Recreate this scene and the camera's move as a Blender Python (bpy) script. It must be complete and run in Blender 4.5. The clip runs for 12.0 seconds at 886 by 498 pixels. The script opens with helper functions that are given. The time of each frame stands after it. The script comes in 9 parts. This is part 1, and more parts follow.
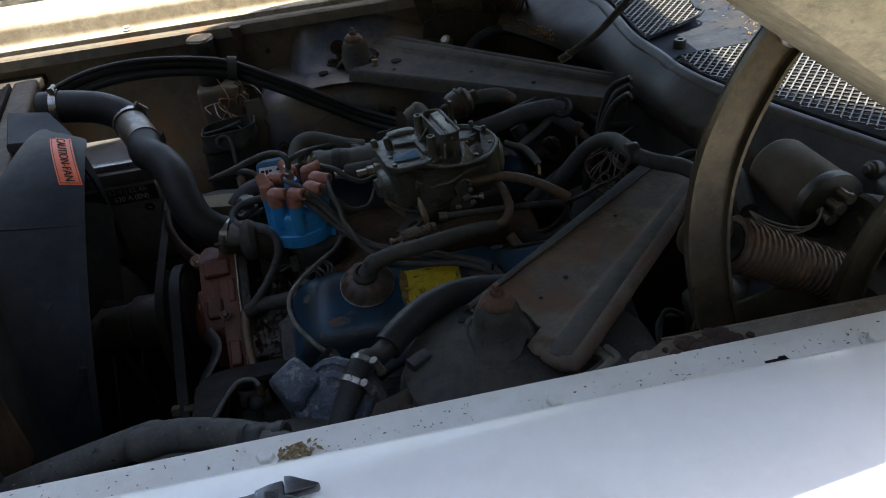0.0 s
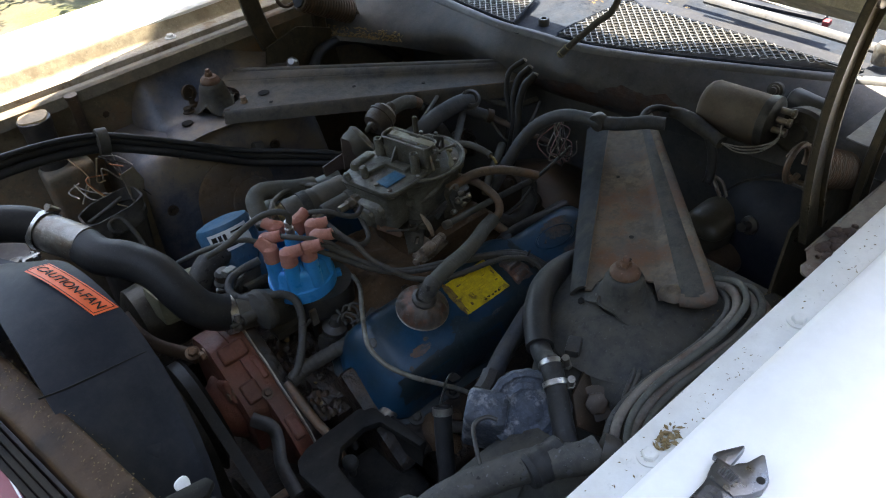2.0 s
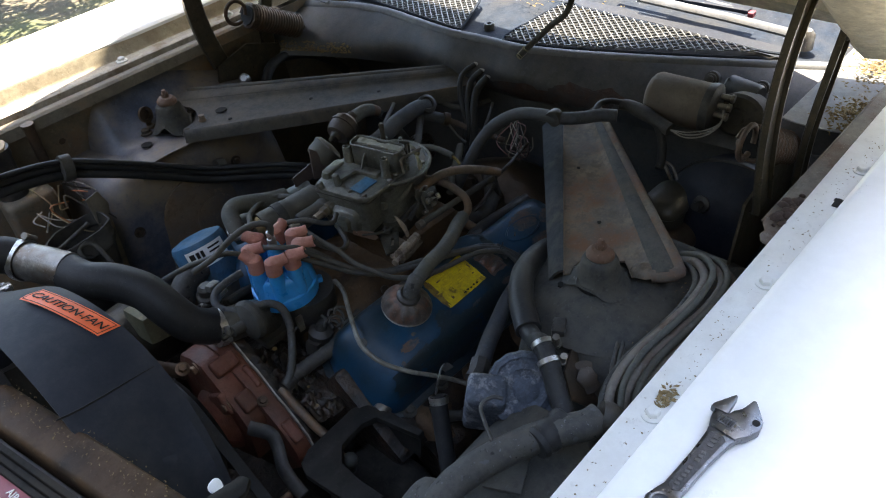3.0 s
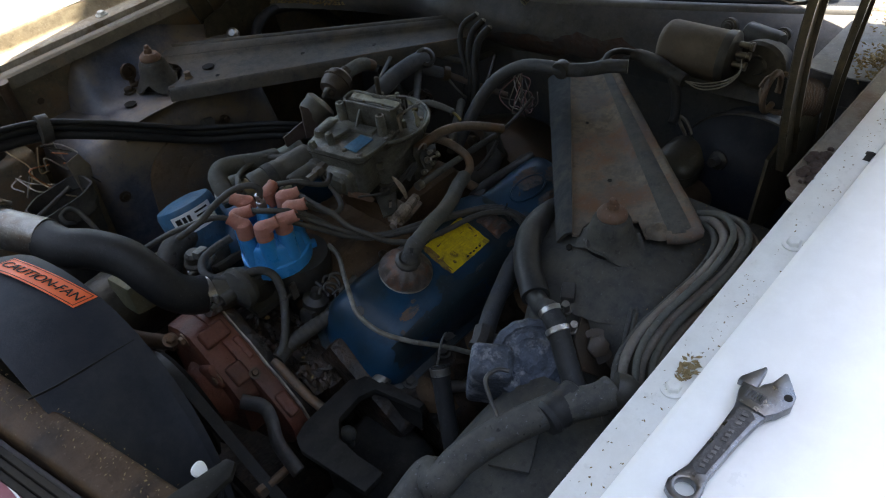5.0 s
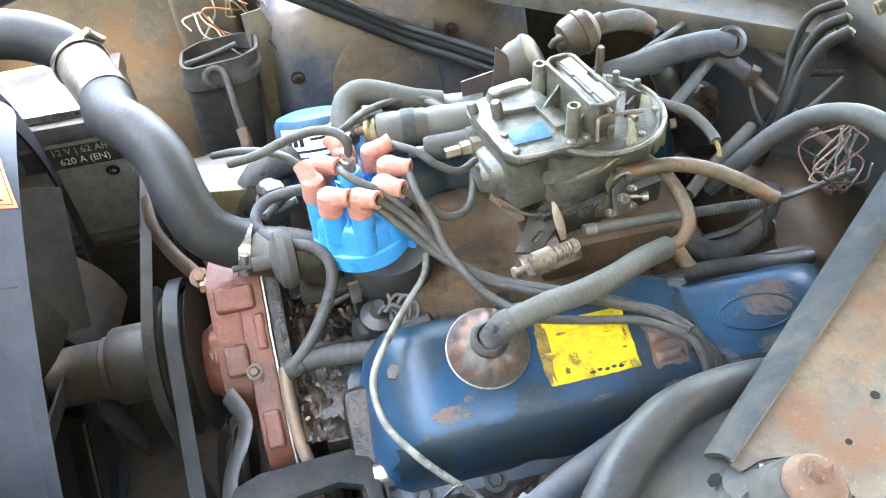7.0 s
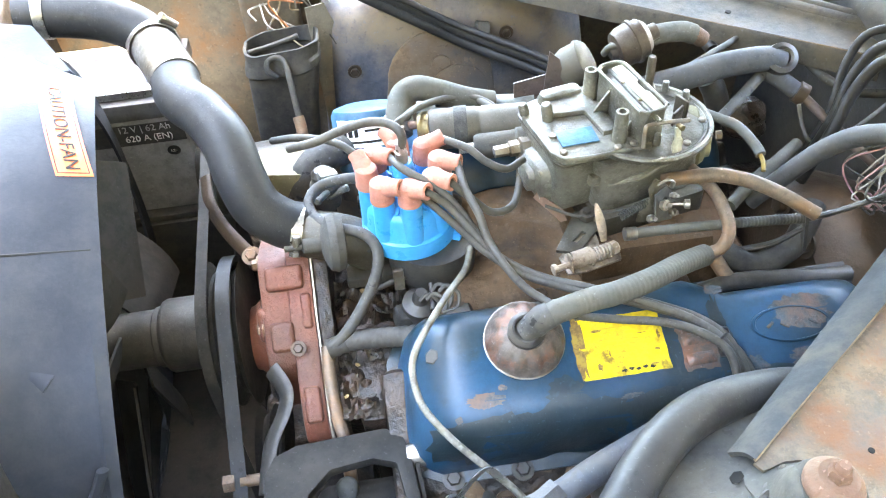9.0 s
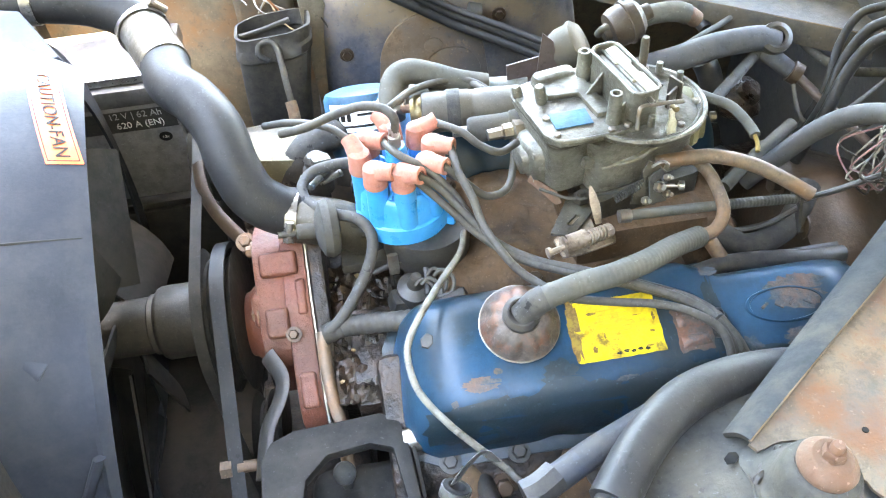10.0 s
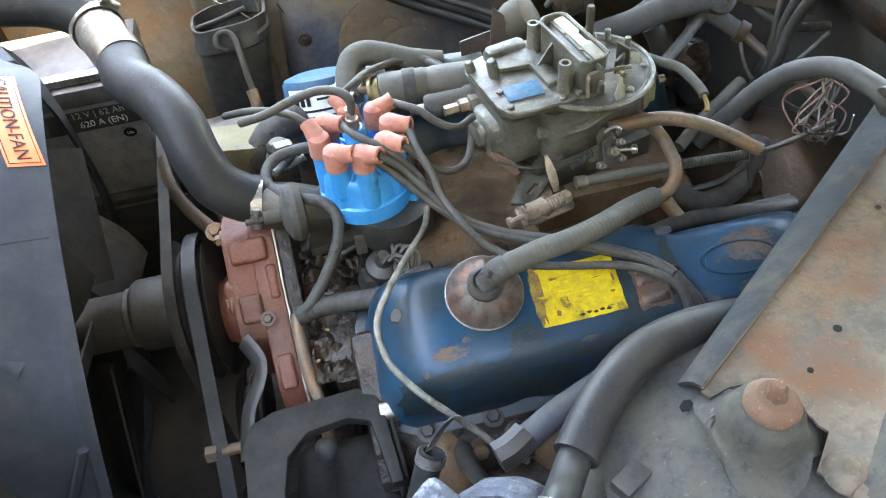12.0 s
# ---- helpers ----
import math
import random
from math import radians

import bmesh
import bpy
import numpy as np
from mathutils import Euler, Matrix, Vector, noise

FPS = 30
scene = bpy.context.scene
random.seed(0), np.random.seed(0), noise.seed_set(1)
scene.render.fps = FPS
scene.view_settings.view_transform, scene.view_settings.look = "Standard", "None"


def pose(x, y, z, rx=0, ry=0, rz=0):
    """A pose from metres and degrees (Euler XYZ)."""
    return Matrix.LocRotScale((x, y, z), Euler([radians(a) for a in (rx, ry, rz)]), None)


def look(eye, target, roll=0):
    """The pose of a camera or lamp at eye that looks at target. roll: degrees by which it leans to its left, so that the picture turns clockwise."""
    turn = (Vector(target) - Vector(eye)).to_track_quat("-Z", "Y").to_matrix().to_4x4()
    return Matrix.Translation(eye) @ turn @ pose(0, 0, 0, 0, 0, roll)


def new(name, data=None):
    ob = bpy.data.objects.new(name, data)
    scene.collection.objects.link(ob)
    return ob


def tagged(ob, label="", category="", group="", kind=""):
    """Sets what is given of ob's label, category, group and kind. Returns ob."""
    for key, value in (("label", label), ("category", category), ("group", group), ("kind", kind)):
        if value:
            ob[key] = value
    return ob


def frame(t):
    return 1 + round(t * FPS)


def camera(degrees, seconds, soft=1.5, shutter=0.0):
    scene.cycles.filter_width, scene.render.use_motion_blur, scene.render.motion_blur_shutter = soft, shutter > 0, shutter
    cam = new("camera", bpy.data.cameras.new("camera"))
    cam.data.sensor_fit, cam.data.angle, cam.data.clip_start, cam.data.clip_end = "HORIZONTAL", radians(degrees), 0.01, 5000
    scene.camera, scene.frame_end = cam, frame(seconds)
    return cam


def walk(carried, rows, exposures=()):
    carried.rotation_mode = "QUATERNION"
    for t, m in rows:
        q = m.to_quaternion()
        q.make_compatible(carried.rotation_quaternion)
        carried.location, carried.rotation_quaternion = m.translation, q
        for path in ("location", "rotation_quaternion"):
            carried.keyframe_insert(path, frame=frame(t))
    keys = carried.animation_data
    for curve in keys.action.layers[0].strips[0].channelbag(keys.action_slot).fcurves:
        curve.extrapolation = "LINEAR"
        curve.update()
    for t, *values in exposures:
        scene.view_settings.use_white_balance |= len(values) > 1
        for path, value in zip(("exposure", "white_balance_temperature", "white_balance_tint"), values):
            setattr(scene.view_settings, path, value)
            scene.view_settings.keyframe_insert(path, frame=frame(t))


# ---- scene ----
cam = camera(59.0, 12.0, soft=1.1)
PATH = [
    (0, (-0.066, -1.141, 1.407), (0.077, 0.504, 0.279), -7.6),
    (0.5, (-0.259, -1.138, 1.455), (0.165, 0.433, 0.291), -6.7),
    (1, (-0.437, -1.149, 1.517), (0.213, 0.312, 0.316), -7.0),
    (1.5, (-0.522, -1.051, 1.520), (0.283, 0.305, 0.291), -5.1),
    (2, (-0.569, -0.929, 1.523), (0.356, 0.329, 0.273), -6.9),
    (2.5, (-0.628, -0.906, 1.543), (0.415, 0.251, 0.288), -7.5),
    (3, (-0.657, -0.915, 1.552), (0.408, 0.224, 0.300), -7.1),
    (4.8, (-0.643, -0.901, 1.515), (0.389, 0.218, 0.217), -8.1),
    (5, (-0.619, -0.877, 1.507), (0.392, 0.230, 0.183), -8.1),
    (5.3, (-0.487, -0.799, 1.432), (0.412, 0.363, 0.075), -7.6),
    (5.5, (-0.339, -0.744, 1.385), (0.413, 0.558, 0.066), -7.3),
    (6, (-0.195, -0.658, 1.323), (0.363, 0.764, 0.033), -7.1),
    (6.5, (-0.185, -0.637, 1.318), (0.114, 0.834, -0.004), -7.4),
    (7, (-0.201, -0.663, 1.322), (0.013, 0.740, -0.087), -5.5),
    (7.5, (-0.223, -0.690, 1.331), (-0.065, 0.742, -0.055), -3.6),
    (9.5, (-0.211, -0.690, 1.336), (-0.092, 0.720, -0.077), -4.5),
    (10, (-0.211, -0.688, 1.335), (-0.083, 0.705, -0.094), -4.8),
    (10.5, (-0.209, -0.693, 1.336), (-0.071, 0.697, -0.095), -5.4),
    (11, (-0.204, -0.697, 1.339), (-0.063, 0.685, -0.099), -5.9),
    (11.5, (-0.199, -0.701, 1.345), (-0.071, 0.669, -0.106), -6.7),
    (12, (-0.193, -0.708, 1.347), (-0.035, 0.638, -0.125), -7.5),
]
EXPOSURES = [(0.0, 1.9, 7300, 10), (0.5, 2.05, 7350, 10), (1.0, 2.1, 7250, 10), (1.5, 2.35, 7500, 10), (2.0, 3.05, 7600, 10), (3.0, 3.0, 7500, 10), (5.0, 2.75, 7800, 10), (5.5, 4.5, 7800, 8), (6.0, 5.3, 8200, 6), (6.5, 5.6, 8100, 6), (7.0, 6.5, 8400, 8), (9.5, 6.7, 8300, 8), (11.0, 6.45, 8400, 8), (11.5, 6.2, 8400, 8), (12.0, 5.7, 8500, 8)]
walk(cam, [(t, look(eye, target, roll)) for t, eye, target, roll in PATH], EXPOSURES)

# ---- light ----
SUN_EL, SUN_AZ = 75.0, 56.0          # degrees up; compass turn from +x towards +y
world = bpy.data.worlds.new("world")
scene.world = world
world.use_nodes = True
wn = world.node_tree.nodes
sky = wn.new("ShaderNodeTexSky")
sky.sky_type, sky.sun_disc = "NISHITA", False
sky.sun_elevation, sky.sun_rotation = radians(SUN_EL), radians(90 - SUN_AZ)
world.node_tree.links.new(sky.outputs[0], wn["Background"].inputs[0])
wn["Background"].inputs[1].default_value = 0.13
sun = new("sun", bpy.data.lights.new("sun", "SUN"))
sun.data.energy, sun.data.angle, sun.data.color = 4.0, radians(0.6), (1.0, 0.95, 0.86)
_el, _az = radians(SUN_EL), radians(SUN_AZ)
sun_dir = Vector((math.cos(_el) * math.cos(_az), math.cos(_el) * math.sin(_az), math.sin(_el)))
sun.matrix_world = look(sun_dir * 20, (0, 0, 0))

# ---- materials ----
def mat(name, base, second=None, rough=0.6, metal=0.0, scale=8.0, split=0.5, soft=0.15, dust=None, dust_amount=0.3,
        dust_scale=30.0, bump=0.15, bump_scale=120.0, coat=0.0, spread=0.25, spec=None, specks=0.30):
    """A worn surface: base broken by patches of a second colour and a finer film of dust, with grain and relief."""
    m = bpy.data.materials.new(name)
    m.use_nodes = True
    n, l = m.node_tree.nodes, m.node_tree.links
    p = n["Principled BSDF"]
    p.inputs["Roughness"].default_value, p.inputs["Metallic"].default_value = rough, metal
    p.inputs["Coat Weight"].default_value = coat
    p.inputs["Specular IOR Level"].default_value = spec if spec is not None else (0.22 if rough >= 0.5 and metal < 0.2 else 0.45)
    co = n.new("ShaderNodeTexCoord")

    def noise_at(s, detail=6.0, rough_=0.6):
        t = n.new("ShaderNodeTexNoise")
        t.inputs["Scale"].default_value, t.inputs["Detail"].default_value, t.inputs["Roughness"].default_value = s, detail, rough_
        l.new(co.outputs["Object"], t.inputs["Vector"])
        return t.outputs["Fac"]

    def ramp(src, at, width):
        r = n.new("ShaderNodeMapRange")
        r.interpolation_type = "SMOOTHSTEP"
        r.inputs["From Min"].default_value, r.inputs["From Max"].default_value = at - width, at + width
        l.new(src, r.inputs["Value"])
        return r.outputs["Result"]

    def mix(fac, a, b):
        x = n.new("ShaderNodeMix")
        x.data_type = "RGBA"
        l.new(fac, x.inputs["Factor"])
        for socket, value in ((x.inputs["A"], a), (x.inputs["B"], b)):
            if isinstance(value, tuple):
                socket.default_value = (*value, 1)
            else:
                l.new(value, socket)
        return x.outputs["Result"]

    dark = tuple(c * (1 - spread) for c in base)
    lite = tuple(min(1, c * (1 + spread)) for c in base)
    colour = mix(ramp(noise_at(scale * 4, 9.0, 0.75), 0.5, 0.15), dark, lite)
    if second:
        colour = mix(ramp(noise_at(scale, 10.0, 0.68), split, soft), colour, second)
    if dust:
        fine = ramp(noise_at(dust_scale, 10.0, 0.75), 0.5, 0.16)
        gate = n.new("ShaderNodeMath")
        gate.operation = "MULTIPLY"
        l.new(fine, gate.inputs[0])
        gate.inputs[1].default_value = dust_amount
        colour = mix(gate.outputs[0], colour, dust)
    if specks:
        for s_, at, tone in ((260.0, 0.665, tuple(min(0.7, c * 2.0 + 0.05) for c in base)), (110.0, 0.655, tuple(c * 0.3 for c in base)), (46.0, 0.66, tuple(min(0.6, c * 1.5 + 0.02) for c in base))):
            gate = n.new("ShaderNodeMath")
            gate.operation = "MULTIPLY"
            l.new(ramp(noise_at(s_, 3.0, 0.6), at, 0.03), gate.inputs[0])
            gate.inputs[1].default_value = specks
            colour = mix(gate.outputs[0], colour, tone)
    l.new(colour, p.inputs["Base Color"])
    rr = n.new("ShaderNodeMapRange")
    rr.inputs["To Min"].default_value, rr.inputs["To Max"].default_value = max(0.05, rough - 0.18), min(1, rough + 0.2)
    l.new(noise_at(scale * 2.3, 8.0, 0.7), rr.inputs["Value"])
    l.new(rr.outputs["Result"], p.inputs["Roughness"])
    if bump:
        b = n.new("ShaderNodeBump")
        b.inputs["Strength"].default_value, b.inputs["Distance"].default_value = min(1.0, bump * 1.6), 0.002
        l.new(noise_at(bump_scale, 8.0, 0.65), b.inputs["Height"])
        big = n.new("ShaderNodeBump")
        big.inputs["Strength"].default_value, big.inputs["Distance"].default_value = min(1.0, bump * 1.2), 0.006
        l.new(noise_at(scale * 2.0, 4.0, 0.5), big.inputs["Height"])
        l.new(big.outputs["Normal"], b.inputs["Normal"])
        l.new(b.outputs["Normal"], p.inputs["Normal"])
    return m


DUST = (0.115, 0.102, 0.08)
white_paint = mat("white_paint", (0.86, 0.865, 0.87), None, 0.32, scale=3, spread=0.03, dust=(0.72, 0.70, 0.66), dust_amount=0.2, dust_scale=14, bump=0.03, coat=0.3, specks=0.0)
primer = mat("fender_flange_paint", (0.66, 0.67, 0.66), (0.36, 0.33, 0.29), 0.55, scale=9, split=0.72, soft=0.04, dust=(0.52, 0.48, 0.42), dust_amount=0.35, dust_scale=7, spread=0.05, bump=0.08, specks=0.12)
# Dark tone added to cut light bounced off the unseen hood underside.
bounce_cut_dark = mat("unseen_hood_bounce_cut", (0.03, 0.03, 0.03), (0.06, 0.05, 0.04), 0.8, scale=5)
ledge_paint = mat("weathered_ledge_paint", (0.40, 0.37, 0.32), (0.18, 0.14, 0.10), 0.6, scale=16, split=0.58, soft=0.06, dust=(0.30, 0.25, 0.18), dust_amount=0.4, bump=0.1, specks=0.3)
# Cream overspray that also carries the shade on the fender's inner slope.
cream_slope_shade = mat("cream_paint_and_shade", (0.42, 0.37, 0.28), (0.26, 0.21, 0.15), 0.6, scale=9, split=0.6, soft=0.1, dust=(0.25, 0.2, 0.14), dust_amount=0.4, bump=0.08, specks=0.3)
cream_paint = mat("cream_paint", (0.55, 0.50, 0.38), (0.20, 0.10, 0.04), 0.5, scale=14, split=0.66, soft=0.05, dust=(0.35, 0.30, 0.20), dust_amount=0.5, bump=0.15)
bay_black = mat("bay_black_paint", (0.0270, 0.0295, 0.0340), (0.0520, 0.0460, 0.0380), 0.6, scale=7, split=0.5, soft=0.2, dust=DUST, dust_amount=0.35, bump=0.2)
bay_blue = mat("bay_blue_grey_paint", (0.035, 0.045, 0.070), (0.105, 0.080, 0.055), 0.5, scale=6, split=0.5, soft=0.18, dust=DUST, dust_amount=0.45, bump=0.15)
apron_mat = mat("apron_dusty_paint", (0.150, 0.130, 0.100), (0.200, 0.115, 0.062), 0.6, scale=8, split=0.56, soft=0.09, dust=(0.16, 0.142, 0.112), dust_amount=0.5, dust_scale=18, bump=0.25)
apron_rust = mat("rust_brown_panel", (0.160, 0.105, 0.064), (0.080, 0.074, 0.072), 0.6, scale=9, split=0.53, soft=0.12, dust=(0.16, 0.13, 0.10), dust_amount=0.35, dust_scale=20, bump=0.2)
brace_mat = mat("brace_worn_paint", (0.150, 0.112, 0.076), (0.145, 0.068, 0.034), 0.75, scale=14, split=0.54, soft=0.08, dust=(0.075, 0.082, 0.086), dust_amount=0.6, dust_scale=10, bump=0.35, spread=0.35, specks=0.15)
brace_rail = mat("brace_rail_paint", (0.023, 0.0265, 0.029), (0.056, 0.050, 0.042), 0.75, scale=16, split=0.56, soft=0.10, dust=(0.010, 0.014, 0.020), dust_amount=0.5, dust_scale=14, bump=0.2, specks=0.06)
far_brace_mat = mat("far_brace_paint", (0.0400, 0.0410, 0.0420), (0.0720, 0.0600, 0.0450), 0.65, scale=13, split=0.53, soft=0.13, dust=DUST, dust_amount=0.4, bump=0.15)
tower_grey = mat("tower_dusty_grey", (0.0330, 0.0360, 0.0380), (0.0560, 0.0500, 0.0400), 0.72, scale=14, split=0.52, soft=0.14, dust=(0.085, 0.080, 0.068), dust_amount=0.5, bump=0.25, specks=0.35)
cowl_black = mat("cowl_black_paint", (0.0330, 0.0365, 0.0430), (0.052, 0.034, 0.028), 0.45, scale=7, split=0.62, soft=0.10, dust=DUST, dust_amount=0.28, bump=0.12)
lip_grey = mat("pale_cowl_lip_paint", (0.085, 0.092, 0.105), (0.045, 0.047, 0.052), 0.45, scale=14, split=0.55, soft=0.12, dust=(0.16, 0.15, 0.13), dust_amount=0.35, bump=0.1)
corner_grey = mat("pale_grey_corner_paint", (0.19, 0.20, 0.215), (0.13, 0.125, 0.11), 0.6, scale=10, split=0.6, soft=0.15, dust=(0.24, 0.21, 0.17), dust_amount=0.35, bump=0.1)
cowl_top_mat = mat("cowl_top_paint", (0.014, 0.022, 0.036), (0.030, 0.032, 0.035), 0.7, scale=10, split=0.58, dust=(0.07, 0.065, 0.06), dust_amount=0.2, spec=0.1)
grille_mat = mat("grille_metal", (0.15, 0.155, 0.16), None, 0.45, 0.3, dust=DUST, dust_amount=0.4, bump=0.1)
shroud_mat = mat("shroud_plastic", (0.0150, 0.0182, 0.0255), (0.0195, 0.0228, 0.0300), 0.58, scale=5, split=0.55, soft=0.25, dust=(0.075, 0.078, 0.082), dust_amount=0.30, dust_scale=9, spread=0.08, bump=0.10, bump_scale=300, spec=0.16, specks=0.06)
orange_label = mat("orange_label", (0.86, 0.135, 0.035), None, 0.45, spread=0.05, dust=(0.75, 0.4, 0.25), dust_amount=0.1, bump=0.02, specks=0.0)
sticker_ink = mat("faded_sticker_print", (0.42, 0.31, 0.02), None, 0.6, bump=0.0, specks=0.0)
# Black for print; also painted in openings to stand in for shade.
print_hole_black = mat("black_print_and_hole_shade", (0.012, 0.012, 0.012), None, 0.6, bump=0.0, specks=0.0)
hose_mat = mat("hose_rubber", (0.0155, 0.0162, 0.0180), (0.0215, 0.0222, 0.0240), 0.5, scale=14, split=0.5, soft=0.3, dust=(0.07, 0.067, 0.06), dust_amount=0.22, dust_scale=24, spread=0.12, bump=0.08, bump_scale=260, specks=0.35)
hose_grey = mat("dusty_hose_rubber", (0.0340, 0.0365, 0.0390), (0.0480, 0.0465, 0.0430), 0.6, scale=16, split=0.5, soft=0.3, dust=(0.13, 0.12, 0.10), dust_amount=0.3, dust_scale=60, spread=0.12, bump=0.1, bump_scale=260, specks=0.9)
hose_blue = mat("blue_grey_hose", (0.0438, 0.0515, 0.0669), (0.0566, 0.0592, 0.0618), 0.6, scale=16, split=0.5, soft=0.25, dust=DUST, dust_amount=0.3, bump=0.1)
hose_tan = mat("dusty_tan_hose", (0.0800, 0.0820, 0.0730), (0.0500, 0.0520, 0.0490), 0.7, scale=16, split=0.55, soft=0.2, dust=DUST, dust_amount=0.4, bump=0.12)
lead_mat = mat("ignition_lead_jacket", (0.0438, 0.0438, 0.0438), (0.0618, 0.0592, 0.0515), 0.55, scale=22, split=0.55, soft=0.2, dust=DUST, dust_amount=0.3, bump=0.05)
cap_blue = mat("blue_cap_plastic", (0.004, 0.235, 0.60), (0.02, 0.30, 0.62), 0.30, scale=20, split=0.62, soft=0.2, dust=(0.20, 0.33, 0.45), dust_amount=0.15, spread=0.05, bump=0.03, specks=0.12)
boot_mat = mat("terracotta_rubber_boot", (0.345, 0.122, 0.092), (0.400, 0.185, 0.150), 0.55, scale=20, split=0.5, soft=0.2, dust=(0.35, 0.2, 0.14), dust_amount=0.35, bump=0.08)
cover_blue = mat("engine_blue_paint", (0.0015, 0.048, 0.106), (0.0050, 0.0180, 0.0270), 0.34, scale=10, split=0.50, soft=0.15, dust=(0.052, 0.060, 0.062), dust_amount=0.36, dust_scale=7, bump=0.08, spread=0.35, spec=0.3, specks=0.06)
cover_rust = mat("flaked_rusty_blue", (0.040, 0.058, 0.072), (0.110, 0.056, 0.038), 0.55, scale=30, split=0.52, soft=0.12, dust=DUST, dust_amount=0.3, bump=0.2)
tin_rust = mat("rusty_tin", (0.105, 0.088, 0.078), (0.155, 0.070, 0.042), 0.5, 0.25, scale=34, split=0.55, soft=0.08, dust=(0.035, 0.03, 0.028), dust_amount=0.5, dust_scale=26, bump=0.25)
yellow_label = mat("yellow_sticker", (0.56, 0.40, 0.012), (0.15, 0.10, 0.02), 0.5, scale=34, split=0.61, soft=0.05, dust=(0.22, 0.15, 0.03), dust_amount=0.5, dust_scale=110, spread=0.12, bump=0.06, specks=0.3)
carb_mat = mat("carburettor_cast_metal", (0.185, 0.184, 0.160), (0.070, 0.067, 0.054), 0.42, 0.35, scale=26, split=0.55, soft=0.10, dust=(0.045, 0.042, 0.035), dust_amount=0.5, dust_scale=17, bump=0.35, bump_scale=230)
carb_dark = mat("stained_cast_metal", (0.0621, 0.0569, 0.0455), (0.025, 0.022, 0.018), 0.45, 0.35, scale=24, split=0.5, soft=0.15, dust=DUST, dust_amount=0.35, bump=0.25)
carb_floor = mat("oil_darkened_casting", (0.082, 0.078, 0.062), (0.036, 0.032, 0.025), 0.45, 0.35, scale=34, split=0.5, soft=0.12, dust=DUST, dust_amount=0.3, bump=0.3, specks=0.5)
choke_mat = mat("pale_choke_plate", (0.40, 0.40, 0.33), (0.20, 0.18, 0.12), 0.45, 0.3, scale=60, split=0.58, soft=0.08, dust=(0.10, 0.08, 0.05), dust_amount=0.4, dust_scale=120, bump=0.1, specks=0.4)
tag_blue = mat("blue_tag", (0.028, 0.125, 0.22), None, 0.5, dust=DUST, dust_amount=0.3, scale=30)
intake_mat = mat("rusty_intake_iron", (0.105, 0.064, 0.036), (0.036, 0.026, 0.020), 0.7, 0.1, scale=19, split=0.55, soft=0.12, dust=(0.135, 0.082, 0.044), dust_amount=0.45, dust_scale=22, bump=0.5, bump_scale=90)
pump_mat = mat("red_oxide_cast_iron", (0.150, 0.047, 0.030), (0.080, 0.034, 0.024), 0.5, scale=16, split=0.53, soft=0.13, dust=(0.17, 0.075, 0.042), dust_amount=0.35, dust_scale=40, bump=0.5, bump_scale=120, spec=0.4)
gasket_mat = mat("pale_gasket", (0.55, 0.52, 0.45), (0.30, 0.25, 0.2), 0.8, scale=40)
grimy = mat("oily_grime", (0.0105, 0.0092, 0.0082), (0.040, 0.022, 0.014), 0.36, scale=30, split=0.55, soft=0.10, dust=(0.055, 0.037, 0.024), dust_amount=0.35, dust_scale=60, bump=0.9, bump_scale=55, spec=0.35)
black_steel = mat("black_steel", (0.0180, 0.0186, 0.0196), (0.0386, 0.0370, 0.0350), 0.45, 0.1, scale=12, split=0.55, soft=0.2, dust=DUST, dust_amount=0.3, bump=0.12)
worn_steel = mat("worn_bare_steel", (0.26, 0.25, 0.23), (0.14, 0.11, 0.085), 0.38, 0.7, scale=40, split=0.52, dust=DUST, dust_amount=0.35, bump=0.15)
bright_steel = mat("bright_steel", (0.42, 0.42, 0.40), (0.26, 0.24, 0.22), 0.3, 0.85, scale=60, split=0.55, dust=DUST, dust_amount=0.25, bump=0.06)
chrome_worn = mat("satin_chrome", (0.20, 0.205, 0.22), (0.12, 0.125, 0.13), 0.3, 0.9, scale=30, split=0.55, bump=0.06)
alu_corr = mat("corroded_aluminium", (0.070, 0.088, 0.12), (0.26, 0.27, 0.30), 0.6, 0.3, scale=40, split=0.57, soft=0.06, dust=(0.035, 0.035, 0.038), dust_amount=0.6, bump=0.6)
oily_brown = mat("brown_rusted_steel", (0.072, 0.042, 0.024), (0.034, 0.025, 0.018), 0.45, 0.2, scale=14, split=0.5, soft=0.15, dust=(0.08, 0.065, 0.045), dust_amount=0.25, bump=0.2)
rust_tube = mat("rusted_steel_tube", (0.15, 0.11, 0.08), (0.20, 0.10, 0.045), 0.55, 0.3, scale=22, split=0.55, soft=0.15, dust=DUST, dust_amount=0.3, bump=0.2)
olive_rust = mat("hinge_olive_brown", (0.066, 0.056, 0.038), (0.100, 0.076, 0.045), 0.32, 0.4, scale=18, split=0.54, soft=0.2, dust=(0.02, 0.02, 0.018), dust_amount=0.5, bump=0.12, specks=0.3)
battery_mat = mat("battery_case", (0.07, 0.07, 0.075), None, 0.45, dust=(0.2, 0.19, 0.17), dust_amount=0.3, bump=0.05)
battery_pale = mat("battery_grey_case", (0.20, 0.20, 0.21), None, 0.45, dust=(0.26, 0.25, 0.23), dust_amount=0.3, bump=0.05)
white_label = mat("white_label", (0.78, 0.80, 0.80), None, 0.5, spread=0.03, dust=(0.5, 0.48, 0.42), dust_amount=0.3, dust_scale=60, specks=0.0)
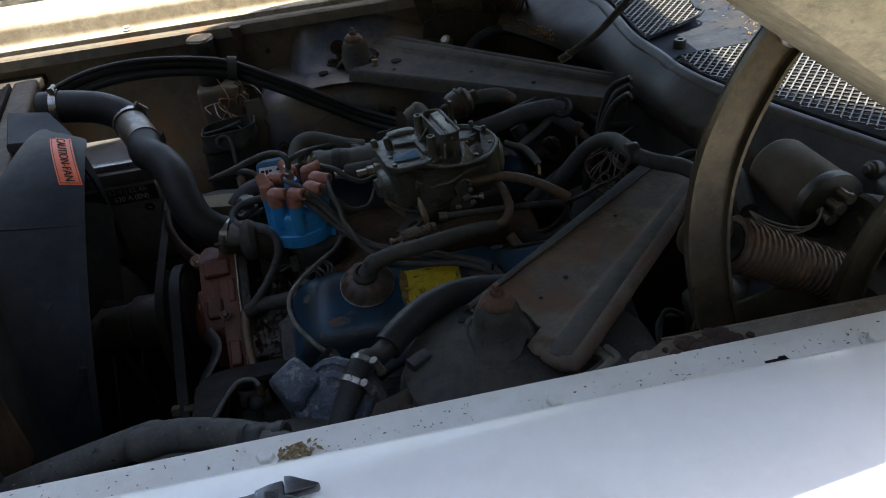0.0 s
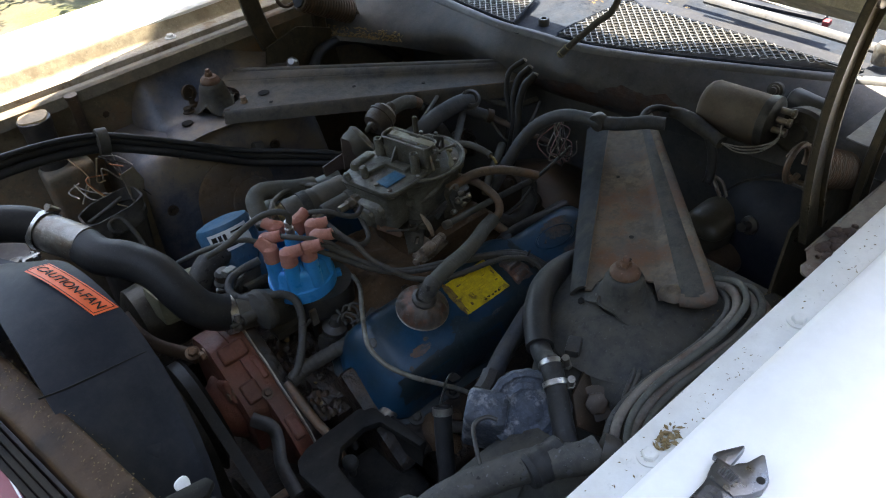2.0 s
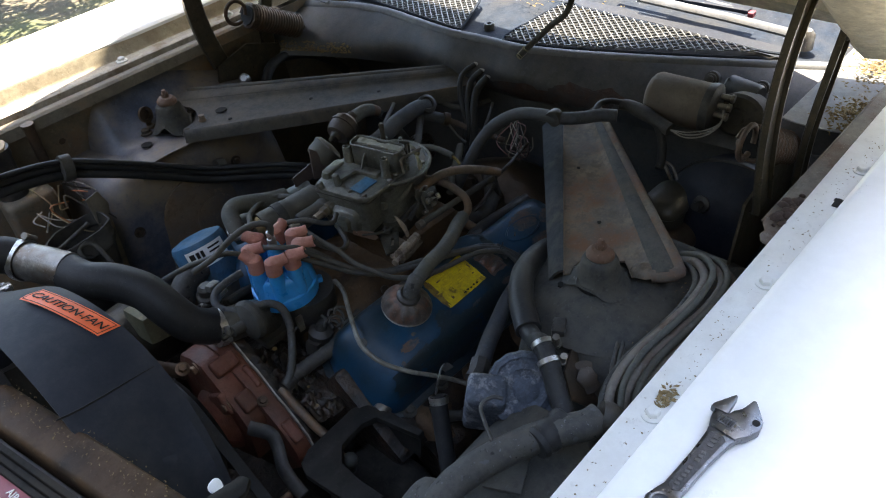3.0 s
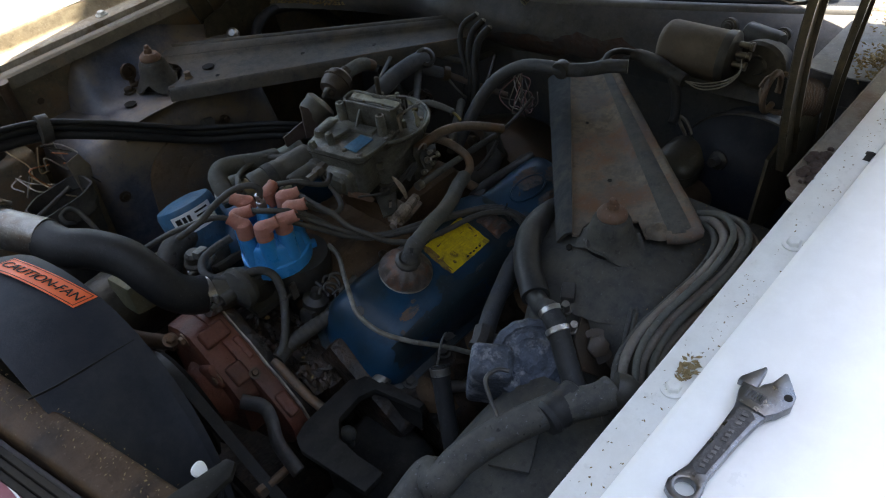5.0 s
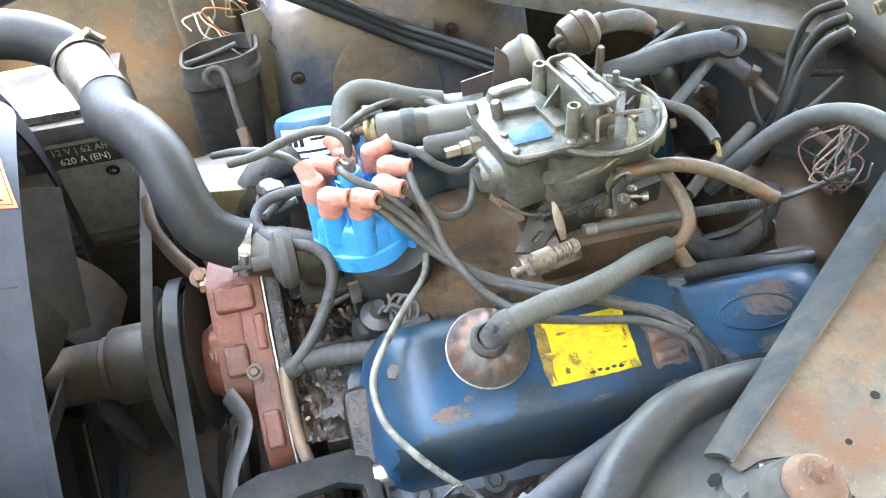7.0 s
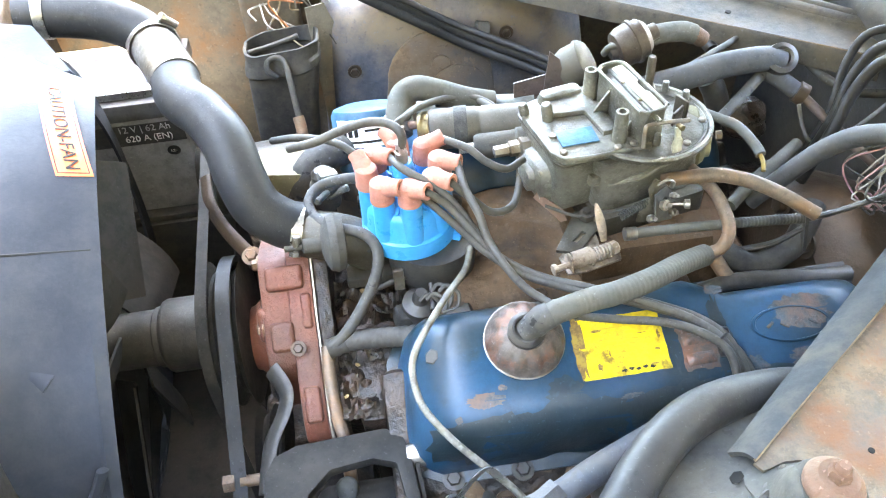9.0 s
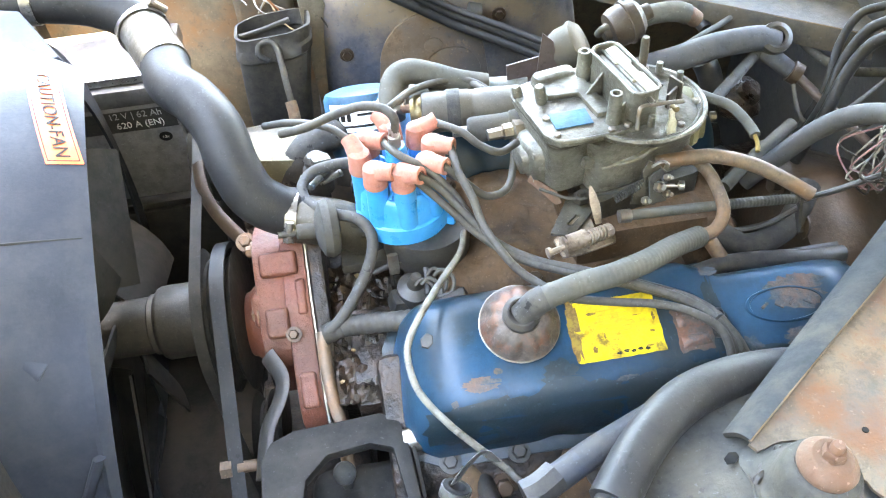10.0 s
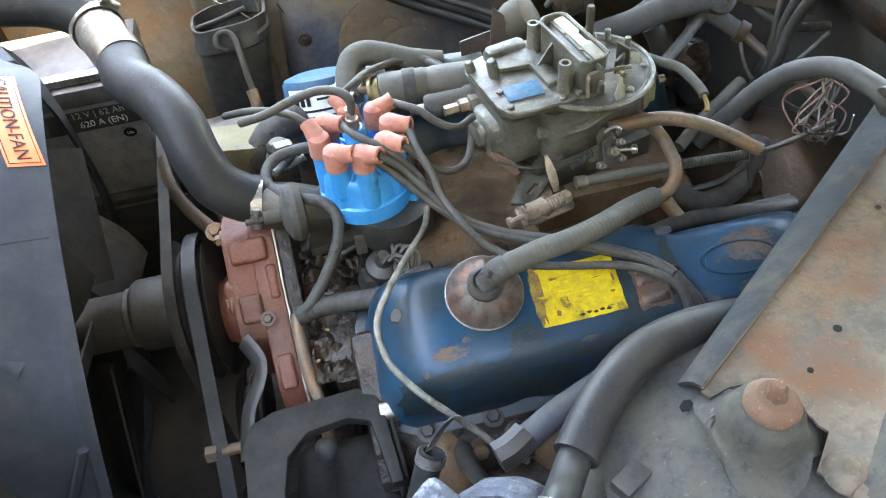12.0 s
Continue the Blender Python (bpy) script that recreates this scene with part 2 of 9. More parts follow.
filter_blue = mat("blue_filter_paint", (0.022, 0.105, 0.190), (0.065, 0.085, 0.095), 0.5, dust=(0.10, 0.11, 0.11), dust_amount=0.35, scale=14, split=0.6)
peeled_blue = mat("peeling_pale_blue_paint", (0.150, 0.165, 0.155), (0.026, 0.090, 0.140), 0.5, scale=18, split=0.54, soft=0.07, dust=(0.10, 0.09, 0.07), dust_amount=0.45, dust_scale=20, bump=0.2)
coil_mat = mat("coil_can_grey", (0.0700, 0.0660, 0.0540), (0.0566, 0.0541, 0.0463), 0.6, 0.2, scale=14, dust=DUST, dust_amount=0.45)
brass = mat("brass", (0.20, 0.16, 0.085), (0.12, 0.095, 0.05), 0.35, 0.8, scale=40)
bakelite = mat("black_bakelite", (0.02, 0.02, 0.022), None, 0.4, dust=DUST, dust_amount=0.35)
motor_mat = mat("motor_can_paint", (0.140, 0.115, 0.092), (0.075, 0.050, 0.035), 0.7, 0.1, scale=12, split=0.55, soft=0.18, dust=(0.13, 0.115, 0.095), dust_amount=0.35, dust_scale=16, bump=0.12, specks=0.1)
pink_rust = mat("dusty_rust_washer", (0.175, 0.105, 0.078), (0.115, 0.062, 0.042), 0.7, 0.1, scale=40, dust=DUST, dust_amount=0.45, bump=0.3)
maroon = mat("maroon_label", (0.20, 0.035, 0.045), None, 0.4, spread=0.05, specks=0.0)
print_white = mat("white_ink", (0.75, 0.73, 0.72), None, 0.5, bump=0, specks=0.0)
print_grey = mat("grey_ink", (0.36, 0.36, 0.37), None, 0.5, bump=0, specks=0.0)
cap_steel = mat("stained_cap_steel", (0.060, 0.058, 0.062), (0.105, 0.105, 0.11), 0.45, 0.3, scale=30, split=0.6)
cap_flake = mat("flaking_cap_paint", (0.22, 0.22, 0.23), (0.050, 0.034, 0.034), 0.6, scale=60, split=0.46, soft=0.05, bump=0.5)
worn_white = mat("pale_cable_jacket", (0.19, 0.188, 0.165), (0.075, 0.070, 0.058), 0.5, scale=40, split=0.52, soft=0.15)
tank_olive = mat("olive_brown_tin", (0.060, 0.052, 0.036), (0.040, 0.028, 0.020), 0.4, 0.3, scale=20, split=0.55, soft=0.12, dust=DUST, dust_amount=0.3, bump=0.12)
tank_brown = mat("tan_brown_tank_paint", (0.056, 0.033, 0.019), (0.020, 0.014, 0.011), 0.5, scale=18, split=0.54, soft=0.1, dust=(0.10, 0.065, 0.04), dust_amount=0.3, bump=0.2, spec=0.12, specks=0.3)
bracket_black = mat("black_bracket_paint", (0.0090, 0.0092, 0.0090), (0.018, 0.016, 0.014), 0.6, scale=14, split=0.58, soft=0.15, dust=(0.04, 0.036, 0.03), dust_amount=0.3, bump=0.12, spec=0.12)
# Grease colour that also stands in for shade on the cover's flank.
cover_grime_shade = mat("blue_black_grease_and_shade", (0.0040, 0.0240, 0.0400), (0.010, 0.017, 0.020), 0.40, scale=12, split=0.48, soft=0.22, dust=(0.035, 0.034, 0.03), dust_amount=0.25, bump=0.2)
tower_cap = mat("grimy_tower_top", (0.038, 0.033, 0.028), (0.070, 0.042, 0.025), 0.7, scale=14, split=0.52, soft=0.1, dust=(0.10, 0.085, 0.065), dust_amount=0.4, bump=0.25, spec=0.12)
cowl_rust = mat("blistered_red_rust", (0.056, 0.032, 0.026), (0.034, 0.034, 0.038), 0.6, scale=34, split=0.50, soft=0.13, dust=(0.085, 0.06, 0.05), dust_amount=0.35, dust_scale=22, bump=0.35, bump_scale=60)
fan_black = mat("unlit_fan_black", (0.028, 0.0275, 0.0262), (0.038, 0.034, 0.029), 0.8, scale=12, bump=0.1, specks=0.15, spec=0.05)
drive_black = mat("sooty_black_metal", (0.0260, 0.0252, 0.0238), (0.040, 0.034, 0.027), 0.55, scale=14, split=0.58, soft=0.15, dust=(0.045, 0.038, 0.03), dust_amount=0.2, bump=0.15, spec=0.08)
hub_brown = mat("greasy_hub_steel", (0.040, 0.037, 0.032), (0.058, 0.047, 0.037), 0.5, 0.2, scale=20, split=0.55, soft=0.15, dust=(0.06, 0.052, 0.042), dust_amount=0.3, bump=0.12, specks=0.4)
sludge = mat("oily_rust_sludge", (0.0085, 0.0068, 0.0056), (0.042, 0.019, 0.010), 0.30, scale=26, split=0.56, soft=0.10, dust=(0.085, 0.055, 0.03), dust_amount=0.25, dust_scale=70, bump=0.9, bump_scale=90, spec=0.4)
oily_brown_can = mat("stained_brown_can", (0.054, 0.040, 0.030), (0.036, 0.022, 0.015), 0.5, 0.2, scale=22, split=0.54, soft=0.15, dust=DUST, dust_amount=0.4, bump=0.2)
pipe_mauve = mat("mauve_steel_pipe", (0.105, 0.078, 0.078), (0.07, 0.055, 0.05), 0.5, 0.2, scale=26, dust=DUST, dust_amount=0.3)
wire_yellow = mat("dull_yellow_wire", (0.22, 0.155, 0.045), None, 0.5, dust=DUST, dust_amount=0.3)
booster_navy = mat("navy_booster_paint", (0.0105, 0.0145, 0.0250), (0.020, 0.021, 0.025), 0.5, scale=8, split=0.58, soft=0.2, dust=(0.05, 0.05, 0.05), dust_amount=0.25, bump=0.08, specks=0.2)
gutter_brown = mat("gutter_brown_grey", (0.155, 0.140, 0.125), (0.085, 0.052, 0.038), 0.7, scale=16, split=0.52, soft=0.12, dust=(0.20, 0.18, 0.15), dust_amount=0.35, bump=0.2)
crust = mat("dark_dirt_crust", (0.055, 0.036, 0.030), (0.028, 0.020, 0.018), 0.85, scale=60)
idle_tan = mat("tan_rusted_steel", (0.30, 0.24, 0.185), (0.085, 0.06, 0.045), 0.5, 0.3, scale=40, split=0.55, soft=0.1, dust=DUST, dust_amount=0.3, bump=0.2)
firewall_mat = mat("firewall_blue_black", (0.056, 0.066, 0.080), (0.088, 0.083, 0.073), 0.55, scale=7, split=0.5, soft=0.2, dust=(0.115, 0.110, 0.102), dust_amount=0.4, bump=0.15)
tower_far = mat("tower_blue_paint_rusting", (0.042, 0.058, 0.092), (0.170, 0.126, 0.082), 0.42, scale=5.5, split=0.48, soft=0.13, dust=(0.17, 0.145, 0.11), dust_amount=0.25, dust_scale=8, bump=0.12, spread=0.35, specks=0.3)
spring_rust = mat("spring_dark_rust", (0.050, 0.032, 0.021), (0.095, 0.048, 0.025), 0.55, 0.2, scale=40, split=0.55, dust=(0.06, 0.05, 0.04), dust_amount=0.3, specks=0.2)
# Dull tone for the unseen walls that block low sky light.
sky_block_mat = mat("sky_block_wall", (0.085, 0.082, 0.065), (0.06, 0.065, 0.045), 0.9, scale=2, split=0.5, soft=0.2)
stain_brown = mat("brown_label_stain", (0.14, 0.085, 0.03), (0.22, 0.15, 0.03), 0.6, scale=90, split=0.5, soft=0.1, specks=0.0)
# Near-black colour painted where holes and hollows would lie in shade.
hole_shade = mat("painted_hole_shade", (0.008, 0.008, 0.008), None, 0.8, bump=0.0, specks=0.0)
dark_steel = mat("dark_grip_steel", (0.085, 0.085, 0.09), None, 0.5, 0.6, scale=30)
maroon_steel = mat("dark_brown_steel", (0.075, 0.055, 0.055), None, 0.5, 0.1, dust=DUST, dust_amount=0.3)
wire_cols = [mat("wire_" + c, v, None, 0.5, dust=DUST, dust_amount=0.35) for c, v in
             (("pink", (0.24, 0.13, 0.14)), ("white", (0.30, 0.285, 0.26)), ("black", (0.025, 0.025, 0.027)), ("orange", (0.42, 0.16, 0.07)), ("tan", (0.36, 0.27, 0.17)))]
duct_mat = mat("duct_rubber", (0.0206, 0.0216, 0.0242), (0.0386, 0.0360, 0.0319), 0.6, scale=10, dust=DUST, dust_amount=0.35)
green_old = mat("olive_plastic", (0.22, 0.21, 0.13), (0.15, 0.14, 0.09), 0.6, scale=14, dust=DUST, dust_amount=0.3)
leaf_dry = mat("dry_leaf", (0.155, 0.105, 0.048), (0.22, 0.165, 0.085), 0.7, scale=60)
leaf_green = mat("garden_leaf", (0.075, 0.13, 0.03), (0.20, 0.19, 0.035), 0.55, scale=3, split=0.5, soft=0.2)
ground_mat = mat("bare_ground", (0.10, 0.085, 0.062), (0.06, 0.075, 0.03), 0.9, scale=1.5, split=0.52, soft=0.1, dust=(0.13, 0.11, 0.08), dust_amount=0.4, dust_scale=40, bump=0.5, bump_scale=30)
glass = bpy.data.materials.new("windscreen_glass")
glass.use_nodes = True
_g = glass.node_tree.nodes["Principled BSDF"]
_g.inputs["Base Color"].default_value = (0.75, 0.85, 0.82, 1)
_g.inputs["Roughness"].default_value, _g.inputs["Transmission Weight"].default_value, _g.inputs["IOR"].default_value = 0.02, 1.0, 1.45


# ---- building helpers ----
BASE = {}


def thing(name, label, category, at=(0, 0, 0), group="", kind=""):
    ob = new(name)
    ob.empty_display_size = 0.05
    ob.location = at
    BASE[ob.name] = Vector(at)
    return tagged(ob, label, category, group, kind)


def part(name, bm, material, parent=None, label="", smooth=True):
    me = bpy.data.meshes.new(name)
    bm.normal_update()
    bm.to_mesh(me)
    bm.free()
    me.materials.append(material)
    if smooth:
        for poly in me.polygons:
            poly.use_smooth = True
        me.set_sharp_from_angle(angle=radians(38))
    ob = new(name, me)
    if parent is not None:
        ob.parent = parent
        ob.matrix_parent_inverse = Matrix.Translation(-BASE.get(parent.name, Vector()))
    if label:
        ob["label"] = label
    return ob


def solo(name, bm, material, label, category, group="", kind="", smooth=True):
    return tagged(part(name, bm, material, None, "", smooth), label, category, group, kind)


def join(*bms):
    out = bmesh.new()
    for b in bms:
        me = bpy.data.meshes.new("tmp")
        b.to_mesh(me)
        b.free()
        out.from_mesh(me)
        bpy.data.meshes.remove(me)
    return out


def moved(bm, m):
    bmesh.ops.transform(bm, matrix=m, verts=bm.verts)
    return bm


def box(size, at=(0, 0, 0), rot=(0, 0, 0), bevel=0.004, seg=2):
    bm = bmesh.new()
    bmesh.ops.create_cube(bm, size=1.0)
    bmesh.ops.scale(bm, vec=size, verts=bm.verts)
    if bevel:
        bmesh.ops.bevel(bm, geom=bm.edges, offset=min(bevel, 0.45 * min(size)), segments=seg, affect="EDGES", profile=0.6)
    return moved(bm, pose(*at, *rot))


def axis_to(d):
    return Vector(d).normalized().to_track_quat("Z", "Y").to_matrix().to_4x4()


def lathe(profile, at=(0, 0, 0), axis=(0, 0, 1), sides=32, shape=None):
    """Turns (radius, height) pairs about an axis. shape(angle, height) may scale the radius."""
    bm = bmesh.new()
    rings = []
    for r, h in profile:
        ring = []
        for k in range(sides):
            a = 2 * math.pi * k / sides
            rr = r * (shape(a, h) if shape else 1)
            ring.append(bm.verts.new((rr * math.cos(a), rr * math.sin(a), h)))
        rings.append(ring)
    for a, b in zip(rings, rings[1:]):
        for k in range(sides):
            bm.faces.new((a[k], a[(k + 1) % sides], b[(k + 1) % sides], b[k]))
    if profile[0][0] > 0:
        bm.faces.new(list(reversed(rings[0])))
    if profile[-1][0] > 0:
        bm.faces.new(rings[-1])
    bmesh.ops.remove_doubles(bm, verts=bm.verts, dist=1e-6)
    return moved(bm, Matrix.Translation(at) @ axis_to(axis))


def spline(points, n=10):
    p = [Vector(q) for q in points]
    p = [2 * p[0] - p[1], *p, 2 * p[-1] - p[-2]]
    out = []
    for a, b, c, d in zip(p, p[1:], p[2:], p[3:]):
        for k in range(n):
            t = k / n
            out.append(0.5 * ((2 * b) + (c - a) * t + (2 * a - 5 * b + 4 * c - d) * t * t + (3 * b - a - 3 * c + d) * t ** 3))
    return out + [p[-2]]


def tube(points, r, sides=12, n=8, hollow=False, ridges=0.0, pitch=0.004, flat=1.0):
    """A round hose along a smooth line. ridges: the height of its rings, spaced by pitch."""
    bm = bmesh.new()
    path = spline(points, n)
    if ridges:
        fine, run = [], 0.0
        for a, b in zip(path, path[1:]):
            k = max(1, int((b - a).length / (pitch / 4)))
            fine += [a.lerp(b, j / k) for j in range(k)]
        path = fine + [path[-1]]
    radius = r if callable(r) else (lambda s: r)
    total = sum((b - a).length for a, b in zip(path, path[1:]))
    rings, side, run = [], None, 0.0
    for k, q in enumerate(path):
        d = (path[min(k + 1, len(path) - 1)] - path[max(k - 1, 0)]).normalized()
        if side is None:
            side = d.orthogonal().normalized()
        side = (side - side.dot(d) * d).normalized()
        up = d.cross(side)
        rr = radius(run / total)
        if ridges:
            rr += ridges * (0.5 + 0.5 * math.cos(2 * math.pi * run / pitch))
        rings.append([bm.verts.new(q + rr * (math.cos(a) * side + flat * math.sin(a) * up)) for a in (2 * math.pi * j / sides for j in range(sides))])
        if k + 1 < len(path):
            run += (path[k + 1] - q).length
    for a, b in zip(rings, rings[1:]):
        for j in range(sides):
            bm.faces.new((a[j], a[(j + 1) % sides], b[(j + 1) % sides], b[j]))
    if hollow:
        for ring, q, inner in ((rings[0], path[0], path[2]), (rings[-1], path[-1], path[-3])):
            lip = [bm.verts.new(q + (v.co - q) * 0.68) for v in ring]
            deep = [bm.verts.new(inner + (v.co - q) * 0.66) for v in ring]
            flip = ring is rings[0]
            for j in range(sides):
                k = (j + 1) % sides
                for f in ((ring[j], lip[j], lip[k], ring[k]), (lip[j], deep[j], deep[k], lip[k])):
                    bm.faces.new(f if not flip else f)
            bm.faces.new(deep)
    else:
        bm.faces.new(list(reversed(rings[0])))
        bm.faces.new(rings[-1])
    bmesh.ops.recalc_face_normals(bm, faces=bm.faces)
    return bm


def plate(outline, thick, at=(0, 0, 0), rot=(0, 0, 0), bevel=0.0, holes=()):
    """A flat plate: an outline in its own x and y, thickened downwards along z. holes: outlines cut through it."""
    loops = [list(outline), *[list(h) for h in holes]]
    bm = bmesh.new()
    edges = []
    for loop in loops:
        vs = [bm.verts.new((x, y, 0)) for x, y in loop]
        edges += [bm.edges.new((a, b)) for a, b in zip(vs, vs[1:] + vs[:1])]
    if holes:
        bmesh.ops.triangle_fill(bm, use_beauty=True, edges=edges)
    else:
        bm.faces.new(bm.verts)
    bmesh.ops.recalc_face_normals(bm, faces=bm.faces)
    if bm.faces[:][0].normal.z < 0:
        bmesh.ops.reverse_faces(bm, faces=bm.faces)
    ext = bmesh.ops.extrude_face_region(bm, geom=bm.faces[:])
    bmesh.ops.translate(bm, vec=(0, 0, -thick), verts=[v for v in ext["geom"] if isinstance(v, bmesh.types.BMVert)])
    bmesh.ops.recalc_face_normals(bm, faces=bm.faces)
    if bevel:
        rim = [e for e in bm.edges if e.is_boundary is False and e.calc_face_angle(0) > 0.6]
        bmesh.ops.bevel(bm, geom=rim, offset=bevel, segments=2, affect="EDGES", profile=0.6)
    return moved(bm, pose(*at, *rot))


def ring_of(n, r, at=(0, 0), squash=1.0, turn=0.0):
    return [(at[0] + r * math.cos(turn + 2 * math.pi * k / n), at[1] + r * squash * math.sin(turn + 2 * math.pi * k / n)) for k in range(n)]


def loft(sections, thick=0.0, closed=True):
    """Joins sections (lists of equally many points) by a skin; thick gives it depth."""
    bm = bmesh.new()
    rows = [[bm.verts.new(q) for q in s] for s in sections]
    m = len(rows[0])
    for a, b in zip(rows, rows[1:]):
        for j in range(m if closed else m - 1):
            k = (j + 1) % m
            bm.faces.new((a[j], a[k], b[k], b[j]))
    bmesh.ops.recalc_face_normals(bm, faces=bm.faces)
    if thick:
        bmesh.ops.solidify(bm, geom=bm.faces[:], thickness=thick)
        bmesh.ops.recalc_face_normals(bm, faces=bm.faces)
    elif closed:
        bm.faces.new(list(reversed(rows[0])))
        bm.faces.new(rows[-1])
        bmesh.ops.recalc_face_normals(bm, faces=bm.faces)
    return bm


def sheet(fn, nu, nv, thick=0.0015):
    """A curved sheet from fn(u, v), u and v from 0 to 1."""
    return loft([[fn(i / nu, j / nv) for j in range(nv + 1)] for i in range(nu + 1)], thick, False)


def hexbolt(at, axis=(0, 0, 1), r=0.008, h=0.007, washer=True):
    prof = [(r * 1.55, -0.001), (r * 1.55, 0.0015), (r, 0.0015), (r, h), (r * 0.8, h + 0.001), (0, h + 0.001)]
    if not washer:
        prof = prof[2:]
    b = lathe([(p, q) for p, q in prof if p > r * 1.2], at, axis, 20) if washer else None
    head = lathe([(r, 0.0), (r, h), (r * 0.82, h + 0.0012), (0, h + 0.0012)], at, axis, 6)
    return join(b, head) if b else head


def text_mesh(body, size, thick=0.0004):
    cu = bpy.data.curves.new("txt", "FONT")
    cu.body, cu.size, cu.align_x, cu.align_y, cu.extrude = body, size, "CENTER", "CENTER", thick
    ob = bpy.data.objects.new("txt", cu)
    me = bpy.data.meshes.new_from_object(ob)
    bm = bmesh.new()
    bm.from_mesh(me)
    bpy.data.objects.remove(ob)
    bpy.data.curves.remove(cu)
    bpy.data.meshes.remove(me)
    return bm


def clamp_band(at, axis, r, parent, width=0.012, screw=(0, 0, 1)):
    """A worm-drive hose clamp with its screw box."""
    axis = Vector(axis).normalized()
    band = lathe([(r, -width / 2), (r + 0.0015, -width / 2), (r + 0.0015, width / 2), (r, width / 2), (r, -width / 2)], at, axis, 36)
    c = part("hose_clamp", band, bright_steel, parent, "bright steel hose clamp")
    side = Vector(screw) - Vector(screw).dot(axis) * axis
    side.normalize()
    across = axis.cross(side)
    q = Vector(at) + side * (r + 0.005)
    part("screw", join(lathe([(0.0045, -0.009), (0.0045, 0.009)], q, across, 12), lathe([(0.006, 0.009), (0.006, 0.014)], q, across, 6)), worn_steel, c)
    return c

# ---- setting ----
g = bmesh.new()
rows = []
for i in range(41):
    rr = 0.02 + 1200 * (i / 40) ** 4
    rows.append([g.verts.new((rr * math.cos(a), rr * math.sin(a), 0.02 * noise.noise((rr * math.cos(a), rr * math.sin(a), 0)) if rr < 40 else 0)) for a in (2 * math.pi * k / 64 for k in range(64))])
for a, b in zip(rows, rows[1:]):
    for k in range(64):
        g.faces.new((a[k], a[(k + 1) % 64], b[(k + 1) % 64], b[k]))
g.faces.new(rows[0])
solo("ground", g, ground_mat, "bare dusty ground with patches of grass", "ground", kind="structure")


def shrub(at, size, seed, count):
    rnd = random.Random(seed)
    bush = thing("garden_shrub", "sunlit green and yellow garden shrub behind the car", "shrub", at, "shrubs behind the car")
    stems = []
    for k in range(7):
        a, lean = rnd.uniform(0, 6.28), rnd.uniform(0.1, 0.6)
        top = Vector(at) + Vector((math.cos(a) * lean * size, math.sin(a) * lean * size, size * rnd.uniform(0.8, 1.5)))
        stems.append(tube([at, Vector(at).lerp(top, 0.5) + Vector((rnd.uniform(-.1, .1), rnd.uniform(-.1, .1), 0.1)), top], lambda s: 0.022 * (1 - 0.8 * s), 6, 4))
    part("stem", join(*stems), oily_brown, bush)
    verts, faces = [], []
    for k in range(count):
        a, b = rnd.uniform(0, 6.28), rnd.uniform(-0.3, 1.0)
        rad = size * (0.35 + 0.65 * rnd.random() ** 0.5) * (0.8 + 0.3 * noise.noise((math.cos(a) * 2, math.sin(a) * 2, b * 3 + seed)))
        c = Vector(at) + Vector((math.cos(a) * rad * math.sqrt(1 - max(b, 0) ** 2 * 0.9), math.sin(a) * rad * math.sqrt(1 - max(b, 0) ** 2 * 0.9), size * 0.75 + rad * b))
        q = Euler((rnd.uniform(-1, 1), rnd.uniform(-1, 1), rnd.uniform(0, 6.28))).to_matrix()
        s = rnd.uniform(0.025, 0.06)
        i = len(verts)
        verts += [c + q @ Vector(v) * s for v in ((-1, 0, 0), (0, -0.35, 0.12), (1, 0, 0), (0, 0.35, 0.12))]
        faces.append((i, i + 1, i + 2, i + 3))
    me = bpy.data.meshes.new("crown")
    me.from_pydata(verts, [], faces)
    me.materials.append(leaf_green)
    ob = new("crown", me)
    ob.parent, ob.matrix_parent_inverse = bush, Matrix.Translation(-Vector(at))


for k, (x, y, s) in enumerate(((-1.6, 4.2, 0.85), (-0.2, 4.6, 0.8), (1.2, 4.4, 0.9), (2.8, 4.8, 1.0), (0.6, 5.8, 1.2), (-2.2, 6.0, 1.2), (4.5, 5.5, 1.3))):
    shrub((x, y, 0), s, k + 3, 2600)

# unseen plain walls added to block low sky light on the sides the camera never faces
for nm, size, at in (("wall_south", (13.0, 0.3, 6.4), (0.5, -5.2, 3.2)), ("wall_west", (0.3, 13.0, 6.4), (-5.6, 1.0, 3.2))):
    solo(nm, box(size, at, bevel=0.02), sky_block_mat, "unseen plain wall added to block low sky light", "wall", kind="structure")

# ---- car body ----
car = thing("car_body", "old white car body with its engine bay standing open", "car", (0, 0, 0))


def near_fender(u, v):
    x = -1.05 + 2.5 * u
    prof = [(-0.698, 0.918), (-0.701, 0.932), (-0.709, 0.938), (-0.78, 0.943), (-0.84, 0.943), (-0.90, 0.936), (-0.95, 0.915), (-0.985, 0.87), (-1.0, 0.80), (-1.005, 0.62), (-0.99, 0.40)]
    k = v * (len(prof) - 1)
    i = min(int(k), len(prof) - 2)
    y, z = (Vector((*prof[i], 0)).lerp(Vector((*prof[i + 1], 0)), k - i)).xy
    return Vector((x, y + 0.02 * (x - 0.1) * -0.15, z + 0.006 * x))


part("fender", sheet(near_fender, 24, 20, 0.0012), white_paint, car, "white painted front fender with scratches")


def far_fender(u, v):
    q = near_fender(u, v)
    return Vector((q.x, -0.084 - q.y + 0.010 * max(0.0, -q.x), q.z + 0.022))


part("fender", sheet(far_fender, 24, 20, 0.0012), white_paint, car, "white painted front fender, sunlit")


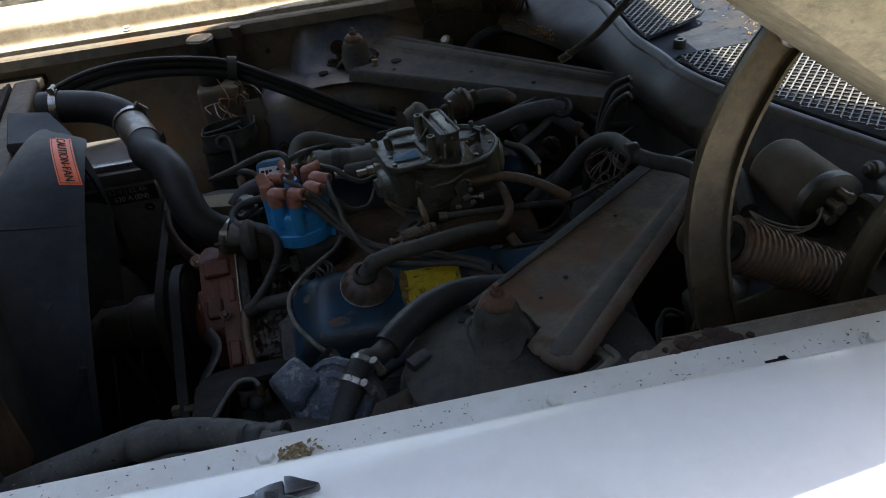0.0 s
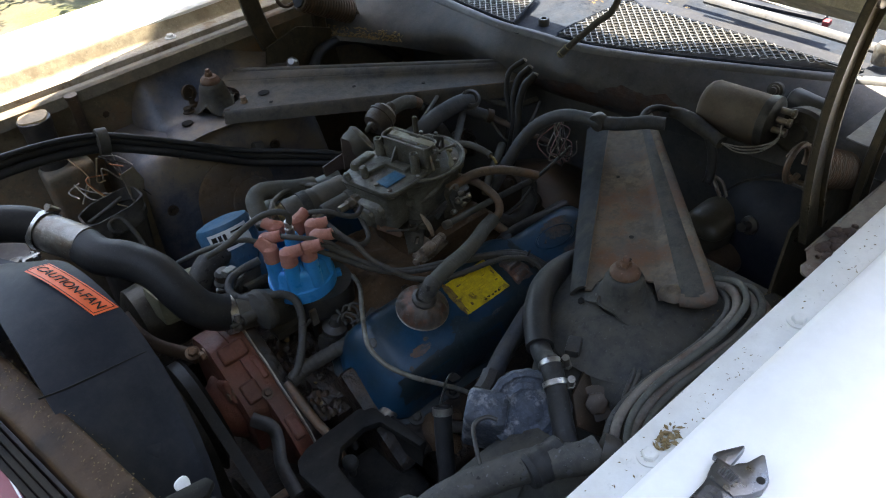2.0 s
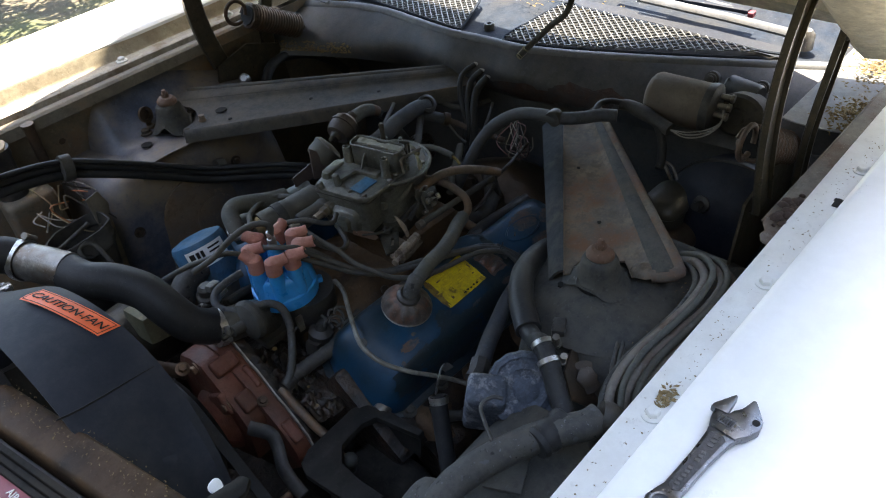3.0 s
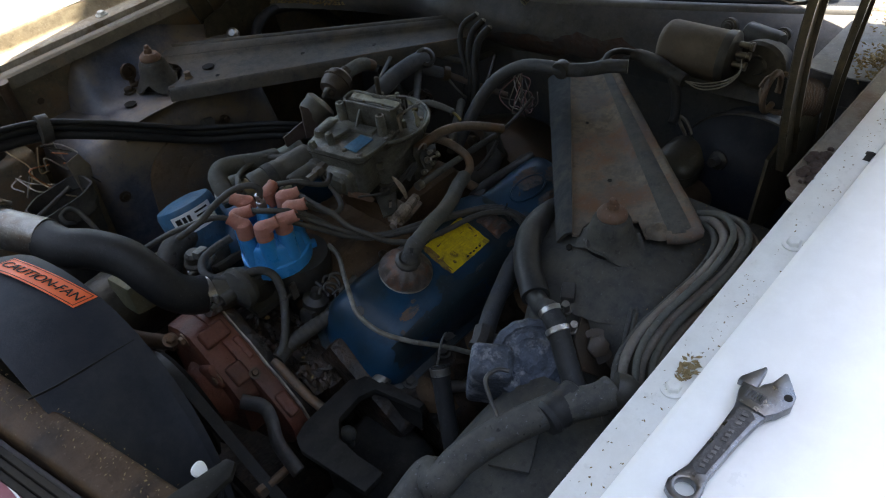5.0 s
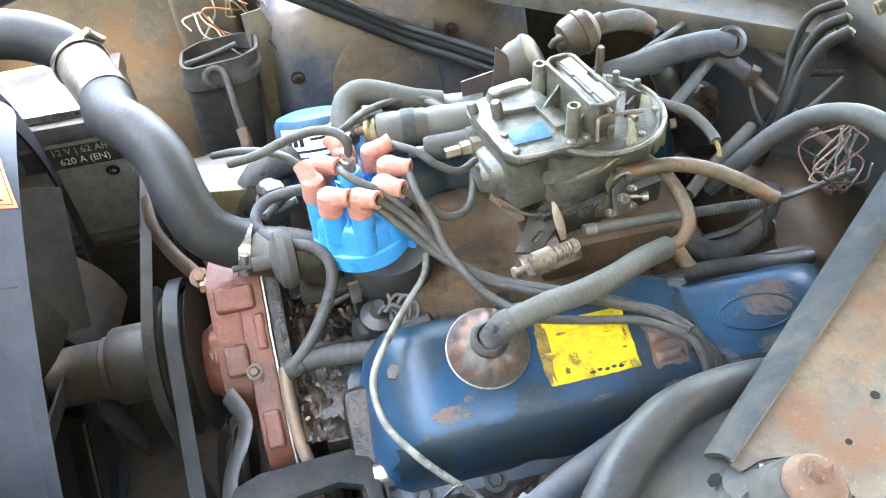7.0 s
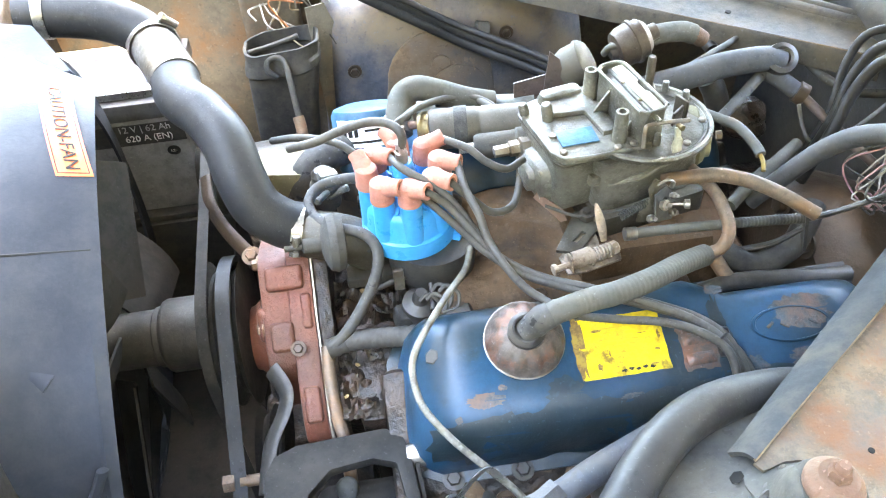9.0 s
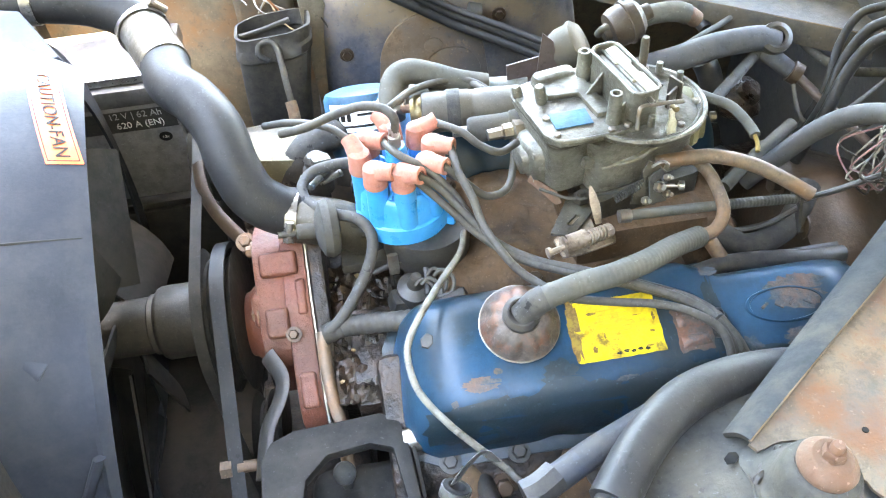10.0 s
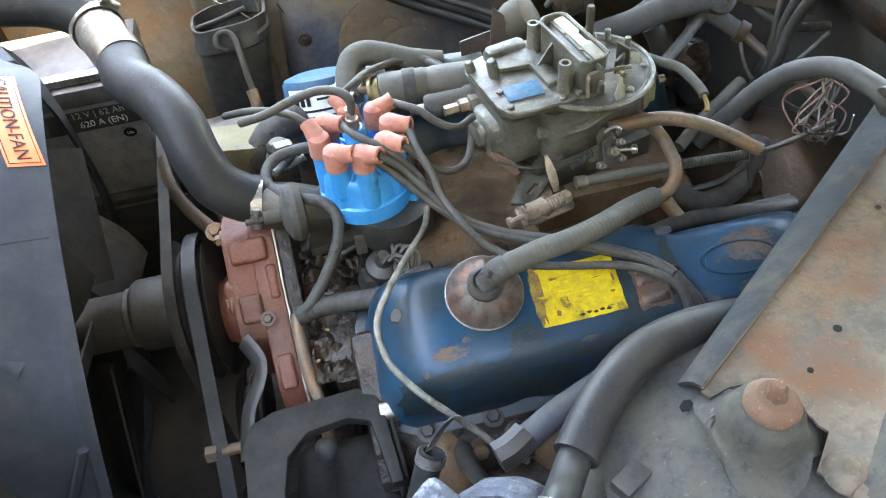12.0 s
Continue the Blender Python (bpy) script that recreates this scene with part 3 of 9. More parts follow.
def strip(prof, thick=0.002, x0=-1.05, x1=0.62, sway=0.0):
    """A long folded sheet along the car: prof lists (y, z) across it."""
    return sheet(lambda u, v: (lambda k, i: Vector((x0 + (x1 - x0) * u, prof[i][0] + (prof[i + 1][0] - prof[i][0]) * (k - i) + sway * math.sin(9 * u), prof[i][1] + (prof[i + 1][1] - prof[i][1]) * (k - i))))(v * (len(prof) - 1), min(int(v * (len(prof) - 1)), len(prof) - 2)), 24, 3 * (len(prof) - 1), thick)


part("fender_flange", join(box((2.2, 0.042, 0.003), (0.05, -0.683, 0.922), (0, 0, 0.6), 0.001), box((2.2, 0.003, 0.05), (0.05, -0.662, 0.898), (0, 0, 0.6), 0.001)), primer, car, "chipped grey-white fender flange")
# Slope's cream holds the shade of white paint facing the engine.
part("fender_slope", strip([(0.604, 0.9235), (0.6065, 0.926), (0.612, 0.940), (0.618, 0.954), (0.626, 0.959)]), cream_slope_shade, car, "dirty cream fender slope with shade painted into its colour")
part("fender_ledge", strip([(0.572, 0.905), (0.573, 0.921), (0.578, 0.9235), (0.605, 0.9235)]), ledge_paint, car, "weathered pale fender ledge")
part("apron_lip", strip([(0.536, 0.890), (0.540, 0.910), (0.546, 0.914), (0.562, 0.914), (0.563, 0.900)], 0.002, -1.05, 0.30, 0.002), apron_mat, car, "rusty turned lip of the inner fender")
rnd = random.Random(4)
for x, y in ((0.049, -0.690), (-0.192, -0.688), (-0.45, -0.688), (0.33, -0.692), (-0.06, 0.590), (-0.52, 0.588), (0.2, 0.590)):
    part("flange_bolt", hexbolt((x, y, 0.924), (0, 0, 1), 0.0075, 0.006), primer, car, "pale painted bolt with a wide washer")
part("flange_slot", plate([(-0.013, -0.004), (0.0, -0.004), (0.0, -0.006), (0.006, -0.006), (0.008, 0), (0.006, 0.006), (0, 0.006), (0, 0.004), (-0.013, 0.004)], 0.0006, (0.245, -0.694, 0.9247)), print_hole_black, car)

# aprons (inner walls of the bay)
def near_apron(u, v):
    x = -0.95 + 1.5 * u
    return Vector((x, -0.655 - 0.03 * v + 0.015 * math.sin(7 * x) * (1 - v), 0.235 + 0.675 * v))


def far_apron(u, v):
    x = -0.95 + 1.5 * u
    dent = 0.025 * math.exp(-((x + 0.52) ** 2 + (v - 0.72) ** 2 * 0.25) / 0.006)
    return Vector((x, 0.600 - 0.045 * v + dent + 0.012 * math.sin(6 * x + 1) * (1 - v), 0.235 + 0.67 * v))


part("apron", sheet(near_apron, 40, 12), apron_mat, car, "dusty dark inner fender apron")
part("apron", sheet(far_apron, 60, 24), apron_mat, car, "dusty rust-stained inner fender apron")
for x, z in ((-0.17, 0.80), (-0.24, 0.84), (-0.15, 0.72)):
    part("apron_bolt", hexbolt((x, 0.566 - 0.05 * (z - 0.8), z), (0, -1, 0), 0.008, 0.006), oily_brown, car)


def tower(sign, cx, cy, half0, deep, material, label):
    """A shock tower: a tall rounded box standing against the apron, its inner wall nearly upright."""
    secs = []
    for z, grow, inner, rad in ((0.40, 0.035, 0.035, 0.05), (0.60, 0.022, 0.020, 0.055), (0.70, 0.012, 0.010, 0.06), (0.755, 0.004, 0.002, 0.06), (0.780, -0.004, -0.006, 0.06), (0.793, -0.014, -0.018, 0.06), (0.800, -0.032, -0.036, 0.06)):
        sec = []
        half, inn, outer = half0 + grow, deep + inner, 0.17
        for px, py, q in ((half, outer, 0), (-half, outer, 1), (-half, -inn, 2), (half, -inn, 3)):
            for k in range(6):
                a = radians(90 * q + 18 * k)
                sec.append(Vector((cx + px - math.copysign(rad, px) + rad * math.cos(a), cy + sign * (py - math.copysign(rad, py) + rad * math.sin(a)), z)))
        secs.append(sec)
    part("shock_tower", loft(secs), material, car, label)


tower(-1, 0.075, -0.49, 0.150, 0.088, tower_grey, "dusty grey shock tower")
tower(1, -0.075, 0.47, 0.195, 0.092, tower_far, "blue-black shock tower with rust showing through")
recess = [(0.082 * math.cos(radians(a)), 0.080 * math.sin(radians(a))) for a in range(0, 181, 10)] + [(-0.115, -0.20), (0.105, -0.20)]
part("access_panel", plate(recess, 0.007, (-0.105, 0.3615, 0.672), (83.5, 0, 0), 0.0025, [ring_of(20, 0.0125, (0.002, 0.028), 0.8)]), apron_rust, car, "rust-brown pressed panel with a hole")
inner = [(x * 0.55 + 0.028, y * 0.52 - 0.02) for x, y in recess]
part("pressed_step", plate(inner, 0.003, (-0.105, 0.359, 0.672), (83.5, 0, 0), 0.0012, [ring_of(16, 0.0145, (0.002, 0.028), 0.8)]), apron_rust, car)
part("panel_hole", lathe([(0.014, 0.0), (0.014, 0.001), (0, 0.001)], (-0.103, 0.3690, 0.700), (0, -1, 0.11), 20), hole_shade, car)
part("tower_flap", plate([(-0.03, -0.11), (0.0, -0.12), (0.015, 0.05), (0.0, 0.10), (-0.03, 0.10)], 0.003, (-0.262, 0.392, 0.70), (84, 0, 20), 0.001), apron_mat, car)
for x, z in ((-0.235, 0.70), (0.0, 0.735), (-0.19, 0.60)):
    part("tower_bolt", hexbolt((x, 0.368, z), (0, -1, 0), 0.007, 0.006), oily_brown, car)


def shock_dome(cx, cy, base, lift, feet, bolts=True):
    """The pressed shock absorber cap: a cone on three flared feet with arches between them, a rubber washer, nut and stud.
    feet holds the way each foot points and its half width, in degrees."""
    dome = thing("shock_absorber_mount", "dusty pressed steel shock absorber mount with a rusty nut", "car part", (cx, cy, base), "shock absorber mounts")

    def foot(a):
        return max(math.exp(-(((math.degrees(a) - f[0] + 180) % 360 - 180) / f[1]) ** 4) for f in feet)

    rows = []
    for r, h, out, drop in ((0.010, 0.0480, 0, 0), (0.0180, 0.0475, 0, 0), (0.0225, 0.0450, 0, 0), (0.0252, 0.0395, 0, 0), (0.0272, 0.0310, 0, 0), (0.0292, 0.0210, 0.002, 0.001), (0.0312, 0.0150, 0.005, 0.004),
                            (0.0332, 0.0135, 0.010, 0.008), (0.0350, 0.0136, 0.013, 0.0118), (0.0365, 0.0144, 0.017, 0.0152)):
        row = []
        for j in range(96):
            a = 2 * math.pi * j / 96
            f = foot(a)
            d = r + out * f * (0.55 + 0.45 * math.sin(a) ** 2 if math.sin(a) > 0 else 0.62)
            row.append(Vector((cx + d * math.cos(a), cy + d * math.sin(a), base + h + lift - (drop + lift * (drop > 0)) * f)))
        rows.append(row)
    part("cap", loft(rows, 0.0022), tower_grey, dome)
    # Dark disc paints the shade under the cap's arches.
    part("hollow", lathe([(0.033, 0.0), (0.033, 0.0008), (0, 0.0008)], (cx, cy, base), (0, 0, 1), 32), hole_shade, dome)
    top = base + 0.0485 + lift
    part("washer", lathe([(0.010, 0.0), (0.0160, 0.0005), (0.0190, 0.003), (0.0196, 0.007), (0.0175, 0.011), (0.013, 0.0155), (0.008, 0.016)], (cx, cy, top - 0.004), (0.1, -0.02, 1), 36), pink_rust, dome, "pinkish rusty washer")
    part("torn_rubber", lathe([(0.012, -0.004), (0.0180, -0.005), (0.0192, -0.001), (0.0185, 0.001)], (cx, cy, top - 0.004), (0.1, -0.02, 1), 40, lambda a, h: 1 + 0.05 * math.sin(11 * a) + 0.04 * math.sin(5 * a)), bakelite, dome, "torn black rubber edge")
    part("nut", lathe([(0.0078, 0.0), (0.0078, 0.007), (0.0066, 0.009), (0, 0.009)], (cx + 0.001, cy, top + 0.011), (0, 0, 1), 6), pink_rust, dome)
    part("stud", lathe([(0.0046, 0.0), (0.0046, 0.006), (0.0036, 0.008), (0, 0.008)], (cx + 0.001, cy, top + 0.018), (0, 0, 1), 12), pink_rust, dome)
    if bolts:
        for f, w in feet:
            a = radians(f)
            part("bolt", lathe([(0.012, -0.001), (0.012, 0.0015), (0.0085, 0.002), (0.0080, 0.0075), (0.005, 0.0095), (0, 0.0098)], (cx + 0.057 * math.cos(a), cy + 0.057 * math.sin(a), base + 0.003), (0, 0, 1), 18), tower_cap, dome)
    return dome


def shoulder(u, v):
    """Where the far tower's top sweeps up into the apron; its front corner is rounded off and dented."""
    x = -0.205 + 0.36 * u
    y = 0.385 + 0.168 * v
    d = min(1.0, max(0.0, (-0.150 - x) / 0.055))
    lift = 0.080 * max(0.0, (v - 0.48) / 0.52) ** 1.6 * (1 - 0.8 * min(1.0, max(0.0, (x - 0.0) / 0.15)))
    fold = 0.008 * math.exp(-((x + 0.165 + 0.05 * v) / 0.010) ** 2) * math.sin(math.pi * v) + 0.004 * noise.noise((x * 30, v * 4, 0.4))
    return Vector((x, y, 0.8075 + lift * (1 - 0.35 * d) + fold - 0.10 * (1 - math.sqrt(max(0.0, 1 - d * d)))))


part("tower_shoulder", sheet(shoulder, 48, 20, 0.002), tower_far, car, "dented blue-grey shoulder of the far tower")
for q, r in (((-0.128, 0.452, 0.8098), 0.011), ((-0.118, 0.500, 0.8098), 0.007)):
    part("tower_hole", lathe([(r, 0), (r, 0.0007), (0, 0.0007)], q, (0, 0, 1), 18), hole_shade, car)
eye = thing("lifting_eye", "rusty bolted eye beside the shock mount", "eye bolt", (-0.091, 0.497, 0.815))
part("ring", moved(lathe([(0.010, -0.003), (0.016, -0.003), (0.016, 0.003), (0.010, 0.003), (0.010, -0.003)], (0, 0, 0), (0.3, -1, 0.2), 24), Matrix.Translation(Vector((-0.091, 0.497, 0.815)) + Vector((0, 0, 0.030)))), oily_brown, eye)
part("stem", lathe([(0.011, 0), (0.011, 0.006), (0.006, 0.008), (0.006, 0.018)], (-0.091, 0.497, 0.815), (0, 0, 1), 10), oily_brown, eye)
part("tower_stud", lathe([(0.010, 0), (0.008, 0.010), (0.006, 0.012), (0.006, 0.020), (0, 0.021)], (-0.020, 0.412, 0.816), (0, 0, 1), 8), apron_rust, car)
part("tower_pad", lathe([(0.115, 0.796), (0.095, 0.803), (0.078, 0.809), (0.066, 0.8130), (0.054, 0.8170), (0, 0.8180)], (0.048, -0.480, 0), (0, 0, 1), 48, lambda a, h: 1 + 0.06 * math.sin(2 * a + 0.6)), tower_grey, car, "pressed raised seat on the tower")
near_mount = shock_dome(0.043, -0.4725, 0.8182, -0.002, ((-105, 44), (108, 40), (-14, 24)), False)
shreds = [Vector((0.043 + (0.0318 + 0.002 * math.sin(2.1 * k)) * math.cos(radians(78 + 6 * k)), -0.4725 + (0.0318 + 0.002 * math.sin(2.1 * k)) * math.sin(radians(78 + 6 * k)), 0.8275 + 0.0022 * math.sin(1.7 * k))) for k in range(15)]
part("rubber_scrap", tube(shreds, 0.0032, 8, 3, flat=1.6), bakelite, near_mount, "shredded black rubber")
shock_dome(-0.054, 0.466, 0.812, 0.004, ((-95, 40), (20, 34), (160, 40)))


def brace(sign, ridge_a, ridge_b, rail_a, rail_b, out_a, out_b, face, rail, label, dome, holes):
    """A folded tower brace: a wide plate that narrows to the cowl, a rail folded down along its inner side and a rolled outer lip.
    a is the tower end, b the cowl end."""
    br = thing("tower_brace", label, "brace", ((ridge_a[0] + ridge_b[0]) / 2, (ridge_a[1] + ridge_b[1]) / 2, 0.80), "tower braces")
    A, B, C, D, O, P = (Vector(v) for v in (ridge_a, ridge_b, rail_a, rail_b, out_a, out_b))

    def flat(u, v):
        q = A.lerp(B, u).lerp(O.lerp(P, u), v)
        return q + Vector((0, 0, -0.004 * math.sin(math.pi * v) + 0.005 / (1 + math.exp(-(v - 0.72) / 0.02))))

    def start(v):
        u = 0.0
        while u < 0.4:
            d = (flat(u, v) - Vector(dome)).xy
            a = math.degrees(math.atan2(d.y, d.x))
            if d.length > (0.0395 + 0.0175 * math.exp(-((a + 32) / 17) ** 2) if sign < 0 else 0.047):
                break
            u += 0.003
        return u

    starts = [start(k / 60) for k in range(61)]

    def top(u, v):
        return flat(starts[round(v * 60)] * (1 - u) + u, v)

    part("plate", sheet(top, 16, 60, 0.003), face, br)
    part("outer_flange", sheet(lambda u, v: flat(u, 0.76 + 0.24 * v) + Vector((0, 0, 0.0032 * math.sin(math.pi * min(1, 0.08 + v)))), 12, 8, 0.002), far_brace_mat, br)
    part("rail", sheet(lambda u, v: A.lerp(B, u).lerp(C.lerp(D, u), v) + Vector((0, 0, 0.0050 * (1 - v) + 0.005 * math.sin(math.pi * v))), 12, 10, 0.004), rail, br, "dark painted folded rail")
    part("rolled_lip", tube([O.lerp(A, 0.26) + Vector((0.004, 0, -0.005)), O.lerp(A, 0.14) + Vector((0.002, 0, -0.003)), O.lerp(A, 0.04) + (P - O) * 0.01, O.lerp(P, 0.05), O.lerp(P, 0.33), O.lerp(P, 0.66), P], 0.009, 10, 6), face, br)
    part("seam", tube([A.lerp(B, k / 8) + Vector((0, 0, 0.0034 + 0.0004 * (k % 2))) for k in range(9)], 0.0012, 8, 6), apron_rust, br, "rusty folded seam")
    for q, r in holes:
        v = min((k / 40 for k in range(41)), key=lambda v: min((flat(u / 40, v).xy - Vector(q)).length for u in range(41)))
        u = min((k / 80 for k in range(81)), key=lambda u: (flat(u, v).xy - Vector(q)).length)
        # Dark disc paints the hole's shade on the uncut plate.
        part("bolt_hole", lathe([(0, 0.0), (r, 0.0), (r, 0.0006), (0, 0.0006)], flat(u, v) + Vector((0, 0, 0.0014)), (0, 0, 1), 16), hole_shade, br)
    return br


near_brace = brace(-1, (0.0185, -0.4300, 0.828), (0.352, -0.190, 0.838), (0.0105, -0.4100, 0.811), (0.330, -0.160, 0.822), (0.100, -0.566, 0.836), (0.412, -0.222, 0.836), brace_mat, brace_rail,
      "rust-brown tower brace plate with worn dark paint between tower and cowl", (0.043, -0.4725, 0.82), (((0.139, -0.408), 0.0034), ((0.101, -0.438), 0.0024), ((0.240, -0.300), 0.0026)))
part("domed_bolt", lathe([(0.0175, -0.002), (0.0170, 0.0005), (0.0140, 0.0035), (0.0095, 0.0055), (0.0070, 0.0070), (0.0060, 0.0095), (0.0035, 0.0110), (0, 0.0112)], (0.0845, -0.5170, 0.8315), (0, 0, 1), 28), brace_mat, near_brace, "rusty domed bolt")
# Dark plate paints the notch's shade; nothing is cut.
part("notch", plate([(0.0065 * math.cos(radians(60 * k + 15)), 0.0042 * math.sin(radians(60 * k + 15))) for k in range(6)], 0.0010, (0.0070, -0.4330, 0.8172), (0, 0, 30)), hole_shade, near_brace)
brace(1, (-0.068, 0.400, 0.824), (0.385, 0.045, 0.822), (-0.078, 0.390, 0.808), (0.380, 0.036, 0.800), (-0.012, 0.560, 0.836), (0.432, 0.090, 0.832), far_brace_mat, far_brace_mat,
      "dusty grey tower brace with an oval hole reaching to the cowl", (-0.054, 0.466, 0.82), (((0.022, 0.412), 0.0115), ((0.015, 0.370), 0.004), ((0.160, 0.290), 0.004), ((0.255, 0.195), 0.004)))

# Dark plates on the tower top paint the shade of its slots.
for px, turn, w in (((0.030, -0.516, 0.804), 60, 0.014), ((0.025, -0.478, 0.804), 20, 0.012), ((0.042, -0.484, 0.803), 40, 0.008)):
    part("tower_slot", plate([(w * math.cos(k * math.pi / 8), 0.45 * w * math.sin(k * math.pi / 8)) for k in range(16)], 0.0008, px, (0, 0, turn)), hole_shade, car)
# firewall, cowl, windscreen
def lip_x(y):
    ease = min(1.0, max(0.0, (y - 0.02) / 0.13))
    return 0.440 - 0.020 * ease * ease * (3 - 2 * ease) + 0.48 * max(0.0, abs(y - 0.03) - 0.06) ** 1.15 * (1.0 if y < 0.03 else 0.15)


def cowl_front(u, v):
    y = -0.66 + 1.28 * u
    x1, z1 = lip_x(y), 0.888
    x0, z0 = min(x1 - 0.015, 0.425 + 0.12 * abs(y)), 0.795
    far = max(0.0, y - 0.20)
    if far:
        x1 -= 0.5 * max(0.0, y - 0.40)
        x0 += (0.428 - 0.30 * far - 0.75 * far * far - x0) * min(1.0, far / 0.08)
        z0 += 0.09 * far
    q = Vector((x0, y, z0)).lerp(Vector((x1, y, z1)), v)
    q.x -= 0.025 * math.sin(math.pi * v)
    return q


part("cowl_panel", sheet(cowl_front, 48, 14, 0.002), cowl_black, car, "black cowl panel with rust-red patches")
part("firewall", sheet(lambda u, v: Vector((0.50 - 0.075 * v + 0.012 * math.sin(9 * u) * (1 - v) + 0.10 * v * abs(2 * u - 1), -0.66 + 1.28 * u, 0.235 + 0.577 * v)), 30, 12, 0.002), firewall_mat, car, "dirty dark firewall")
for ua, ub, va, vb in ((0.39, 0.53, 0.04, 0.46), (0.32, 0.43, 0.15, 0.62), (0.52, 0.60, 0.05, 0.30)):
    def rusty(u, v):
        a = 2 * math.pi * v
        r = u * (1 + 0.5 * noise.noise((2 * math.cos(a) + ua * 9, 2 * math.sin(a), ub)) + 0.25 * noise.noise((6 * math.cos(a), 6 * math.sin(a), ua * 7)))
        q = cowl_front((ua + ub) / 2 + (ub - ua) / 2 * r * math.cos(a), (va + vb) / 2 + (vb - va) / 2 * r * math.sin(a))
        return q + Vector((-0.0016, 0, 0.0004))
    part("rust_bloom", sheet(rusty, 8, 40, 0.0), cowl_rust, car, "blistered red rust")
part("cowl_edge", tube([cowl_front(k / 14, 1.0) + Vector((0.010, 0, 0.0)) for k in range(15)], 0.011, 10, 6, flat=0.55), lip_grey, car, "pale grey cowl edge")


def cowl_top(u, v):
    y = -0.66 + 1.28 * u
    return Vector((lip_x(y) + 0.005 + v * (1.02 - lip_x(y)), y, 0.888 + 0.03 * v - 0.012 * math.sin(math.pi * min(1, v * 1.6))))


part("cowl_top", sheet(cowl_top, 30, 12, 0.002), cowl_top_mat, car, "blue-grey weathered cowl top")


def grille(y0, y1, reach, slant):
    """An expanded-metal air intake: flat bars crossing at a slope over a black sheet that paints the shaded hole, set
    in a folded rim. reach(y): its rear edge.
    """
    gr = thing("cowl_grille", "pale expanded metal air intake grille in the cowl", "grille", (0.55, (y0 + y1) / 2, 0.90), "cowl grilles")

    def on(y, s, up=0.0):
        a = lip_x(y) + 0.026
        b = max(a + 0.004, reach(y))
        return Vector((a + (b - a) * s, y + slant * s, 0.8935 + 0.010 * s + up))

    # Black sheet just under the bars paints the intake's shade.
    part("air_hole", sheet(lambda u, v: on(y0 + (y1 - y0) * u, v, -0.0035), 24, 3, 0.001), print_hole_black, gr, "black sheet painting the shade in the air intake")
    rim = [on(y0 + (y1 - y0) * k / 12, 0, 0.001) for k in range(13)] + [on(y0 + (y1 - y0) * (1 - k / 12), 1, 0.001) for k in range(13)]
    part("frame", tube(rim + rim[:1], 0.0028, 6, 3), cowl_top_mat, gr, "blue-black rim")

    def inside(x, y):
        for _ in range(3):
            yy = y - slant * min(1.0, max(0.0, (x - lip_x(y) - 0.026) / max(0.004, reach(y) - lip_x(y) - 0.026)))
        return y0 < yy < y1 and lip_x(yy) + 0.026 < x < reach(yy)

    span = y1 - y0 + 0.5
    for way in (1, -1):
        for k in range(int(span / 0.0170)):
            c = y0 - 0.25 + 0.0170 * k
            run = [(0.40 + 0.004 * j, c + way * 1.12 * (0.004 * j - 0.12)) for j in range(80)]
            run = [q for q in run if inside(*q)]
            if len(run) > 3:
                ends = [Vector((x, y, 0.8955 + 0.010 * (x - 0.46) / 0.16 + (0.0012 if way > 0 else 0.0))) for x, y in (run[0], run[len(run) // 2], run[-1])]
                part("grille_bar", tube(ends, 0.0015, 4, 2), grille_mat, gr, smooth=False)


grille(-0.44, 0.035, lambda y: 0.640 - 0.02 * max(0.0, -y - 0.1), -0.02)
grille(0.135, 0.52, lambda y: 0.570 + 0.03 * min(1, (y - 0.13) * 6), 0.05)
stop = thing("hood_rest", "small black rubber hood rest standing on the cowl", "rubber stop", (0.495, 0.097, 0.885))
part("buffer", lathe([(0.011, 0.872), (0.011, 0.896), (0.009, 0.899), (0.005, 0.899), (0.005, 0.893), (0, 0.893)], (0.495, 0.097, 0), (0, 0, 1), 20), bakelite, stop)

part("windscreen", sheet(lambda u, v: Vector((0.98 + 0.62 * v + 0.10 * (2 * u - 1) ** 2, -0.70 + 1.34 * u, 0.93 + 0.44 * v)), 16, 8, 0.004), glass, car, "clear raked windscreen")
part("windscreen_base", tube([(1.07, -0.70, 0.93), (0.99, -0.4, 0.925), (0.97, -0.03, 0.925), (0.99, 0.3, 0.925), (1.07, 0.64, 0.93)], 0.014, 8, 8), bakelite, car, "black windscreen seal")
part("dashboard", sheet(lambda u, v: Vector((1.06 + 0.5 * v, -0.68 + 1.3 * u, 0.90 - 0.05 * v * v)), 12, 6, 0.01), bakelite, car, "dark dashboard top")
part("roof", sheet(lambda u, v: Vector((1.62 + 1.6 * v, -0.66 + 1.26 * u, 1.37 + 0.05 * math.sin(math.pi * u) + 0.03 * math.sin(math.pi * v))), 12, 8, 0.003), white_paint, car)
part("trunk_lid", sheet(lambda u, v: Vector((3.40 + 0.55 * u, -0.70 + 1.34 * v, 0.955 - 0.03 * u * u + 0.015 * math.sin(math.pi * v))), 8, 10, 0.003), white_paint, car)
part("tail_panel", sheet(lambda u, v: Vector((3.95 - 0.03 * math.sin(math.pi * v), -0.96 + 1.86 * u, 0.32 + 0.60 * v)), 10, 6, 0.003), white_paint, car)
part("cabin_back", sheet(lambda u, v: Vector((3.2 + 0.6 * (1 - v), -0.70 + 1.34 * u, 0.5 + 0.87 * v)), 6, 4, 0.01), bakelite, car, "dark cabin end")
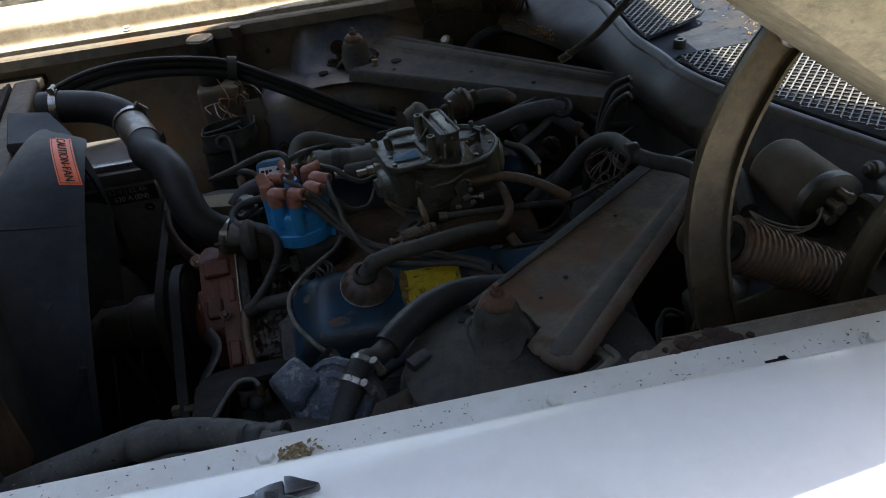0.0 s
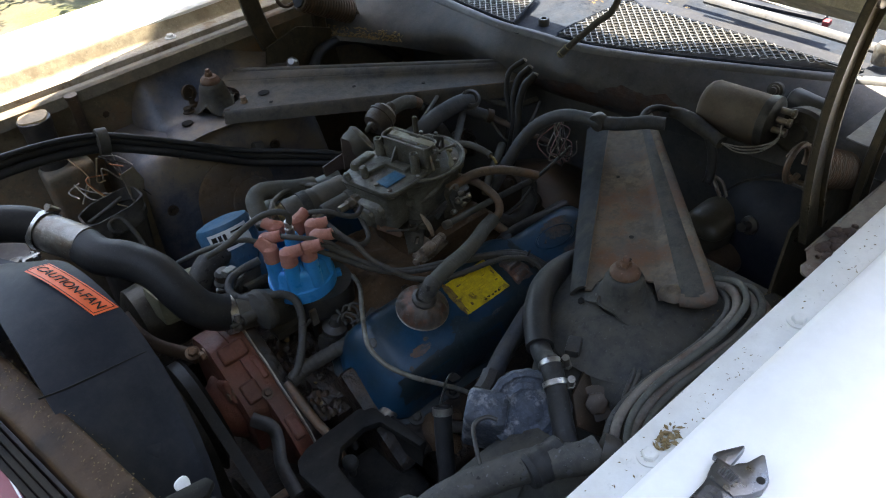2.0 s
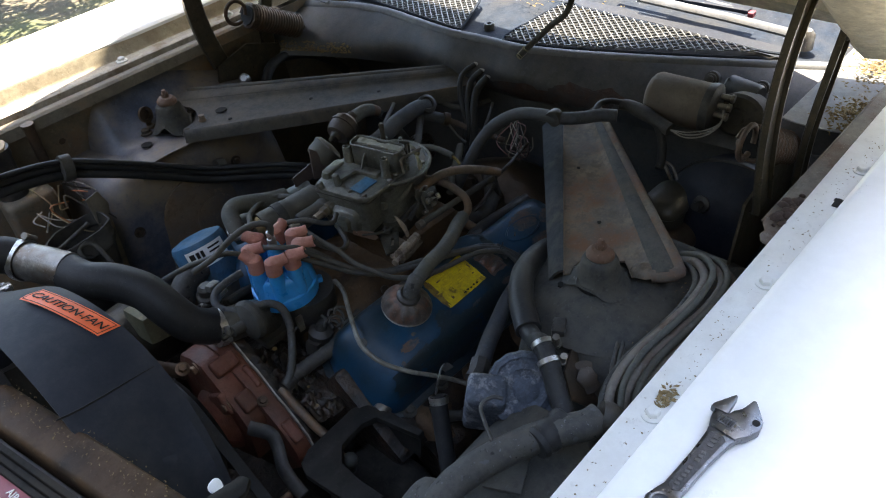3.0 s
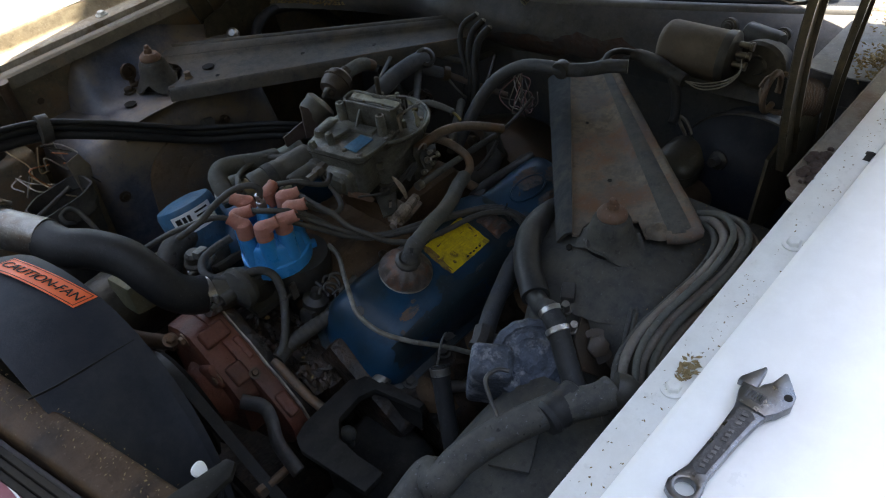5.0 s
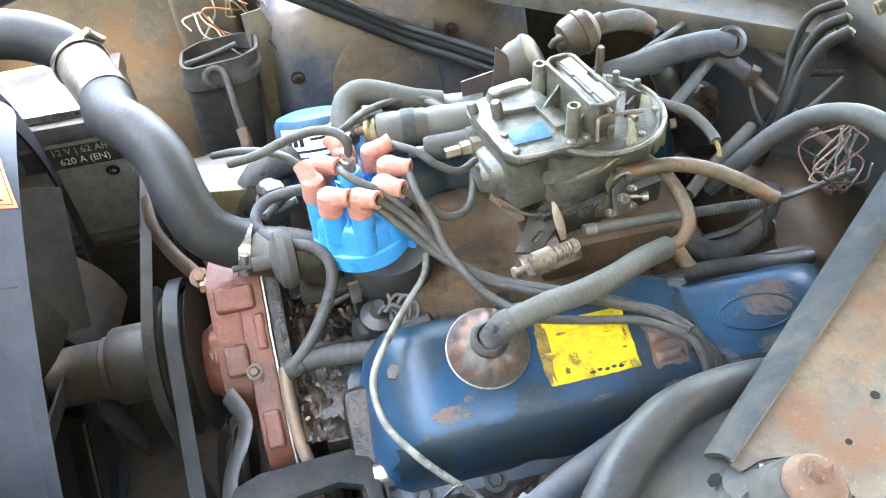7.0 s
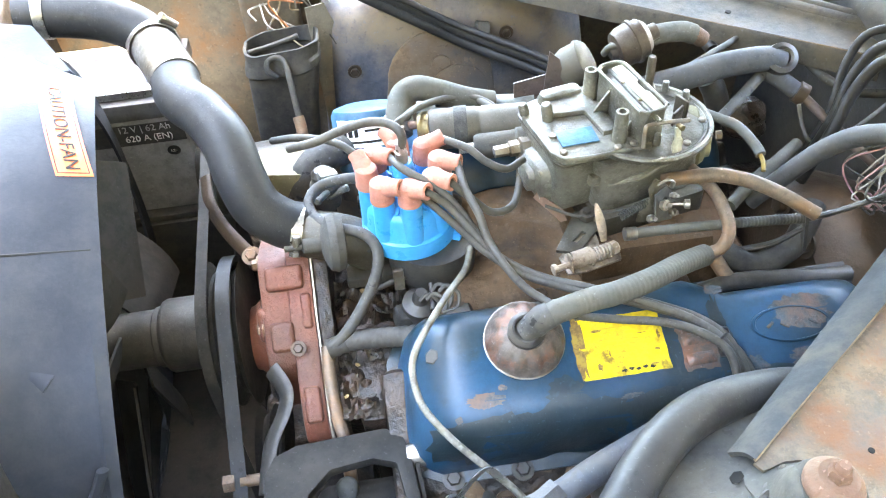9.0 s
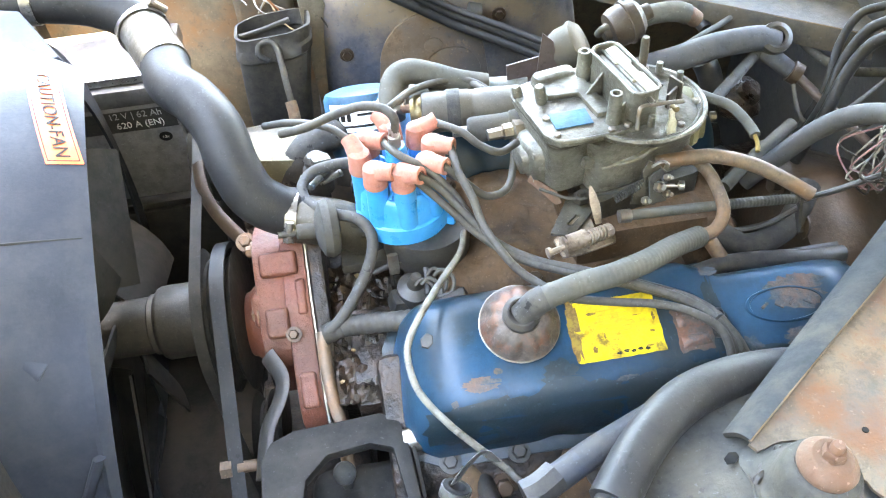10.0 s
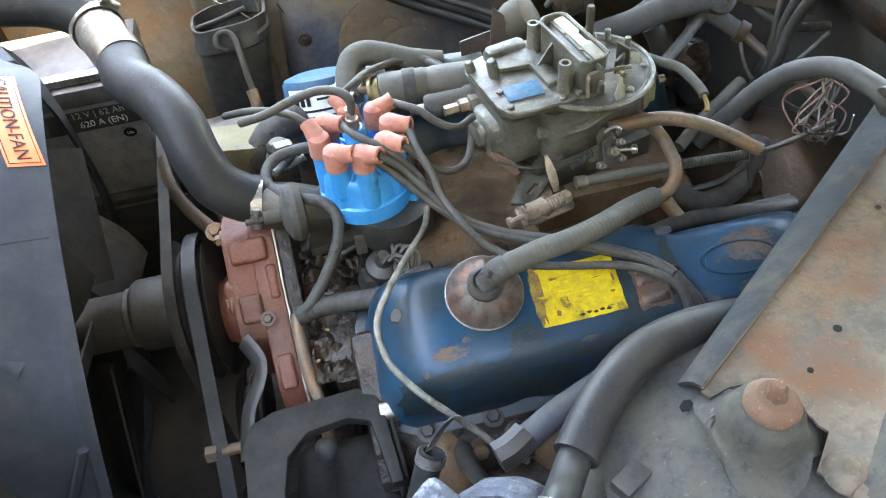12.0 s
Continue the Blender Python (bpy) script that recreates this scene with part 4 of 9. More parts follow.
for s in (-1, 1):
    part("pillar", tube([(0.99 + 0.09, -0.03 + s * 0.68, 0.93), (1.35, -0.03 + s * 0.655, 1.16), (1.66, -0.03 + s * 0.63, 1.38)], 0.028, 10, 6), white_paint, car)
    part("side_panel", sheet(lambda u, v: Vector((0.60 + 3.35 * u, -0.03 + s * (0.93 + 0.02 * math.sin(math.pi * v)), 0.3 + 0.62 * v)), 16, 6, 0.003), white_paint, car)
    part("body_shoulder", sheet(lambda u, v: Vector((1.06 + 2.89 * u, -0.03 + s * (0.93 - 0.25 * v), 0.92 + 0.045 * math.sin(0.5 * math.pi * v))), 12, 6, 0.003), white_paint, car)
    part("side_glass", sheet(lambda u, v: Vector((1.12 + 0.50 * v + (2.36 - 0.78 * v) * u, -0.03 + s * (0.675 - 0.035 * v), 0.955 + 0.42 * v)), 10, 6, 0.004), glass, car, "clear side window")
for a, b in (((0.700, -0.46, 0.915), (0.69, -0.06, 0.925)), ((0.80, 0.12, 0.925), (0.90, 0.56, 0.94))):
    wp = thing("wiper", "weathered grey windscreen wiper lying on the cowl", "wiper", a, "wipers")
    A, B = Vector(a), Vector(b)
    part("arm", tube([A, A.lerp(B, 0.35) + Vector((-.018, 0, 0.012)), A.lerp(B, 0.8) + Vector((-0.018, 0, .012))], 0.009, 8, 6, flat=0.5), lip_grey, wp, "pale worn wiper arm")
    part("arm_cover", box((0.024, 0.17, 0.008), A.lerp(B, 0.50) + Vector((0.022, 0, 0.012)), (0, 0, 4), 0.003), booster_navy, wp, "navy arm cover")
    part("arm_tip", box((0.016, 0.012, 0.010), A.lerp(B, 0.27) + Vector((0.017, 0, 0.012)), (0, 0, 4), 0.003), maroon, wp, "faded red tip")
    part("blade", tube([A.lerp(B, 0.3) + Vector((0.02, 0, 0.012)), A.lerp(B, 0.65) + Vector((0.03, 0, .014)), B + Vector((0.03, 0, 0.014))], 0.005, 8, 6), bakelite, wp)
    part("pivot", lathe([(0.016, -0.02), (0.016, 0.006), (0.010, 0.014), (0, 0.014)], a, (0, 0, 1), 20), worn_steel, wp)

# ---- hood, held open ----
hood = thing("hood", "white hood standing open, its cream underside flecked with rust", "car hood", (0.56, -0.05, 0.96))
HA = radians(37)


def hood_at(s, y, h):
    """A place on the hood: s forward from its rear edge, y across, h above its plane."""
    return Vector((0.545 - s * math.cos(HA) + h * math.sin(HA), y, 0.975 + s * math.sin(HA) + h * math.cos(HA)))


def rear_s(v):
    """The hood's rear edge sweeps back with the cowl towards its corners; the near one reaches further to shade the
    cowl.
    """
    return 0.07 - min(0.13 if v < 0.5 else 0.05, 1.5 * max(0.0, lip_x(-0.760 + 1.418 * v) - 0.46))


# Far edge is widened and the unseen front lengthened to shade the bay.
part("outer_skin", sheet(lambda u, v: hood_at(rear_s(v) + (1.60 - rear_s(v)) * u, -0.760 + (1.418 + min(0.07, 0.26 * max(0.0, 0.80 - u))) * v, 0.075 + 0.02 * math.sin(math.pi * v) - 0.02 * (2 * v - 1) ** 8), 20, 24, 0.0015), white_paint, hood)
# Unseen panel, darkened to keep bounced light out of the bay.
part("inner_panel", sheet(lambda u, v: hood_at(0.14 + 1.38 * u, -0.66 + 1.23 * v, 0.052 + 0.008 * math.sin(10 * math.pi * v) * math.sin(5 * math.pi * u)), 24, 30, 0.0015), bounce_cut_dark, hood, "unseen dark panel under the hood that cuts bounced light")
for y0, y1 in ((-0.735, -0.60), (0.50, 0.65)):
    part("side_rail", loft([[hood_at(s, y0, 0.07), hood_at(s, y0 + 0.01, 0.022), hood_at(s, y0 + 0.03, -0.002), hood_at(s, y1 - 0.02, -0.014), hood_at(s, y1, -0.003), hood_at(s, y1 + 0.012, 0.052)] for s in [0.07 + 1.47 * k / 12 for k in range(13)]], 0.002, False), cream_paint, hood, "cream painted side rail with rust")
part("rear_rail", loft([[hood_at(0.07, y, 0.07), hood_at(0.065, y, 0.034), hood_at(0.10, y, 0.020), hood_at(0.155, y, 0.020), hood_at(0.17, y, 0.052)] for y in [-0.70 + 1.3 * k / 14 for k in range(15)]], 0.002, False), cream_paint, hood)
for k in range(4):
    q = hood_at(0.248 + 0.015 * k, -0.6045, 0.012)
    part("rail_slot", box((0.010, 0.001, 0.014), q + Vector((0, 0.011, 0)), (0, 37, 0), 0), print_hole_black, hood)


def hinge(sign, y, dx=0.0, dz=0.0, sx=0.0, sz=0.0):
    """A hood hinge: two curved arms between the apron and the hood rail, and a coil spring with a round end loop.
    dx, dz shift the arms, sx, sz the spring."""
    hg = part("hood_hinge", plate([(-0.09, -0.10), (0.11, -0.10), (0.10, 0.02), (0.02, 0.05), (-0.06, 0.03)], 0.004, (0.28 + dx, y - sign * 0.012, 0.86 + dz), (90, 0, 0)), olive_rust, car, "dark greasy hinge with arms and a rusty coil spring")
    for nm, pts, w in (("front_arm", ((0.270, 1.187), (0.245, 1.150), (0.221, 1.090), (0.213, 1.030), (0.219, 0.960), (0.237, 0.885)), 0.0190), ("rear_arm", ((0.431, 1.072), (0.401, 1.010), (0.380, 0.965), (0.366, 0.915), (0.364, 0.845)), 0.0145)):
        line = spline([(x + dx, y, z + dz) for x, z in pts], 6)
        secs = []
        for k, q in enumerate(line):
            d = (line[min(k + 1, len(line) - 1)] - line[max(k - 1, 0)]).normalized()
            side = Vector((d.z, 0, -d.x))
            n = Vector((0, sign, 0))
            secs.append([q + side * w + n * 0.009, q + side * w, q - side * w, q - side * w + n * 0.009, q - side * (w - 0.003) + n * 0.009, q - side * (w - 0.003) + n * 0.003, q + side * (w - 0.003) + n * 0.003, q + side * (w - 0.003) + n * 0.009])
        arm = part(nm, loft(secs), olive_rust, hg)
        for way in (1, -1):
            edge = []
            for k, q in enumerate(line):
                d = (line[min(k + 1, len(line) - 1)] - line[max(k - 1, 0)]).normalized()
                edge.append(q + Vector((d.z, 0, -d.x)) * way * (w - 0.0006))
            part("worn_edge", tube(edge, 0.0013, 5, 1), worn_steel if way < 0 else hub_brown, arm)
        part("arm_pivot", lathe([(0.013, -0.006), (0.013, 0.004), (0.008, 0.007), (0, 0.007)], (pts[0][0] + dx - 0.002, y + sign * 0.004, pts[0][1] + dz - 0.008), (0, -1, 0), 20), worn_steel, hg)
    sy = y - sign * 0.028
    a, b = Vector((0.228 + sx, sy, 0.980 + sz)), Vector((0.378 + sx, sy, 0.893 + sz))
    d = (b - a).normalized()
    e1, e2 = Vector((0, 1, 0)), d.cross(Vector((0, 1, 0)))
    coil = [a + d * (0.030 + 0.135 * k / 220) + 0.0235 * (math.cos(k * 0.55) * e1 + math.sin(k * 0.55) * e2) for k in range(221)]
    part("spring", tube(coil, 0.0040, 6, 1), spring_rust, hg, "rusty coil spring")
    # Dark cylinder added to paint the shade inside the coil.
    part("spring_core", lathe([(0.0200, 0.028), (0.0200, 0.168)], a, d, 20), hole_shade, hg)
    loop = [a + 0.0235 * (math.cos(t) * d + math.sin(t) * e2) for t in (2 * math.pi * k / 20 for k in range(19))]
    part("spring_loop", tube(loop, 0.0040, 8, 2), spring_rust, hg)

    part("spring_hook", tube([coil[-1], b + d * 0.012, b + d * 0.024], 0.0035, 6, 4), spring_rust, hg)
    return hg


hinge(-1, -0.60)
hinge(1, 0.530, -0.117, -0.030, -0.060, -0.022)

# ---- engine ----
EY = -0.05
engine = thing("engine", "grimy old V8 engine with blue valve covers and rust-red castings", "engine", (0, EY, 0.30))
part("block", join(box((0.50, 0.34, 0.30), (0.0, EY, 0.46), bevel=0.03), box((0.10, 0.20, 0.16), (-0.25, EY - 0.02, 0.56), bevel=0.02), box((0.055, 0.12, 0.10), (-0.245, EY - 0.10, 0.60), (12, 0, 0), 0.012)), grimy, engine, "block caked in oily dirt")
for s in (-1, 1):
    part("cylinder_head", box((0.49, 0.17, 0.10), (0.0, EY + s * 0.185, 0.60), (s * -38, 0, 0), 0.012), grimy, engine)

# Unseen housing added to catch light in the dark gap behind the engine.
part("bell_housing", lathe([(0.0, -0.02), (0.10, -0.018), (0.150, 0.0), (0.165, 0.05), (0.140, 0.13), (0.09, 0.20), (0, 0.21)], (0.255, EY, 0.545), (1, 0, -0.05), 40, lambda a, h: 1 + 0.02 * math.sin(9 * a)), oily_brown, engine, "added bell housing that catches light behind the engine")
for y, z in ((0.06, 0.690), (-0.07, 0.700), (-0.15, 0.660), (0.0, 0.708)):
    part("housing_bolt", hexbolt((0.250, EY + y * 0.9, z - 0.004), (-1, 0, 0.2), 0.010, 0.010), oily_brown, engine)


def intake_skin(u, v):
    """The cast top of the intake: runners bulging over the valley, rough and pitted."""
    x, y = -0.185 + 0.30 * u, EY - 0.082 + 0.21 * v
    rim = min(1.0, 8 * u, 8 * (1 - u)) * min(1.0, 6 * v, 6 * (1 - v))
    runner = 0.5 + 0.5 * math.cos(2 * math.pi * (x + 0.075) / 0.105)
    z = 0.672 + 0.026 * rim ** 0.5 + 0.012 * rim * runner * (0.6 + 0.4 * math.sin(math.pi * v)) + 0.010 * rim * math.exp(-((x - 0.05) / 0.07) ** 2)
    return Vector((x, y, z + rim * (0.0045 * noise.noise((x * 45, y * 45, 1.7)) + 0.0020 * noise.noise((x * 130, y * 130, 4.1)))))


im = part("intake_manifold", join(box((0.40, 0.16, 0.05), (0.0, EY + 0.02, 0.65), bevel=0.02, seg=3), box((0.15, 0.14, 0.05), (0.06, EY, 0.715), bevel=0.012), sheet(intake_skin, 70, 60, 0.003)), intake_mat, engine, "rust-brown cast iron intake manifold")
for x, y, z in ((-0.150, -0.118, 0.680), (-0.060, -0.122, 0.684), (-0.135, 0.030, 0.706)):
    part("manifold_bolt", hexbolt((x, y, z), (0, -0.3, 1), 0.008, 0.008), oily_brown, im)


def cover_h(p, x):
    """Height of the cover's skin above its flange, p across from the middle."""
    top = 0.088 + 0.003 * min(1, max(0, (x - 0.085) / 0.03)) - 0.004 * math.exp(-((x + 0.03) / 0.06) ** 2)
    return top * max(0.0, 1 - (abs(p) / 0.0785) ** 4.5) ** 0.45


def valve_cover(sign, y, z, tilt, end):
    """A pressed valve cover: a long domed tin with rounded ends and a bolted flange."""
    secs = []
    prof = [-0.0784, -0.077, -0.074, -0.069, -0.062, -0.052, -0.038, -0.018, 0.018, 0.038, 0.052, 0.062, 0.069, 0.074, 0.077, 0.0784]
    for k in range(49):
        x = -0.226 + (end + 0.226) * k / 48
        e = min(x + 0.226, end - x)
        f = math.sqrt(max(0.0, 1 - (1 - min(e, 0.075) / 0.075) ** 2))
        wide = 0.52 + 0.48 * min(1, f * 1.25) if e < 0.075 else 1.0
        waist = 1 - 0.05 * math.exp(-((x + 0.075) / 0.014) ** 2)
        grow = 1 - 0.30 * min(1.0, max(0.0, (x - 0.080) / 0.028)) * (end > 0.25)
        secs.append([Vector((x, p * wide * waist * (grow if p * sign < 0 else 1.0), cover_h(p, x) * (0.10 + 0.90 * f))) for p in prof])
    m = Matrix.Translation((0, y, z)) @ pose(0, 0, 0, sign * tilt, 0, 0)
    flange = moved(plate([(-0.238, -0.045), (-0.225, -0.072), (-0.19, -0.088), (end + 0.006, -0.088), (end + 0.014, -0.07), (end + 0.014, 0.088), (-0.19, 0.088), (-0.225, 0.072), (-0.238, 0.045)], 0.004, bevel=0.0012), m)
    vc = part("valve_cover", moved(loft(secs), m), cover_blue, engine, "blue painted valve cover with chipped and rusty paint")
    part("cover_flange", flange, cover_grime_shade, vc)
    for x, p in ((-0.185, -0.083), (-0.115, -0.084), (0.0, -0.084), (0.1, -0.084), (0.19, -0.083), (-0.228, 0.03), (0.19, 0.083), (0.0, 0.083)):
        part("cover_bolt", moved(hexbolt((x, p, 0.0), (0, 0, 1), 0.0075, 0.006), m), black_steel, vc)
    return vc, m


vc_near, M_NEAR = valve_cover(-1, -0.214, 0.652, -20, 0.274)
vc_far, M_FAR = valve_cover(1, 0.114, 0.652, -20, 0.229)
part("cover_bolt", moved(hexbolt((-0.188, 0.022, 0.070), (-0.5, 0, 1), 0.0085, 0.006), M_NEAR), black_steel, vc_near)


def on_cover(x, p, h=0.0):
    return M_NEAR @ Vector((x, p, cover_h(p, x) + h))


# oval badge, sticker, rust patch on the near cover
def cover_sheet(x0, x1, p0, p1, lift, ragged=0.0):
    """A thin skin that follows the dome of the near valve cover."""
    def fn(u, v):
        p, x = p0 + (p1 - p0) * v, x0 + (x1 - x0) * u
        if ragged:
            rag = min(ragged, 0.22 * abs(p1 - p0), 0.22 * abs(x1 - x0))
            x += rag * noise.noise((p * 160, x0 * 9, u)) * (1 if u in (0, 1) else 0)
            p += rag * noise.noise((x * 160, p0 * 9, v)) * (1 if v in (0, 1) else 0)
        return on_cover(x, p, lift)
    return fn


def cover_blob(name, cx, cp, rx, rp, seed, material, lift, parent, label=""):
    """A ragged patch that lies on the dome: an uneven outline filled by rings."""
    rows = []
    for r in (1.0, 0.8, 0.5, 0.04):
        row = []
        for k in range(44):
            a = 2 * math.pi * k / 44
            rag = 1 + 0.35 * noise.noise((1.4 * math.cos(a) + seed, 1.4 * math.sin(a), seed)) + 0.28 * noise.noise((5 * math.cos(a), 5 * math.sin(a) + seed, seed)) + 0.16 * noise.noise((13 * math.cos(a), 13 * math.sin(a), seed * 2))
            row.append(on_cover(cx + r * rag * rx * math.cos(a), max(-0.077, min(0.077, cp + r * rag * rp * math.sin(a))), lift))
        rows.append(row)
    bm = loft(rows, 0.0, False)
    return part(name, bm, material, parent, label)


part("badge", loft([[on_cover(0.157 + r * 0.040 * math.cos(a) - 0.004 * r * math.sin(a), -0.002 + r * 0.0185 * math.sin(a), h) for a in (2 * math.pi * k / 40 for k in range(40))] for r, h in ((1.0, 0.0), (0.97, 0.0024), (0.90, 0.0024), (0.87, 0.0006), (0.02, 0.0008))]), cover_blue, vc_near, "embossed oval, its paint flaked to rust")
for k in range(4):
    q = on_cover(0.136 + 0.014 * k, -0.002 + 0.001 * (-1) ** k, 0.0014)
    part("badge_mark", moved(box((0.009, 0.003, 0.0014), (0, 0, 0), (0, 0, 35 * (-1) ** k), 0.0005), Matrix.Translation(q) @ pose(0, 0, 0, 20, 0, 0)), cover_rust, vc_near)
cover_blob("rust_patch", 0.172, 0.010, 0.030, 0.018, 3.1, cover_rust, 0.0016, vc_near, "patch of flaked rusty paint")
lab = part("sticker", sheet(cover_sheet(-0.052, 0.033, -0.027, 0.034, 0.0012, 0.0007), 24, 20, 0.0), yellow_label, vc_near, "worn yellow sticker with faded print")
for k in range(7):
    part("print_line", sheet(cover_sheet(-0.026 + 0.002 * (k % 3), 0.004 + 0.004 * (k % 2), 0.022 - 0.0045 * k, 0.0209 - 0.0045 * k, 0.0015), 8, 1, 0.0), sticker_ink, lab)
for k in range(5):
    cover_blob("print_mark", -0.012 + 0.0068 * k, -0.0225 + 0.001 * (k % 2), 0.0026, 0.0014, 11.1 + 2.3 * k, print_hole_black, 0.0017, lab)
cover_blob("worn_edge", -0.050, 0.004, 0.006, 0.030, 5.7, stain_brown, 0.0018, lab, "brown worn edge")
for k, (x, p, a, b) in enumerate(((-0.034, -0.016, 0.006, 0.006), (-0.030, 0.020, 0.010, 0.003), (0.018, -0.020, 0.008, 0.002), (0.028, 0.008, 0.003, 0.009), (-0.010, 0.029, 0.012, 0.003), (-0.022, -0.004, 0.002, 0.006), (0.012, 0.012, 0.009, 0.001), (0.024, -0.006, 0.005, 0.003))):
    cover_blob("scuff", x, p, a * 0.5, b * 0.5, 7.3 + 1.7 * k, stain_brown, 0.0018, lab)
part("bare_patch", sheet(cover_sheet(0.046, 0.080, -0.033, 0.013, 0.0007, 0.003), 10, 10, 0.0), tin_rust, vc_near, "bare rusty patch with raised ribs")
for dp in (0.0, -0.020):
    part("raised_rib", sheet(lambda u, v: on_cover(0.049 + 0.028 * u, 0.004 + dp - 0.012 * v, 0.001 + 0.004 * math.sin(math.pi * v) * min(1, 6 * u, 6 * (1 - u))), 10, 6, 0.0006), tin_rust, vc_near)
for k, (x, p, a, b) in enumerate(((-0.148, -0.032, 0.017, 0.007), (-0.010, -0.046, 0.010, 0.0025), (0.060, -0.050, 0.010, 0.004), (0.110, -0.040, 0.014, 0.012), (-0.175, -0.046, 0.004, 0.003), (0.215, -0.020, 0.020, 0.020), (0.165, -0.034, 0.022, 0.008), (0.095, 0.045, 0.008, 0.006), (-0.13, -0.022, 0.004, 0.003))):
    cover_blob("chipped_spot", x, p, a, b, 2.2 + 3.3 * k, cover_rust, 0.0006, vc_near)

# Greasy dirt; along the lower flank it also paints natural shade.
for k, (x, p, a, b) in enumerate(((-0.150, -0.062, 0.052, 0.017), (-0.060, -0.060, 0.060, 0.020), (0.040, -0.060, 0.060, 0.019), (0.130, -0.060, 0.055, 0.018), (0.210, -0.058, 0.045, 0.016), (-0.085, 0.060, 0.050, 0.012), (-0.070, -0.036, 0.018, 0.014), (0.040, 0.0, 0.006, 0.030), (0.088, -0.010, 0.010, 0.040),)):
    cover_blob("grime", x, p, a, b, 31.0 + 2.9 * k, cover_grime_shade, 0.0004, vc_near, "greasy dark blotches with shade painted along the lower flank")
# oil filler cap with its breather hose
oc = Vector(on_cover(-0.101, 0.021, -0.002))
up = (M_NEAR.to_3x3() @ Vector((0, 0, 1))).normalized()
capo = thing("oil_filler_cap", "rusty dimpled tin oil filler cap on the valve cover", "oil cap", oc)


def dimples(a, h):
    return 1 - 0.10 * (0.5 + 0.5 * math.cos(11 * a)) ** 2 * (1 if 0.008 < h < 0.027 else 0)


part("tin", lathe([(0.0242, -0.012), (0.0372, 0.002), (0.0386, 0.004), (0.0386, 0.006), (0.0367, 0.010), (0.0349, 0.014), (0.0321, 0.018), (0.0288, 0.0215), (0.0251, 0.0245), (0.0186, 0.0265), (0.0158, 0.029)], oc, up, 60, dimples), tin_rust, capo)
part("rim", lathe([(0.0377, 0.002), (0.0395, 0.003), (0.0395, 0.005), (0.0377, 0.006)], oc, up, 48), worn_steel, capo, "bright worn rim")
part("grommet", lathe([(0.018, 0.026), (0.018, 0.032), (0.014, 0.036), (0.012, 0.036), (0.012, 0.03)], oc, up, 30), bakelite, capo)

# ---- carburettor ----
C0, CTURN = Vector((0.052, -0.028, 0.0)), 12.0
carb = thing("carburettor", "dusty cast metal two-barrel carburettor with an open choke", "carburettor", (C0.x, C0.y, 0.73))


def loc(x, y, z):
    """A place of the bay in the carburettor's own turned frame."""
    return pose(0, 0, 0, 0, 0, -CTURN) @ (Vector((x, y, z)) - C0)


def arc(r, a0, a1, at=(0, 0), n=10):
    return [(at[0] + r * math.cos(radians(a0 + (a1 - a0) * k / n)), at[1] + r * math.sin(radians(a0 + (a1 - a0) * k / n))) for k in range(n + 1)]


def rounded(x0, y0, x1, y1, r, n=5):
    return arc(r, 0, 90, (x1 - r, y1 - r), n) + arc(r, 90, 180, (x0 + r, y1 - r), n) + arc(r, 180, 270, (x0 + r, y0 + r), n) + arc(r, 270, 360, (x1 - r, y0 + r), n)


part("throttle_base", plate(rounded(-0.06, -0.062, 0.075, 0.062, 0.012), 0.034, (0, 0, 0.766), bevel=0.004), carb_dark, carb, "oil-stained throttle base")
part("main_body", loft([[(x * s, y * s - 0.002, z) for x, y in rounded(-0.058, -0.050, 0.070, 0.052, 0.018)] for z, s in ((0.764, 0.93), (0.775, 0.98), (0.800, 0.96), (0.818, 0.99), (0.833, 1.03))]), carb_mat, carb, "pale cast carburettor body")
part("fuel_bowl", loft([[(-0.062 + x * s, 0.014 + y * s, z) for x, y in rounded(-0.036, -0.050, 0.040, 0.056, 0.014)] for z, s in ((0.762, 0.72), (0.766, 0.86), (0.778, 0.92), (0.805, 0.95), (0.824, 0.98), (0.829, 1.03), (0.833, 1.03))]), carb_mat, carb, "cast fuel bowl with dark stains")
part("bowl_gasket", plate(rounded(-0.100, -0.041, -0.012, 0.073, 0.014), 0.0022, (0, 0, 0.8352)), carb_dark, carb)
cover_line = [(-0.018, -0.050), (0.0, -0.052), (0.0, 0.072), (-0.050, 0.076), (-0.094, 0.068), (-0.101, 0.048), (-0.101, -0.026), (-0.092, -0.040), (-0.060, -0.046)]
part("bowl_cover", plate(cover_line, 0.0085, (0, 0, 0.8435), bevel=0.0025), carb_mat, carb, "pale cast bowl cover")
part("cover_step", plate([(-0.022, -0.020), (-0.022, 0.060), (-0.070, 0.062), (-0.072, 0.030), (-0.040, 0.022), (-0.040, -0.020)], 0.007, (0, 0, 0.8495), bevel=0.0022), carb_mat, carb)
part("cover_lip", tube([(x, y, 0.8425) for x, y in ((-0.030, -0.049), (-0.062, -0.0455), (-0.090, -0.038), (-0.100, -0.022))], 0.0024, 8, 6), carb_mat, carb)
part("name_tag", box((0.040, 0.026, 0.0015), (-0.066, -0.012, 0.8455), (0, 0, -8), 0.0008), tag_blue, carb, "small blue metal tag")
part("tag_screw", lathe([(0.0038, 0), (0.0038, 0.0025), (0, 0.003)], (-0.088, 0.0, 0.8435), (0, 0, 1), 12), worn_steel, carb)
FX, FY = 0.014, -0.010
